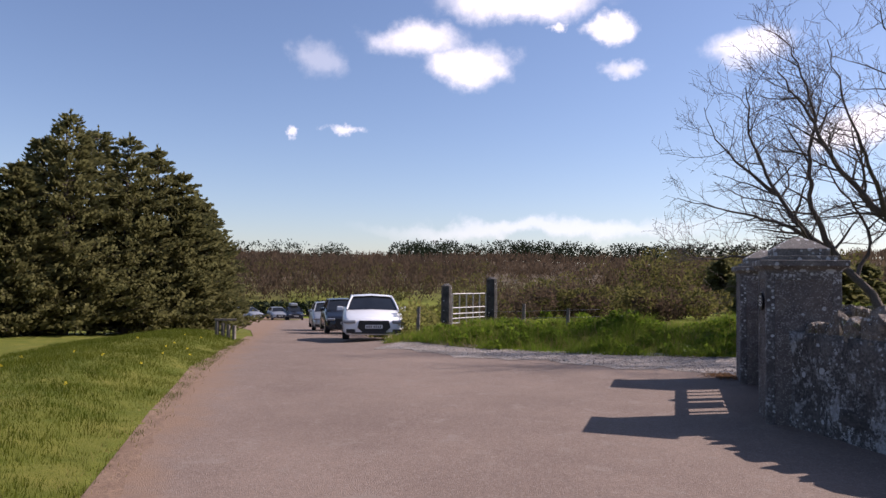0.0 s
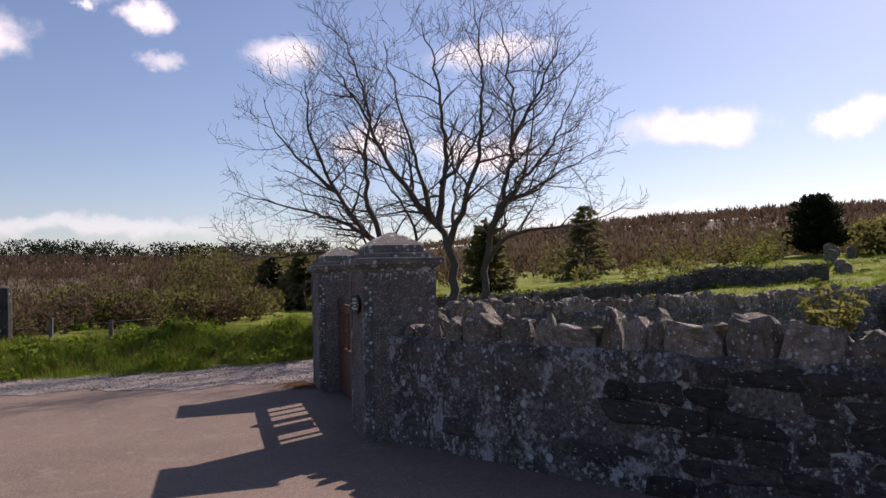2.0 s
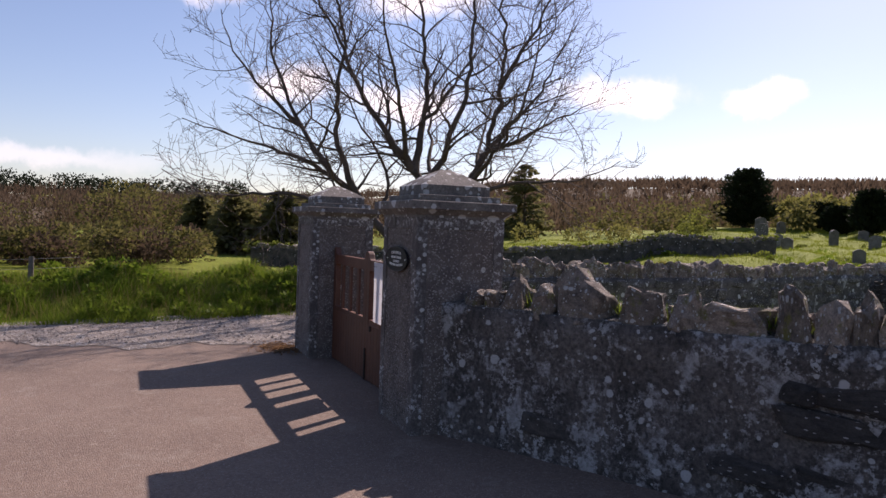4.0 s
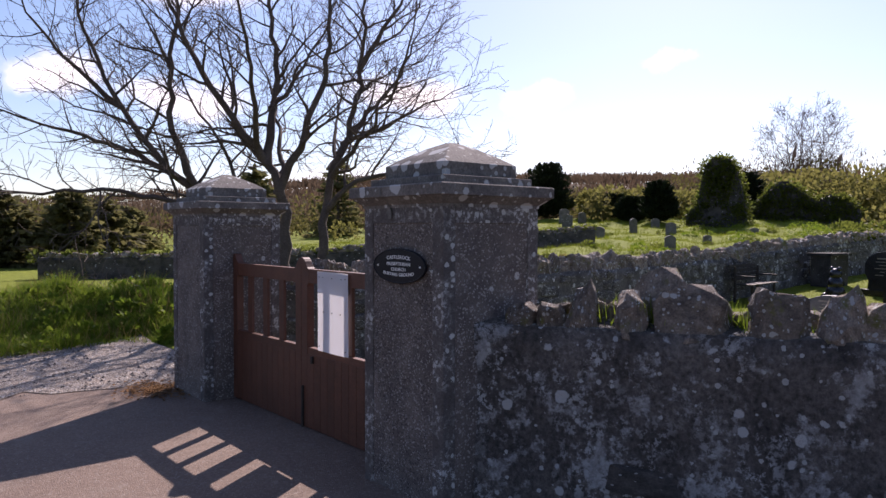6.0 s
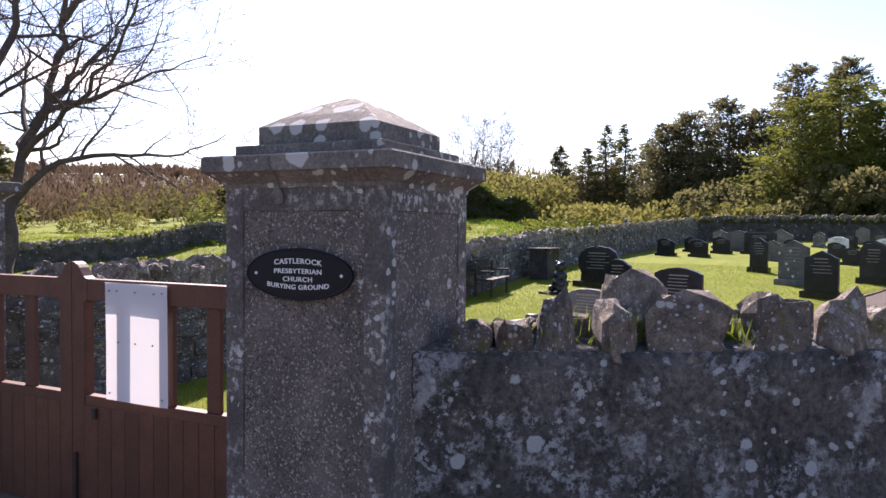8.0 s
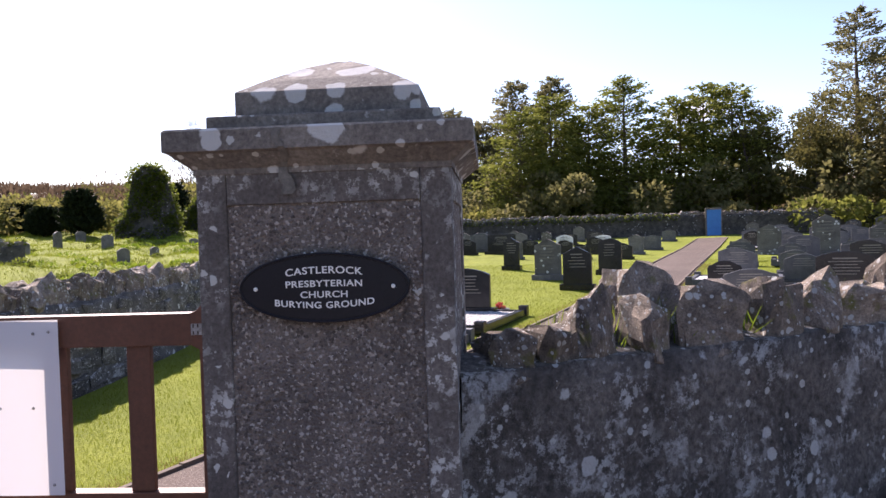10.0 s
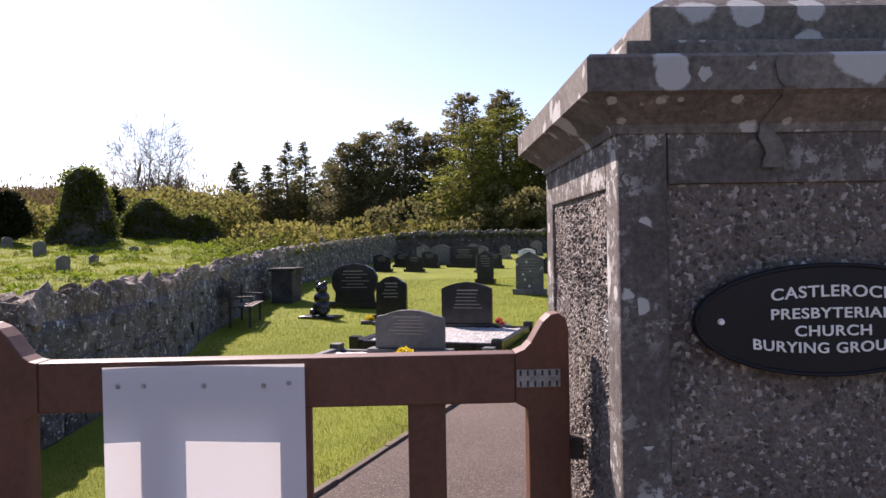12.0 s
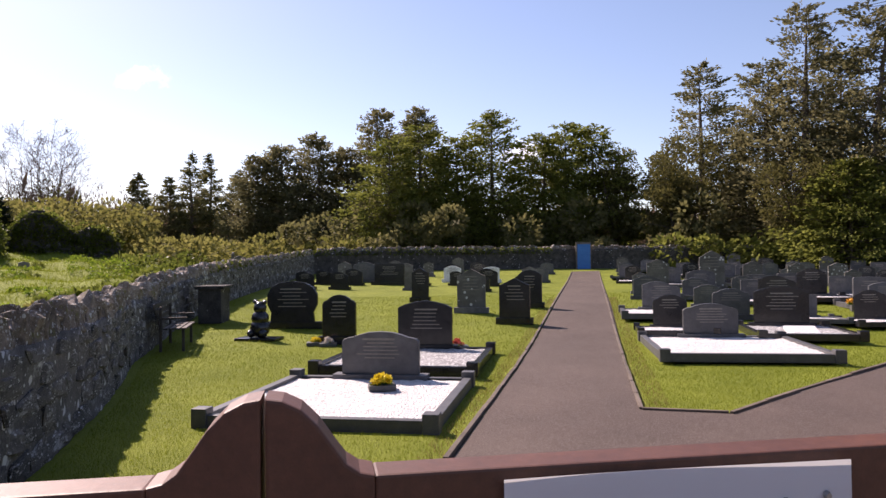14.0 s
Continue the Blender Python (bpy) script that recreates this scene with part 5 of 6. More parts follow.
woods("far_woods", 150, 2, 34, 78, 100, 4.5, 7.5, M_BROWN, "bare brown trees behind the spruces", 83, 0.28, 170, cz=0.5)
woods("far_woods", 110, 0, 34, 76, 96, 4.0, 6.5, M_BUD, "olive budding trees behind the gorse", 84, 0.28, 180, cz=0.5)
rh = np.random.default_rng(91)
HEDGE = [(*polar(az + rh.uniform(-0.4, 0.4), rh.uniform(31, 41), 0.42, -3.76), 0.1 + rh.uniform(0, 0.9), rh.uniform(0.5, 0.95)) for az in np.arange(87, 106, 0.24)]
bush_mass("thicket", HEDGE[::2], 260, 0.17, M_BUD, "olive budding thicket at the edge of the field", "thicket", 92)
bush_mass("thicket", HEDGE[1::2], 260, 0.15, M_BROWN, "bare brown thicket at the edge of the field", "thicket", 93)


# ---- the ruin ----
def ruin():
    t = thing("ruined_church", "ruined stone gables smothered in ivy on the rise", "ruin", (0, 0, 0))
    rnd = np.random.default_rng(77)

    def gable(name, x, y, rz, outline, thick, bare):
        m = pose(x, y, zl(x, y) - 0.3, 0, 0, rz)
        bm = bmesh.new()
        extrude(bm, outline, "y", -thick / 2, thick / 2)
        bmesh.ops.transform(bm, matrix=m, verts=bm.verts)
        part(name, bm, M_STONE, t)
        C = []
        us, vs = [u for u, v in outline], [v for u, v in outline]
        while len(C) < 300:
            u, v = rnd.uniform(min(us), max(us)), rnd.uniform(0.2, max(vs))
            lim = np.interp(u, us[1:-1], vs[1:-1])
            if v < lim + 0.2 and (v > lim * bare or rnd.random() < 0.25):
                C.append(list(m @ Vector((u, rnd.choice([-1, 1]) * thick * 0.45, min(v, lim)))))
        C = np.array(C)
        q = clump_cloud(C, rnd.uniform(0.3, 0.55, len(C)), 34, 0.2, rnd)
        quads("ivy", q, M_IVY, t, "glossy ivy over the broken wall")

    gable("gable_wall", 52.3, 25.4, 108, [(-3.6, 0), (-3.6, 1.0), (-2.6, 1.9), (-1.6, 2.2), (-0.9, 1.7), (0.2, 2.5), (1.0, 3.2), (1.7, 3.2), (2.6, 2.3), (3.6, 1.4), (4.2, 0.8), (4.2, 0)], 0.8, 0.05)
    gable("tower_stump", 46.0, 28.4, 112, [(-1.7, 0), (-1.7, 1.6), (-1.1, 4.2), (-0.6, 5.1), (0.4, 5.2), (1.0, 4.6), (1.5, 2.0), (2.2, 1.2), (2.2, 0)], 1.5, 0.36)
    return t


ruin()
bush_mass("ivy_mound", [(40 + i * 1.4, 17.5 + math.sin(i) * 1.5, 0.3, 0.9) for i in range(8)] + [(33, 15.5, 0.2, 0.6), (35, 15, 0.3, 0.7), (37, 14.6, 0.2, 0.7)] + [(14 + i * 0.55, 12.3 + 0.5 * math.sin(2 * i), 0.75, 0.42) for i in range(9)], 220, 0.2, M_IVY, "ivy and bramble mounds behind the wall", "ivy", 9)
bush_mass("ivy_mound", [(x, y + 0.25, 0.8, 0.28) for x, y in resample([(4, 30.5), (10, 28.5), (16, 27.6), (22, 26.4), (27, 24.5)], 0.5)], 60, 0.16, M_IVY, "ivy along the old wall", "ivy", 10)

bush_mass("wall_ivy", [(x, y + 0.25, 1.12, 0.26) for x, y in resample([(23, 11.35), (30, 10.7), (36, 9.8), (41, 8.6), (43, 2), (42.6, -5.5)], 0.45)], 70, 0.12, M_IVY, "ivy along the top of the far wall", "ivy", 47)
bush_mass("bushes", [(40, 44, 0.5, 0.9), (41.5, 45.5, 0.7, 1.1), (43, 46.6, 0.8, 1.2), (38.6, 43, 0.4, 0.8), (44.5, 48, 0.9, 1.2)], 330, 0.2, M_LARCH, "bright green bushes beside the yew", "bushes", 48)
bush_mass("bushes", [(33, 44, 0.5, 0.9), (31, 45, 0.5, 1.0), (28.5, 43, 0.4, 0.9), (25, 44, 0.5, 1.1), (35, 45, 0.5, 0.9)], 300, 0.2, M_GORSE, "pale scrubby bushes below the hill", "bushes", 49)
bush_mass("bushes", [(11.4, 12.4, 0.75, 0.4), (12.1, 12.6, 0.7, 0.45), (9.6, 12.3, 0.7, 0.4), (10.4, 12.6, 0.65, 0.5), (34, 17, 0.4, 0.7), (36.5, 18, 0.4, 0.8), (39, 20, 0.3, 0.7)], 300, 0.11, M_LONG, "bright green bramble over the wall", "bushes", 50)


ro = np.random.default_rng(95)
LUMPS = []
for k in range(150):
    x = ro.uniform(9, 50)
    y = ro.uniform(0, 1) * 20 + np.interp(x, [9, 14, 30, 41, 50], [11.6, 12.3, 12.0, 10.4, 10.0])
    LUMPS.append((x, y, 0.02, ro.uniform(0.25, 0.7)))
bush_mass("hummocks", LUMPS[:100], 150, 0.13, M_LONG, "bramble and rough grass hummocks over the old graveyard", "hummocks", 96, squash=0.45)
bush_mass("hummocks", LUMPS[100:], 150, 0.13, M_IVY, "low ivy-covered hummocks over the old graveyard", "hummocks", 97, squash=0.55)


# ---- graves ----
STONES = {
    "ogee": [(-0.5, 0), (-0.5, 0.74), (-0.47, 0.80), (-0.42, 0.83), (-0.36, 0.845), (-0.28, 0.90), (-0.16, 0.955), (0, 0.975), (0.16, 0.955), (0.28, 0.90), (0.36, 0.845), (0.42, 0.83), (0.47, 0.80), (0.5, 0.74), (0.5, 0)],
    "round": [(-0.44, 0), (-0.42, 0.22), (-0.5, 0.42), (-0.5, 0.66), (-0.42, 0.84), (-0.26, 0.95), (0, 1.0), (0.26, 0.95), (0.42, 0.84), (0.5, 0.66), (0.5, 0.42), (0.42, 0.22), (0.44, 0)],
    "peak": [(-0.5, 0), (-0.5, 0.82), (-0.36, 0.86), (-0.2, 0.93), (0, 1.0), (0.2, 0.93), (0.36, 0.86), (0.5, 0.82), (0.5, 0)],
    "arch": [(-0.5, 0), (-0.5, 0.84), (-0.38, 0.91), (-0.2, 0.97), (0, 1.0), (0.2, 0.97), (0.38, 0.91), (0.5, 0.84), (0.5, 0)],
    "flat": [(-0.5, 0), (-0.5, 0.93), (-0.46, 0.97), (-0.2, 0.985), (0, 1.0), (0.2, 0.985), (0.46, 0.97), (0.5, 0.93), (0.5, 0)],
    "wave": [(-0.5, 0), (-0.5, 0.72), (-0.4, 0.80), (-0.25, 0.86), (-0.1, 0.95), (0.08, 1.0), (0.28, 0.97), (0.42, 0.90), (0.5, 0.86), (0.5, 0)],
}


def grave(label, shape, w, h, stone, kerb=None, chips=None, lines=4, at=(0, 0), rz=0.0, plinth=0.16, letter=None, vases=True, thick=0.10, group="graves"):
    """A headstone on its plinth, facing local -x; kerb is (width, depth) of the surround in front of it."""
    g = thing("grave", label, "grave", (at[0], at[1], zl(*at)), rz, group)
    boxed("plinth", (0, 0, plinth / 2), (thick * 2.4, w * 1.22, plinth), stone, g, 0.008)
    bm = bmesh.new()
    extrude(bm, [(u * w, plinth + v * h) for u, v in STONES[shape]], "x", -thick / 2, thick / 2, 0.008)
    head = part("headstone", bm, stone, g)
    if lines:
        rnd = random.Random(int(w * 1000 + h * 100) + len(label))
        for i in range(lines):
            ww = w * (0.42 if i == 0 else rnd.uniform(0.35, 0.62))
            boxed("inscription_line", (-thick / 2 - 0.0015, rnd.uniform(-0.03, 0.03), plinth + h * (0.80 - 0.085 * i)), (0.003, ww, 0.028 if i == 0 else 0.016), letter or M_LETTER, head, 0)
    if kerb:
        W, D = kerb
        kh = 0.14
        for sy in (-1, 1):
            boxed("kerb", (-D / 2, sy * (W / 2 - 0.055), kh / 2), (D, 0.11, kh), stone, g, 0.008)
        boxed("kerb", (-D + 0.055, 0, kh / 2 + 0.001), (0.11, W - 0.22, kh), stone, g, 0.008)
        boxed("kerb", (0.0, 0, kh / 2 - 0.01), (0.11, W - 0.22, kh - 0.02), stone, g, 0.008)
        for sx in (0, 1):
            for sy in (-1, 1):
                boxed("corner_post", (-D * sx + (0.06 if sx else 0), sy * (W / 2 - 0.055), 0.105), (0.17, 0.17, 0.21), stone, g, 0.01)
        bm = bmesh.new()
        bmesh.ops.create_grid(bm, x_segments=22, y_segments=22, size=0.5)
        for v in bm.verts:
            x, y = -D / 2 + v.co.x * (D - 0.2), v.co.y * (W - 0.2)
            v.co = Vector((x, y, 0.095 + 0.016 * noise.noise((x * 9 + w, y * 9, 1)) + 0.012 * noise.noise((x * 30, y * 30, h))))
        part("gravel_bed", bm, chips or M_CHIPS, g, "white marble chippings" if chips is None else "grey stone chippings", smooth=True)
    return g


def bouquet(x, y, z, colour, label, n=16, r=0.12, seed=1, pot=True):
    b = thing("flowers", label, "flowers", (x, y, z))
    rnd = np.random.default_rng(seed)
    if pot:
        bm = bmesh.new()
        box(bm, 0, 0, 0.035, 0.26, 0.34, 0.07, 0.01)
        part("stand", bm, M_GRANITE, b)
    C = rnd.normal(0, 1, (n, 3))
    C /= np.linalg.norm(C, axis=1, keepdims=True)
    C[:, 2] = np.abs(C[:, 2]) * 0.9
    C = C * r * rnd.uniform(0.6, 1.0, (n, 1)) + np.array([0, 0, 0.09])
    quads("petals", clump_cloud(C, np.full(n, r * 0.36), 26, r * 0.36, rnd), colour, b)
    quads("leaves", clump_cloud(C * np.array([1, 1, 0.6]), np.full(n, r * 0.3), 5, r * 0.5, rnd), M_LONG, b)
    return b


PD = Vector((0.9323, -0.3616))
RZ = -21.2
FIRST = [
    ("grey granite headstone and kerb filled with white chippings", "ogee", 1.09, 0.60, M_GRANITE, (2.55, 2.75), None, (10.88, 7.24), -19.0),
    ("black granite headstone with gilt lettering and grey chippings", "arch", 1.0, 0.80, M_BLACK, (2.5, 2.6), M_GREYCHIPS, (13.9, 6.2), -19.0),
    ("black rounded granite headstone standing on the lawn", "round", 1.2, 0.95, M_BLACK, None, None, (18.0, 8.75), -16.0),
    ("small black granite headstone with flowers at its foot", "ogee", 0.68, 0.85, M_BLACK, None, None, (15.45, 7.72), -16.0),
    ("grey granite headstone with a pointed top", "peak", 0.78, 1.05, M_OLDSTONE, None, None, (20.2, 4.05), RZ),
    ("dark granite headstone on a broad stepped base", "peak", 0.74, 0.95, M_BLACK, None, None, (17.7, 3.5), RZ),
    ("dark granite headstone beside the path", "arch", 0.7, 0.95, M_BLACK, None, None, (21.2, 2.1), RZ),
    ("grey granite headstone with a stepped top and white chippings", "ogee", 1.05, 0.62, M_GRANITE, (2.75, 3.0), None, (14.2, 0.42), -18.0),
    ("wide dark granite headstone beside a small white tablet", "arch", 1.15, 0.82, M_BLACK, (1.9, 2.4), M_GREYCHIPS, (15.6, -2.1), RZ),
    ("low grey granite headstone behind a white bed", "wave", 1.0, 0.7, M_GRANITE, (2.2, 2.2), None, (19.2, -1.0), RZ),
    ("tall grey weathered headstone above its neighbours", "peak", 0.9, 1.35, M_OLDSTONE, None, None, (26.0, -6.4), RZ),
    ("white marble headstone among darker stones", "ogee", 0.8, 0.62, M_MARBLE, None, None, (33.6, 2.2), RZ),
    ("white marble headstone near the path", "arch", 0.75, 0.58, M_MARBLE, None, None, (33.0, 0.5), RZ),
    ("wide black headstone on a long plinth", "flat", 1.35, 0.8, M_BLACK, None, None, (32.6, 5.2), RZ),
    ("slim dark headstone with a lantern in front", "peak", 0.55, 0.95, M_BLACK, None, None, (23.7, 5.0), RZ),
]
for lab, shape, w, h, mat_, kerb, chips, at, rz in FIRST:
    grave(lab, shape, w, h, mat_, kerb, chips, 6 if w > 0.9 else 5, at, rz)

TEMPLATES = [
    grave("grey granite headstone with a rounded top", "arch", 0.95, 0.75, M_GRANITE, (1.9, 2.1), M_GREYCHIPS, 4, (23.6, -4.6), RZ),
    grave("black granite headstone with gilt lines", "ogee", 0.9, 0.85, M_BLACK, (1.9, 2.1), None, 4, (22.0, -7.6), RZ),
    grave("weathered grey headstone with a peaked top", "peak", 0.85, 1.0, M_OLDSTONE, None, None, 3, (27.6, -5.0), RZ),
    grave("dark granite headstone with a wavy top", "wave", 1.0, 0.8, M_BLACK, None, None, 4, (19.4, -4.6), RZ),
    grave("grey granite headstone with square shoulders", "flat", 0.9, 0.7, M_GRANITE, (1.9, 2.0), None, 3, (19.6, -7.7), RZ),
    grave("grey granite headstone with an ogee top", "ogee", 1.05, 0.8, M_GRANITE, None, None, 4, (34.6, 6.2), RZ),
]
used = [Vector(g[7]) for g in FIRST] + [Vector((t.location.x, t.location.y)) for t in TEMPLATES]
rg = random.Random(12)
origin = Vector((8.5, 4.5))
across = Vector((-0.3616, -0.9323))
for row in range(13):
    s = 8.4 + row * 2.45
    u = 1.0 + rg.uniform(0, 0.3)
    while u < 25:
        p = origin + PD * (s + rg.uniform(-0.2, 0.2)) + across * u
        ok = p.x > 13.4 and p.x < 40.5 and min((p - q).length for q in used) > 1.3 and not (u > 4 and s < 10) and p.y > -24
        if ok and rg.random() < 0.9:
            copy_thing(TEMPLATES[rg.choice((0, 0, 1, 2, 3, 4, 4, 5))], pose(p.x, p.y, zl(p.x, p.y), rg.uniform(-1, 1), rg.uniform(-1.5, 1.5), RZ + rg.uniform(-3, 3)) @ Matrix.Scale(rg.uniform(0.66, 0.9), 4))
            used.append(p)
        u += rg.uniform(1.35, 1.75)
for row in range(6):
    s = 19.0 + row * 2.9
    u = -2.9 - rg.uniform(0, 0.3)
    while u > -13:
        p = origin + PD * (s + rg.uniform(-0.3, 0.3)) + across * u
        ok = p.x < 40 and p.y < 9.2 - max(0, p.x - 33) * 0.15 and min((p - q).length for q in used) > 1.25
        if ok and rg.random() < (0.5 if s < 21 else 0.85):
            copy_thing(TEMPLATES[rg.choice((2, 3, 5, 3, 2))], pose(p.x, p.y, zl(p.x, p.y), 0, 0, RZ + rg.uniform(-4, 4)) @ Matrix.Scale(rg.uniform(0.62, 0.82), 4))
            used.append(p)
        u -= rg.uniform(1.25, 1.8)

bouquet(9.95, 7.3, zl(9.95, 7.3) + 0.10, M_YELLOW, "yellow artificial flowers on the white chippings", 18, 0.13, 2)
bouquet(18.6, -6.4, zl(18.6, -6.4) + 0.1, M_ORANGE, "orange flowers before a dark headstone", 16, 0.2, 3)
bouquet(15.2, 7.95, zl(15.2, 7.95), M_PALE, "pale flowers in a small pot on the lawn", 12, 0.10, 4)
bouquet(15.35, 8.2, zl(15.35, 8.2), M_YELLOW, "small yellow flowers beside a black headstone", 10, 0.10, 5)
bouquet(14.3, 5.5, zl(14.3, 5.5), M_RED, "red and white flowers beside a black headstone", 12, 0.11, 6)
bouquet(18.9, -8.0, zl(18.9, -8.0) + 0.05, M_PALE, "white flowers on a dark grave", 12, 0.18, 7)

# small carved figure on the lawn, plain shape
fig = bmesh.new()
for z, rx, ry, rz_ in ((0.24, 0.20, 0.22, 0.20), (0.44, 0.17, 0.19, 0.18), (0.66, 0.13, 0.14, 0.14)):
    bmesh.ops.create_icosphere(fig, subdivisions=2, radius=1.0, matrix=Matrix.Translation((0, 0, z)) @ Matrix.Diagonal((rx, ry, rz_, 1)))
for sy in (-1, 1):
    bmesh.ops.create_icosphere(fig, subdivisions=2, radius=1.0, matrix=Matrix.Translation((0, sy * 0.10, 0.78)) @ Matrix.Diagonal((0.05, 0.055, 0.055, 1)))
    bmesh.ops.create_icosphere(fig, subdivisions=2, radius=1.0, matrix=Matrix.Translation((-0.14, sy * 0.13, 0.14)) @ Matrix.Diagonal((0.15, 0.08, 0.09, 1)))
box(fig, -0.05, 0, 0.02, 0.5, 0.9, 0.06, 0.01)
figure = part("statue", fig, M_BLACK, None, smooth=True)
figure.matrix_basis = pose(16.4, 9.35, zl(16.4, 9.35), 0, 0, -20)
tagged(figure, "dark carved memorial figure on a flat stone", "statue")
tab = boxed("memorial_tablet", (0, 0, 0.05), (0.5, 0.6, 0.08), M_MARBLE, None, 0.01)
tab.matrix_basis = pose(14.2, -1.6, zl(14.2, -1.6) + 0.10, 0, -14, RZ)
tagged(tab, "small white marble tablet on a grave", "tablet")

# table tomb and bench against the shaded wall
tomb = thing("table_tomb", "grey stone box tomb against the shaded wall", "tomb", (19.6, 10.75, zl(19.6, 10.75)), -5)
boxed("chest", (0, 0, 0.42), (0.95, 0.55, 0.84), M_STONE, tomb, 0.01)
boxed("lid", (0, 0, 0.88), (1.1, 0.7, 0.08), M_STONE, tomb, 0.012)


def bench(x, y, rz, label):
    b = thing("bench", label, "bench", (x, y, zl(x, y)), rz)
    for i in range(4):
        boxed("seat_slat", (0, -0.30 + i * 0.11, 0.43), (1.5, 0.085, 0.03), M_RUST, b)
    for i in range(4):
        boxed("back_slat", (0, 0.14 + 0.03 * i, 0.55 + i * 0.10), (1.5, 0.025, 0.075), M_RUST, b)
    for sx in (-0.65, 0.65):
        boxed("leg", (sx, -0.28, 0.205), (0.05, 0.05, 0.41), M_RUST, b)
        boxed("leg", (sx, 0.12, 0.42), (0.05, 0.05, 0.84), M_RUST, b)
        boxed("arm", (sx, -0.1, 0.62), (0.06, 0.5, 0.04), M_RUST, b)
    return b


bench(15.6, 10.95, 4, "dark slatted bench in the shade of the wall")
hut = thing("blue_door", "bright blue painted door in the far wall", "door", (42.0, -7.3, zl(42.0, -7.3)), 0)
boxed("door_panel", (0, 0, 0.75), (0.06, 0.8, 1.5), M_BLUE, hut, 0.01)
boxed("door_frame", (0.05, 0, 0.8), (0.06, 0.96, 1.62), M_TIMBER, hut, 0.01)


def old_stone(x, y, h, w, rz, tilt):
    g = thing("old_headstone", "old leaning headstone on the grassy rise", "gravestone", (x, y, zl(x, y)), rz, "old graveyard stones")
    bm = bmesh.new()
    extrude(bm, [(u * w, v * h - 0.1) for u, v in STONES["arch"]], "x", -0.06, 0.06, 0.01)
    ob = part("slab", bm, M_OLDSTONE, g)
    ob.matrix_basis = pose(0, 0, 0, 0, tilt, 0)
    return g


for i, (x, y, h, w) in enumerate(((31, 27.3, 0.9, 0.6), (41, 38, 1.1, 0.8), (43, 40, 1.2, 0.8), (44, 39, 1.0, 0.7), (38, 30, 1.1, 0.7), (46, 42.5, 1.0, 0.8), (36, 26, 0.8, 0.6), (42, 31, 0.8, 0.6), (34, 30.5, 0.9, 0.6), (46, 13.6, 1.2, 0.6), (44.5, 13.0, 1.0, 0.7), (40, 23, 0.5, 0.5), (27.2, 20.5, 0.8, 0.5), (33, 22, 0.6, 0.5))):
    old_stone(x, y, h, w, 20 + 17 * (i % 5), (i * 37) % 9 - 4)


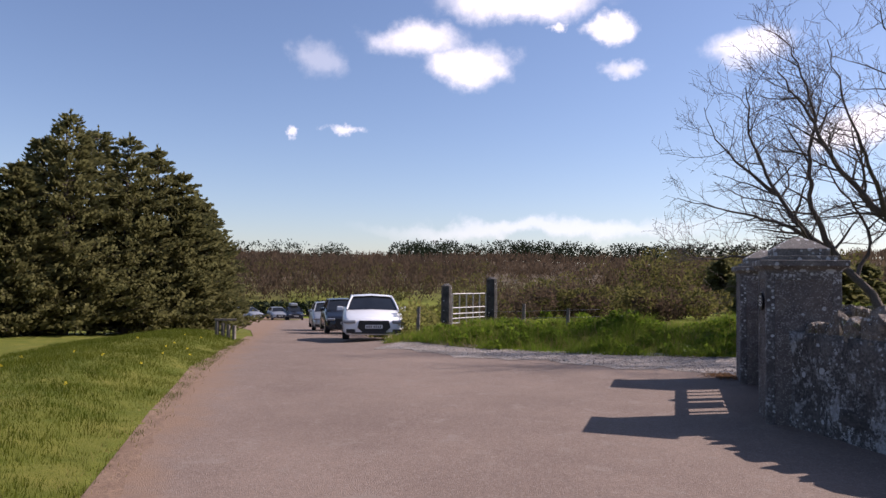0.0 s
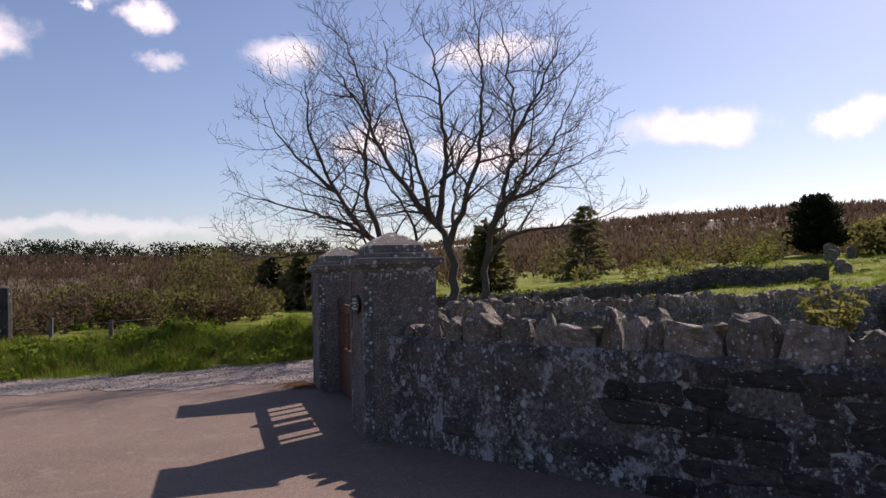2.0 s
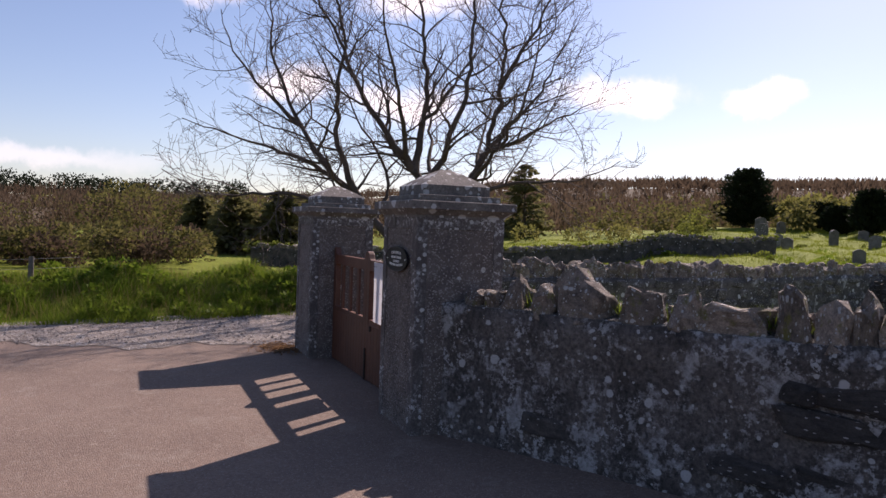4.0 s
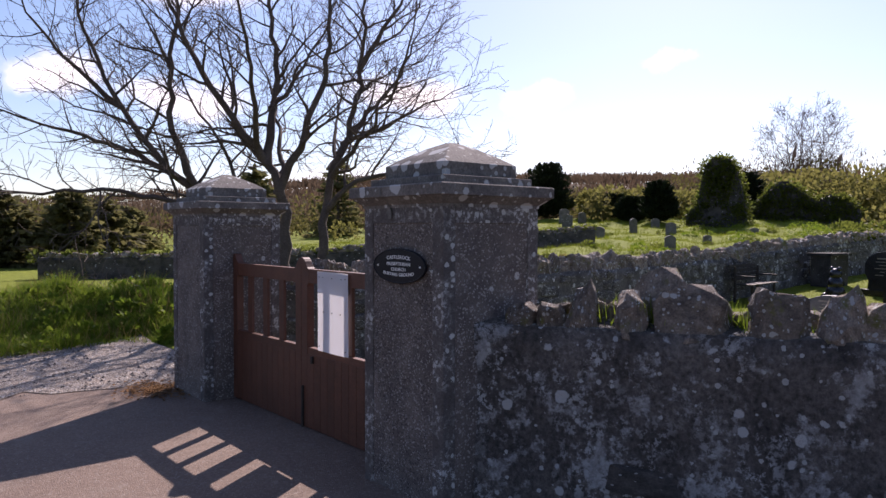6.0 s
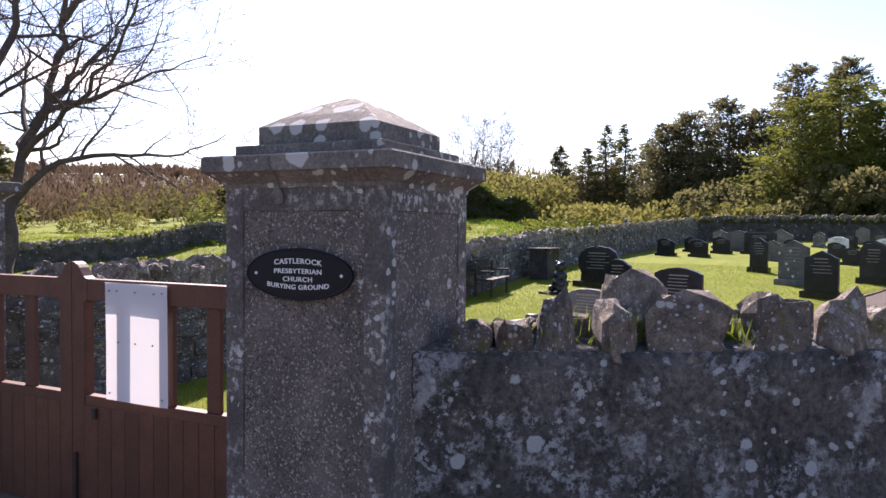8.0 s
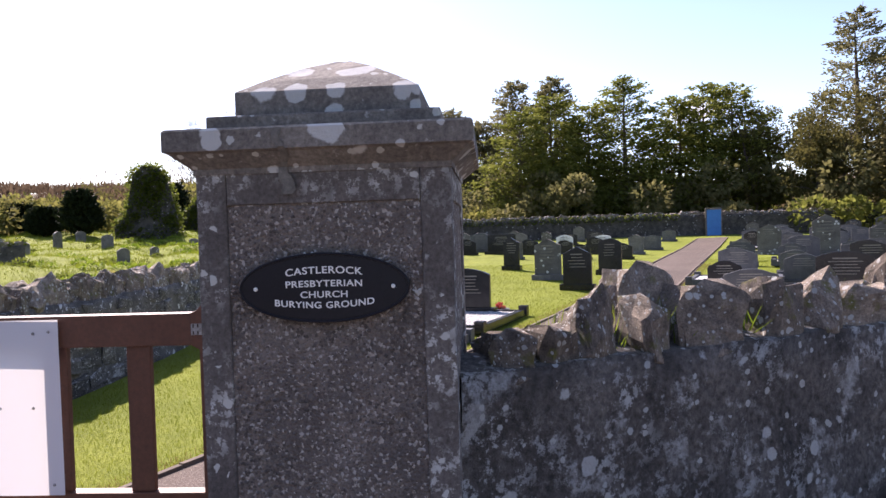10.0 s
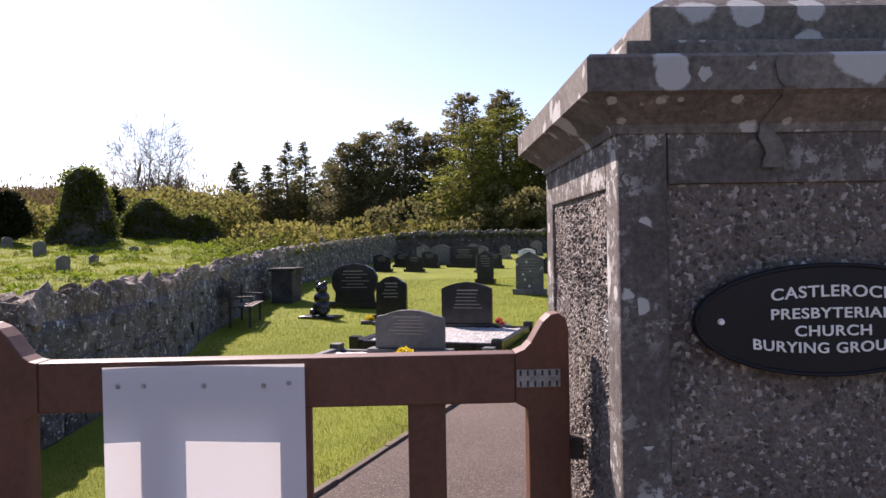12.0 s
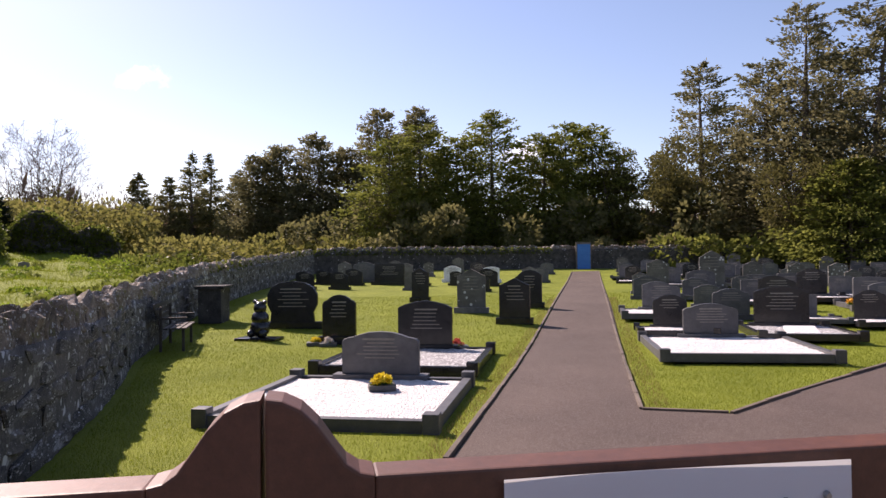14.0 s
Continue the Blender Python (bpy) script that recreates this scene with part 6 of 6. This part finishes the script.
# ---- parked cars ----
def car(x, y, rz, paint, label, L=4.3, W=1.78, H=1.43, hatch=0.0, box_on=False):
    """A parked car facing local -x, lofted from cross sections, with its own lamps, glass and wheels."""
    c = thing("car", label, "car", (x, y, zl(x, y)), rz, "parked cars")
    st_ = [  # run, half width, underside, waist
        (0.00, 0.70, 0.22, 0.58), (0.015, 0.80, 0.19, 0.67), (0.08, 0.87, 0.18, 0.74), (0.16, 0.89, 0.19, 0.82), (0.27, 0.89, 0.19, 0.93), (0.36, 0.89, 0.19, 0.96),
        (0.60, 0.89, 0.19, 0.99), (0.80, 0.89, 0.21, 1.0), (0.92, 0.86, 0.24, 0.99), (0.98, 0.78, 0.30, 0.94), (1.0, 0.66, 0.40, 0.80)]
    bm = bmesh.new()
    rings = []
    for f, hw, lo, hi in st_:
        hw *= W / 1.78
        hi *= H / 1.43
        pr = [(-hw * 0.9, lo), (-hw, lo + 0.10), (-hw, (lo + hi) / 2), (-hw * 0.97, hi - 0.07), (-hw * 0.86, hi), (0, hi + 0.025), (hw * 0.86, hi), (hw * 0.97, hi - 0.07), (hw, (lo + hi) / 2), (hw, lo + 0.10), (hw * 0.9, lo)]
        rings.append([bm.verts.new((f * L, yy, zz)) for yy, zz in pr])
    for a, b in zip(rings[:-1], rings[1:]):
        for i in range(len(a) - 1):
            bm.faces.new((a[i], a[i + 1], b[i + 1], b[i]))
        bm.faces.new((a[-1], a[0], b[0], b[-1]))
    bm.faces.new(rings[0][::-1])
    bm.faces.new(rings[-1])
    bmesh.ops.recalc_face_normals(bm, faces=bm.faces)
    body = part("body", bm, paint, c, smooth=True)

    def cabin(name, mat_, grow, z0, z1, f0, f1, f2, f3):
        bm = bmesh.new()
        lo = [(f0 * L, 0.80), (f3 * L, 0.78)]
        vs = []
        for f, hw, z in ((f0, 0.76, z0), (f1, 0.60, z1), (f2, 0.60, z1), (f3, 0.72, z0)):
            hw = hw * W / 1.78 + grow
            vs.append([bm.verts.new((f * L, s * hw, z * H / 1.43 + (0.035 if s == 0 else 0))) for s in (-1, 0, 1)])
        for a, b in zip(vs[:-1], vs[1:]):
            for i in range(2):
                bm.faces.new((a[i], a[i + 1], b[i + 1], b[i]))
        bm.faces.new([v[0] for v in vs])
        bm.faces.new([v[2] for v in vs][::-1])
        bm.faces.new([vs[0][2], vs[0][1], vs[0][0], vs[3][0], vs[3][1], vs[3][2]])
        bmesh.ops.recalc_face_normals(bm, faces=bm.faces)
        return part(name, bm, mat_, c)

    back = 0.96 + hatch
    cabin("glass", M_GLASS, 0.0, 0.94, 1.36, 0.285, 0.45, 0.78, back)
    bm = bmesh.new()
    rv = []
    for f, hw, z in ((0.435, 0.60, 1.365), (0.50, 0.60, 1.395), (0.64, 0.60, 1.40), (0.79, 0.58, 1.375)):
        hw *= W / 1.78
        rv.append([bm.verts.new((f * L, s * hw, z * H / 1.43 + dz)) for s, dz in ((-1.04, -0.03), (-0.9, 0.015), (0, 0.045), (0.9, 0.015), (1.04, -0.03))])
    for a, b in zip(rv[:-1], rv[1:]):
        for i in range(4):
            bm.faces.new((a[i], a[i + 1], b[i + 1], b[i]))
    part("roof", bm, paint, c, smooth=True)
    for s in (-1, 1):
        V, F = [], []
        k = W / 1.78
        hz = H / 1.43
        tube(V, F, [Vector((0.28 * L, s * 0.775 * k, 0.95 * hz)), Vector((0.365 * L, s * 0.70 * k, 1.18 * hz)), Vector((0.45 * L, s * 0.615 * k, 1.37 * hz)), Vector((0.78 * L, s * 0.61 * k, 1.37 * hz)), Vector((back * L, s * 0.73 * k, 0.96 * hz))], [0.035] * 5, 5)
        raw("window_pillar", V, F, paint, c, smooth=True)
        V, F = [], []
        tube(V, F, [Vector((0.60 * L, s * 0.80 * k, 0.96 * hz)), Vector((0.60 * L, s * 0.635 * k, 1.37 * hz))], [0.03] * 2, 5)
        raw("door_pillar", V, F, M_TRIM, c)
        bm = bmesh.new()
        box(bm, 0.335 * L, s * (0.97 * k), 0.98 * hz, 0.12, 0.20, 0.13, 0.03)
        part("wing_mirror", bm, paint, c)
        boxed("headlamp", (0.06, s * 0.69 * k, 0.62 * hz), (0.20, 0.36, 0.10), M_LAMP, c, 0.04, m=None)
        boxed("fog_intake", (0.03, s * 0.66 * k, 0.31), (0.10, 0.27, 0.12), M_TRIM, c, 0.02)
        for f in (0.19, 0.81):
            bm = bmesh.new()
            m = pose(f * L, s * (0.79 * k), 0.31, 90, 0, 0)
            bmesh.ops.create_cone(bm, cap_ends=True, segments=24, radius1=0.31, radius2=0.31, depth=0.21, matrix=m)
            wheel = part("wheel", bm, M_RUBBER, c)
            bm = bmesh.new()
            bmesh.ops.create_cone(bm, cap_ends=True, segments=20, radius1=0.20, radius2=0.17, depth=0.225, matrix=m)
            part("rim", bm, M_ALLOY, wheel)
    bm = bmesh.new()
    extrude(bm, [(-0.34, 0.27), (-0.50, 0.42), (-0.45, 0.66 * hz), (0.45, 0.66 * hz), (0.50, 0.42), (0.34, 0.27)], "x", -0.015, 0.06, 0.01)
    part("grille", bm, M_TRIM, c)
    boxed("number_plate", (-0.022, 0, 0.47 * hz), (0.012, 0.52, 0.11), M_PLATE, c, 0.003)
    bm = bmesh.new()
    for i in range(7):
        box(bm, -0.0295, -0.19 + i * 0.062 + (0.03 if i > 3 else 0), 0.47 * hz, 0.003, 0.035, 0.065)
    part("plate_marks", bm, M_TRIM, c)
    boxed("lower_bumper", (0.03, 0, 0.255), (0.12, 1.3 * k, 0.05), M_TRIM, c, 0.01)
    if box_on:
        boxed("roof_box", (0.62 * L, 0, H + 0.22), (1.7, 0.8, 0.32), M_PAINTS, c, 0.08)
        boxed("roof_bar", (0.62 * L, 0, H + 0.03), (0.5, 1.1, 0.06), M_TRIM, c, 0.01)
    return c


def car_at(az, d, rz, *args, **kw):
    x, y = polar(az, d, 0.42, -3.76)
    return car(x, y, rz, *args, **kw)


car_at(113.35, 21.9, -244, M_PAINTW, "white hatchback parked at the roadside", W=1.88, H=1.36)
car_at(115.5, 31.5, -238, M_PAINTD, "dark blue small hatchback parked behind a white car", L=3.9, H=1.5, W=1.74)
car_at(116.8, 39.0, -238, M_PAINTS, "dark silver hatchback parked in the row", L=4.1, H=1.5)
car_at(119.4, 84.0, -232, M_PAINTD, "dark estate car with a roof box", H=1.5, box_on=True)
car_at(120.6, 84.5, -228, M_PAINTS, "silver car parked beside a dark estate")
car_at(122.2, 86.0, -200, M_PAINTS, "silver car parked before the dark hedge")


# ---- fences, posts and gate of the field ----
def stone_post(x, y, h, r, label):
    p = thing("gatepost", label, "gatepost", (x, y, zl(x, y)), 15, "field gateposts")
    V, F = [], []
    tube(V, F, [Vector((0, 0, -0.2)), Vector((0.01, 0, h * 0.5)), Vector((0, 0.01, h)), Vector((0, 0, h + 0.05))], [r, r * 0.97, r * 0.92, r * 0.5], 10)
    F.append(tuple(range(len(V) - 10, len(V))))
    raw("shaft", V, F, M_STONE, p, smooth=False)
    return p


stone_post(-6.05, 16.6, 1.35, 0.17, "rough round stone gatepost in the grass")
stone_post(-5.25, 18.9, 1.55, 0.19, "rough round stone gatepost beside the bank")
fg = thing("field_gate", "galvanised tubular field gate between stone posts", "gate", (-5.95, 16.85, zl(-5.9, 17.0)), math.degrees(math.atan2(2.0, 0.62)))
for z in (0.2, 0.34, 0.48, 0.66, 1.08):
    V, F = [], []
    tube(V, F, [Vector((0, 0, z)), Vector((1.95, 0, z))], [0.022, 0.022], 6)
    raw("bar", V, F, M_METAL, fg, smooth=True)
for x in (0.02, 0.40, 0.78, 1.16, 1.54, 1.93):
    V, F = [], []
    tube(V, F, [Vector((x, 0, 0.2)), Vector((x, 0, 1.1))], [0.02, 0.02], 6)
    raw("upright", V, F, M_METAL, fg, smooth=True)
fence = thing("fence", "weathered timber post fence along the field", "fence", (0, 0, 0))
for x, y, h in ((-3.85, 17.2, 0.72), (-2.45, 16.5, 0.55), (-6.9, 16.5, 0.9), (-7.7, 18.6, 0.9)):
    V, F = [], []
    z = zl(x, y)
    tube(V, F, [Vector((x, y, z - 0.2)), Vector((x + 0.01, y, z + h * 0.6)), Vector((x + 0.02, y + 0.01, z + h))], [0.055, 0.052, 0.045], 7)
    F.append(tuple(range(len(V) - 7, len(V))))
    raw("post", V, F, M_TIMBER, fence)
for h in (0.3, 0.5):
    V, F = [], []
    pts = [Vector((x, y, zl(x, y) + h)) for x, y in ((-5.25, 18.9), (-3.85, 17.2), (-2.45, 16.5), (-1.6, 16.9))]
    tube(V, F, pts, [0.004] * 4, 3)
    raw("wire", V, F, M_METAL, fence)
rail = thing("knee_rail", "short weathered timber barrier on the verge", "barrier", (0, 0, 0))
for i in range(4):
    x, y = polar(125.3 - 0.42 * i, 24.0, 0.42, -3.76)
    boxed("post", (x, y, zl(x, y) + 0.2), (0.09, 0.09, 0.50), M_TIMBER, rail, 0.01)
x0, y0 = polar(125.5, 24.0, 0.42, -3.76)
x1, y1 = polar(123.9, 24.0, 0.42, -3.76)
boxed("top_rail", (0, 0, 0), (math.hypot(x1 - x0, y1 - y0), 0.10, 0.07), M_TIMBER, rail, 0.01, m=pose((x0 + x1) / 2, (y0 + y1) / 2, zl(x0, y0) + 0.475, 0, 0, math.degrees(math.atan2(y1 - y0, x1 - x0))))
px, py = polar(124.2, 62, 0.42, -3.76)
pt = thing("picnic_table", "grey timber picnic table beside the trees", "table", (px, py, zl(px, py)), 30)
boxed("tabletop", (0, 0, 0.75), (1.8, 0.75, 0.05), M_TIMBER, pt, 0.01)
for s in (-1, 1):
    boxed("seat", (0, s * 0.7, 0.45), (1.8, 0.26, 0.05), M_TIMBER, pt, 0.01)
    boxed("cross_bearer", (s * 0.6, 0, 0.40), (0.07, 1.5, 0.09), M_TIMBER, pt)
    boxed("leg", (s * 0.6, 0.3, 0.36), (0.07, 0.09, 0.74), M_TIMBER, pt)
    boxed("leg", (s * 0.6, -0.3, 0.36), (0.07, 0.09, 0.74), M_TIMBER, pt)
bush_mass("hedge", [(*polar(az, 97 + (az % 1) * 3, 0.42, -3.76), 0.8, 1.5) for az in np.arange(113.5, 127, 0.55)], 150, 0.5, M_YEW, "dark clipped hedge beyond the parked cars", "hedge", 41)
bush_mass("scrub", [(*polar(az, 70 + (az * 7 % 5), 0.42, -3.76), 0.7, 1.3) for az in np.arange(100, 113, 0.6)], 120, 0.35, M_GORSE, "pale scrub along the field edge", "scrub", 42)
bush_mass("scrub", [(-7.2 - 0.5 * i + 0.3 * (i % 3), 17.0 + 0.7 * i, 0.35 + 0.25 * (i % 2), 0.5 + 0.15 * (i % 3)) for i in range(14)], 300, 0.12, M_GORSE, "rough hedge bank behind the parked cars", "scrub", 43)
rushes = [(*polar(az, d, 0.42, -3.76), 0.12, 0.28) for az, d in ((103, 34), (101.5, 35), (99.8, 33), (97.6, 36), (104, 38), (96, 35), (98.8, 39))]
bush_mass("rushes", rushes, 90, 0.22, M_LONG, "dark rush tufts in the field", "rushes", 44)


# ---- grass ----
def blades(name, pts, height, width, mat_, label, seed, category="grass", lean=0.35, clump=0.0):
    """One mesh of thin blades rooted at pts (n, 2)."""
    rnd = np.random.default_rng(seed)
    n = len(pts)
    x, y = pts[:, 0], pts[:, 1]
    z = land(x, y)
    h = height * rnd.uniform(0.5, 1.3, n)
    if clump:
        k = np.sin(2.9 * x + 1.3 * np.sin(1.7 * y)) * np.sin(3.3 * y + 1.1 * np.sin(2.3 * x)) + 0.5 * np.sin(7.0 * x - 2 * y) * np.sin(6.1 * y + x)
        h = h * (1 + clump * np.clip(k, -0.9, 1.2))
    a = rnd.uniform(0, 2 * np.pi, n)
    ox, oy = np.cos(a) * width / 2, np.sin(a) * width / 2
    lx, ly = rnd.normal(0, lean, n) * h, rnd.normal(0, lean, n) * h
    V = np.stack([np.stack([x - ox, y - oy, z - 0.01], 1), np.stack([x + ox, y + oy, z - 0.01], 1), np.stack([x + lx, y + ly, z + h], 1)], 1)
    return tagged(quads(name, V, mat_, corners=3), label, category, kind="stuff")


def scatter(n, x0, x1, y0, y1, keep, seed):
    rnd = np.random.default_rng(seed)
    p = np.stack([rnd.uniform(x0, x1, n), rnd.uniform(y0, y1, n)], 1)
    return p[keep(p[:, 0], p[:, 1])]


def left_of_road(x, y):
    return (x + 5.6) * -0.87 + (y - 3.8) * -0.49


def on_lawn(x, y):
    left = np.interp(x, [1.95, 39.5], [8.92, -5.66]) + 0.10
    north = np.interp(x, [2.1, 7.4, 10.1, 14, 19, 24], [10.0, 10.25, 10.5, 11.1, 11.3, 11.2])
    right = np.interp(x, [8.48, 39.9], [4.52, -7.4]) - 0.10
    lim = np.interp(y, [-7.3, -0.58, 1.88, 3.65, 4.52], [15, 10.81, 9.28, 8.08, 8.48]) + 0.08
    spot = ((y > left) & (y < north)) | ((y < right) & (x > lim))
    for gx0, gy0, w, d, az in ((10.88, 7.24, 2.6, 2.8, -19), (13.9, 6.2, 2.55, 2.7, -19), (14.2, 0.42, 2.8, 3.05, -18)):
        c, s = math.cos(radians(az)), math.sin(radians(az))
        lx, ly = (x - gx0) * c + (y - gy0) * s, -(x - gx0) * s + (y - gy0) * c
        spot &= ~((lx > -d) & (lx < 0.08) & (np.abs(ly) < w / 2))
    return spot


blades("lawn_grass", scatter(260000, 2.5, 15, -5, 11.3, on_lawn, 1), 0.032, 0.007, M_BLADE, "short mown bright green lawn", 2)
blades("lawn_grass", scatter(60000, 15, 26, -8, 11.3, on_lawn, 3), 0.04, 0.014, M_BLADE, "short mown lawn between graves", 4)
blades("verge_grass", scatter(300000, -16, 0, -4, 17, lambda x, y: (left_of_road(x, y) > 0.05) & (left_of_road(x, y) < 4.5), 5), 0.055, 0.009, M_VERGE, "rough green verge grass beside the road", 6, clump=0.6)
blades("verge_grass", scatter(24000, -16, 0, -4, 17, lambda x, y: (left_of_road(x, y) > -0.12) & (left_of_road(x, y) < 0.35), 7), 0.06, 0.012, M_DRY, "dry straw-coloured grass at the road edge", 8)
BANK = lambda x, y: (y > np.interp(x, [-6, -4, -1, 2, 4, 8], [13.9, 13.2, 13.1, 13.9, 11.6, 11.2])) & (x > -7)
blades("bank_grass", scatter(110000, -7, 9, 12.8, 19.5, BANK, 9), 0.17, 0.014, M_LONG, "long lush grass on the bank", 10, lean=0.55, clump=0.75)
blades("bank_grass", scatter(9000, -7, 9, 13.4, 20, BANK, 11), 0.30, 0.012, M_DRY, "dry stalks among the bank grass", 12)
blades("hill_grass", scatter(80000, 14, 52, 12.5, 44, lambda x, y: y > 12.2, 13), 0.11, 0.030, M_BLADE, "rough grass over the old graveyard", 14, clump=0.8)
blades("path_edge_grass", scatter(200000, 2.5, 24, -3, 9, lambda x, y: (np.abs((y - np.interp(x, [1.95, 39.5], [8.92, -5.66])) - 0.16) < 0.13) | ((np.abs((y - np.interp(x, [8.48, 39.9], [4.52, -7.4])) + 0.2) < 0.18) & (x > 8.6)), 18), 0.035, 0.009, M_DRY, "dry yellowed grass along the path edges", 19)
weeds = scatter(210, -6, 8, 13.3, 17.5, BANK, 71)
bush_mass("weeds", [(x, y, 0.10, 0.10 + 0.14 * ((i * 37) % 11) / 10) for i, (x, y) in enumerate(weeds)], 70, 0.10, M_LONG, "leafy nettle and dock clumps on the bank", "weeds", 72)
stones_at = scatter(2600, -6.2, 2.3, 10.6, 13.9, lambda x, y: (y > np.interp(x, [-6.6, -4.6, -2.0, 0.4, 2.35], [12.9, 11.8, 11.3, 10.8, 10.2])) & (y < np.interp(x, [-6.6, -4.6, -2.0, 0.4, 2.6], [14.1, 13.45, 13.5, 13.85, 14.2])), 73)
rc = np.random.default_rng(74)
SV, SF = [], []
for x, y in stones_at:
    b, r = len(SV), rc.uniform(0.008, 0.028)
    z = zl(x, y) + 0.020
    SV += [(x + r * math.cos(a) * rc.uniform(0.7, 1.2), y + r * math.sin(a) * rc.uniform(0.7, 1.2), z) for a in (0, 1.26, 2.51, 3.77, 5.03)] + [(x, y, z + r * rc.uniform(0.5, 0.9))]
    SF += [(b + k, b + (k + 1) % 5, b + 5) for k in range(5)]
tagged(raw("gravel", SV, SF, M_PEBBLE), "loose pale stones strewn below the bank", "gravel", kind="stuff")
# earth and dead leaves washed against the foot of the far pillar
rq = np.random.default_rng(98)
litter = np.stack([1.25 + rq.normal(0, 0.16, 420), 10.25 + rq.normal(0, 0.22, 420)], 1)
litter_z = land(litter[:, 0], litter[:, 1]) + 0.026
la = rq.uniform(0, 6.28, 420)
lr = rq.uniform(0.012, 0.03, 420)
LQ = np.stack([np.stack([litter[:, 0] + lr * np.cos(la + k * 1.57), litter[:, 1] + lr * np.sin(la + k * 1.57), litter_z + 0.012 * (k % 2) + 0.002], 1) for k in range(4)], 1)
tagged(quads("leaf_litter", LQ, M_LITTER), "rust-brown dead leaves at the foot of the pillar", "leaves", kind="stuff")
# dandelions on the verge
dots = scatter(70, -12, -3, 0, 13, lambda x, y: (left_of_road(x, y) > 0.5) & (left_of_road(x, y) < 3.2), 15)
dz = land(dots[:, 0], dots[:, 1]) + 0.08
rd = np.random.default_rng(16)
dan = clump_cloud(np.stack([dots[:, 0], dots[:, 1], dz], 1), np.full(len(dots), 0.022), 14, 0.022, rd)
tagged(quads("dandelions", dan, M_YELLOW), "yellow dandelions in the verge grass", "flowers", kind="stuff")

# tufts and a sprouting plant on the front wall
tot_w, at_w = along([(1.74, 5.80), (2.53, 4.35), (5.7, -0.96), (11.2, -10.2)])
rw = np.random.default_rng(17)
tv = []
for s in (0.62, 0.78, 1.04, 1.07, 1.50, 1.52, 1.91, 2.14, 2.45, 2.60, 2.83, 3.05, 3.45, 3.67, 3.9, 4.04, 4.6, 5.0, 5.4, 5.7, 6.0, 6.6, 7.1):
    x, y, ux, uy = at_w(s)
    for k in range(60):
        d = rw.uniform(0.12, 0.40)
        bx, by, bz = x - uy * d + rw.normal(0, 0.06) * ux, y + ux * d + rw.normal(0, 0.06) * uy, 1.12 + rw.uniform(0, 0.08)
        h = rw.uniform(0.05, 0.17)
        a = rw.uniform(0, 6.28)
        tv.append([(bx - 0.004 * math.cos(a), by - 0.004 * math.sin(a), bz), (bx + 0.004 * math.cos(a), by + 0.004 * math.sin(a), bz), (bx + rw.normal(0, 0.05), by + rw.normal(0, 0.05), bz + h)])
tagged(quads("wall_tufts", np.array(tv), M_LONG, corners=3), "grass tufts sprouting between the coping stones", "grass", kind="stuff")
sprout = thing("plant", "yellow-green leafy plant rooted in the wall top", "plant", (4.15, 2.15, 1.18))
V, F, C, D = [], [], [], []
for k in range(16):
    a = k * 2.4
    tip = Vector((0.20 * math.cos(a), 0.20 * math.sin(a), 0.30 + 0.05 * (k % 4)))
    tube(V, F, [Vector((0, 0, 0)), tip * 0.5 + Vector((0, 0, 0.05)), tip], [0.006, 0.005, 0.003], 3)
    for j in range(14):
        C.append(list(tip * (0.45 + 0.55 * j / 13)))
        D.append([math.cos(a + j * 2.1), math.sin(a + j * 2.1), 0.5])
raw("stems", V, F, M_LONG, sprout)
quads("leaves", sprays(np.array(C), np.array(D), 0.11, 0.035, rw), M_GORSE, sprout, "pointed yellow-green leaves")
bush_mass("wall_plants", [(8.4, 10.75, 1.22, 0.16), (8.8, 10.75, 1.2, 0.14), (5.6, 10.5, 1.2, 0.12)], 160, 0.07, M_GORSE, "yellow-green plants rooted on the graveyard wall", "plants", 45)


# ---- edging stones of the path ----
def edging(parent, pts, lift=0.045):
    tot, at = along(pts)
    me = bpy.data.meshes.new("edging_stone")
    bm = bmesh.new()
    box(bm, 0, 0, 0, 0.90, 0.05, 0.14, 0.006)
    bm.to_mesh(me)
    bm.free()
    me.materials.append(M_KERB)
    r = random.Random(3)
    s = 0.46
    while s < tot - 0.4:
        x, y, ux, uy = at(s)
        ob = new("edging_stone", me)
        ob.parent = parent
        slope = math.degrees(math.atan2(zl(x + ux * 0.4, y + uy * 0.4) - zl(x - ux * 0.4, y - uy * 0.4), 0.8))
        ob.matrix_basis = pose(x, y, zl(x, y) + lift - 0.07 + r.uniform(-0.008, 0.008), 0, -slope, math.degrees(math.atan2(uy, ux)) + r.uniform(-0.8, 0.8))
        s += 0.912


edging(burial_path, [(2.6, 8.66), (39.5, -5.66)])
edging(burial_path, [(8.48, 4.52), (39.9, -7.4)])
edging(fore, [(8.48, 4.52), (8.08, 3.65), (9.28, 1.88), (10.81, -0.58), (15, -7.3)])
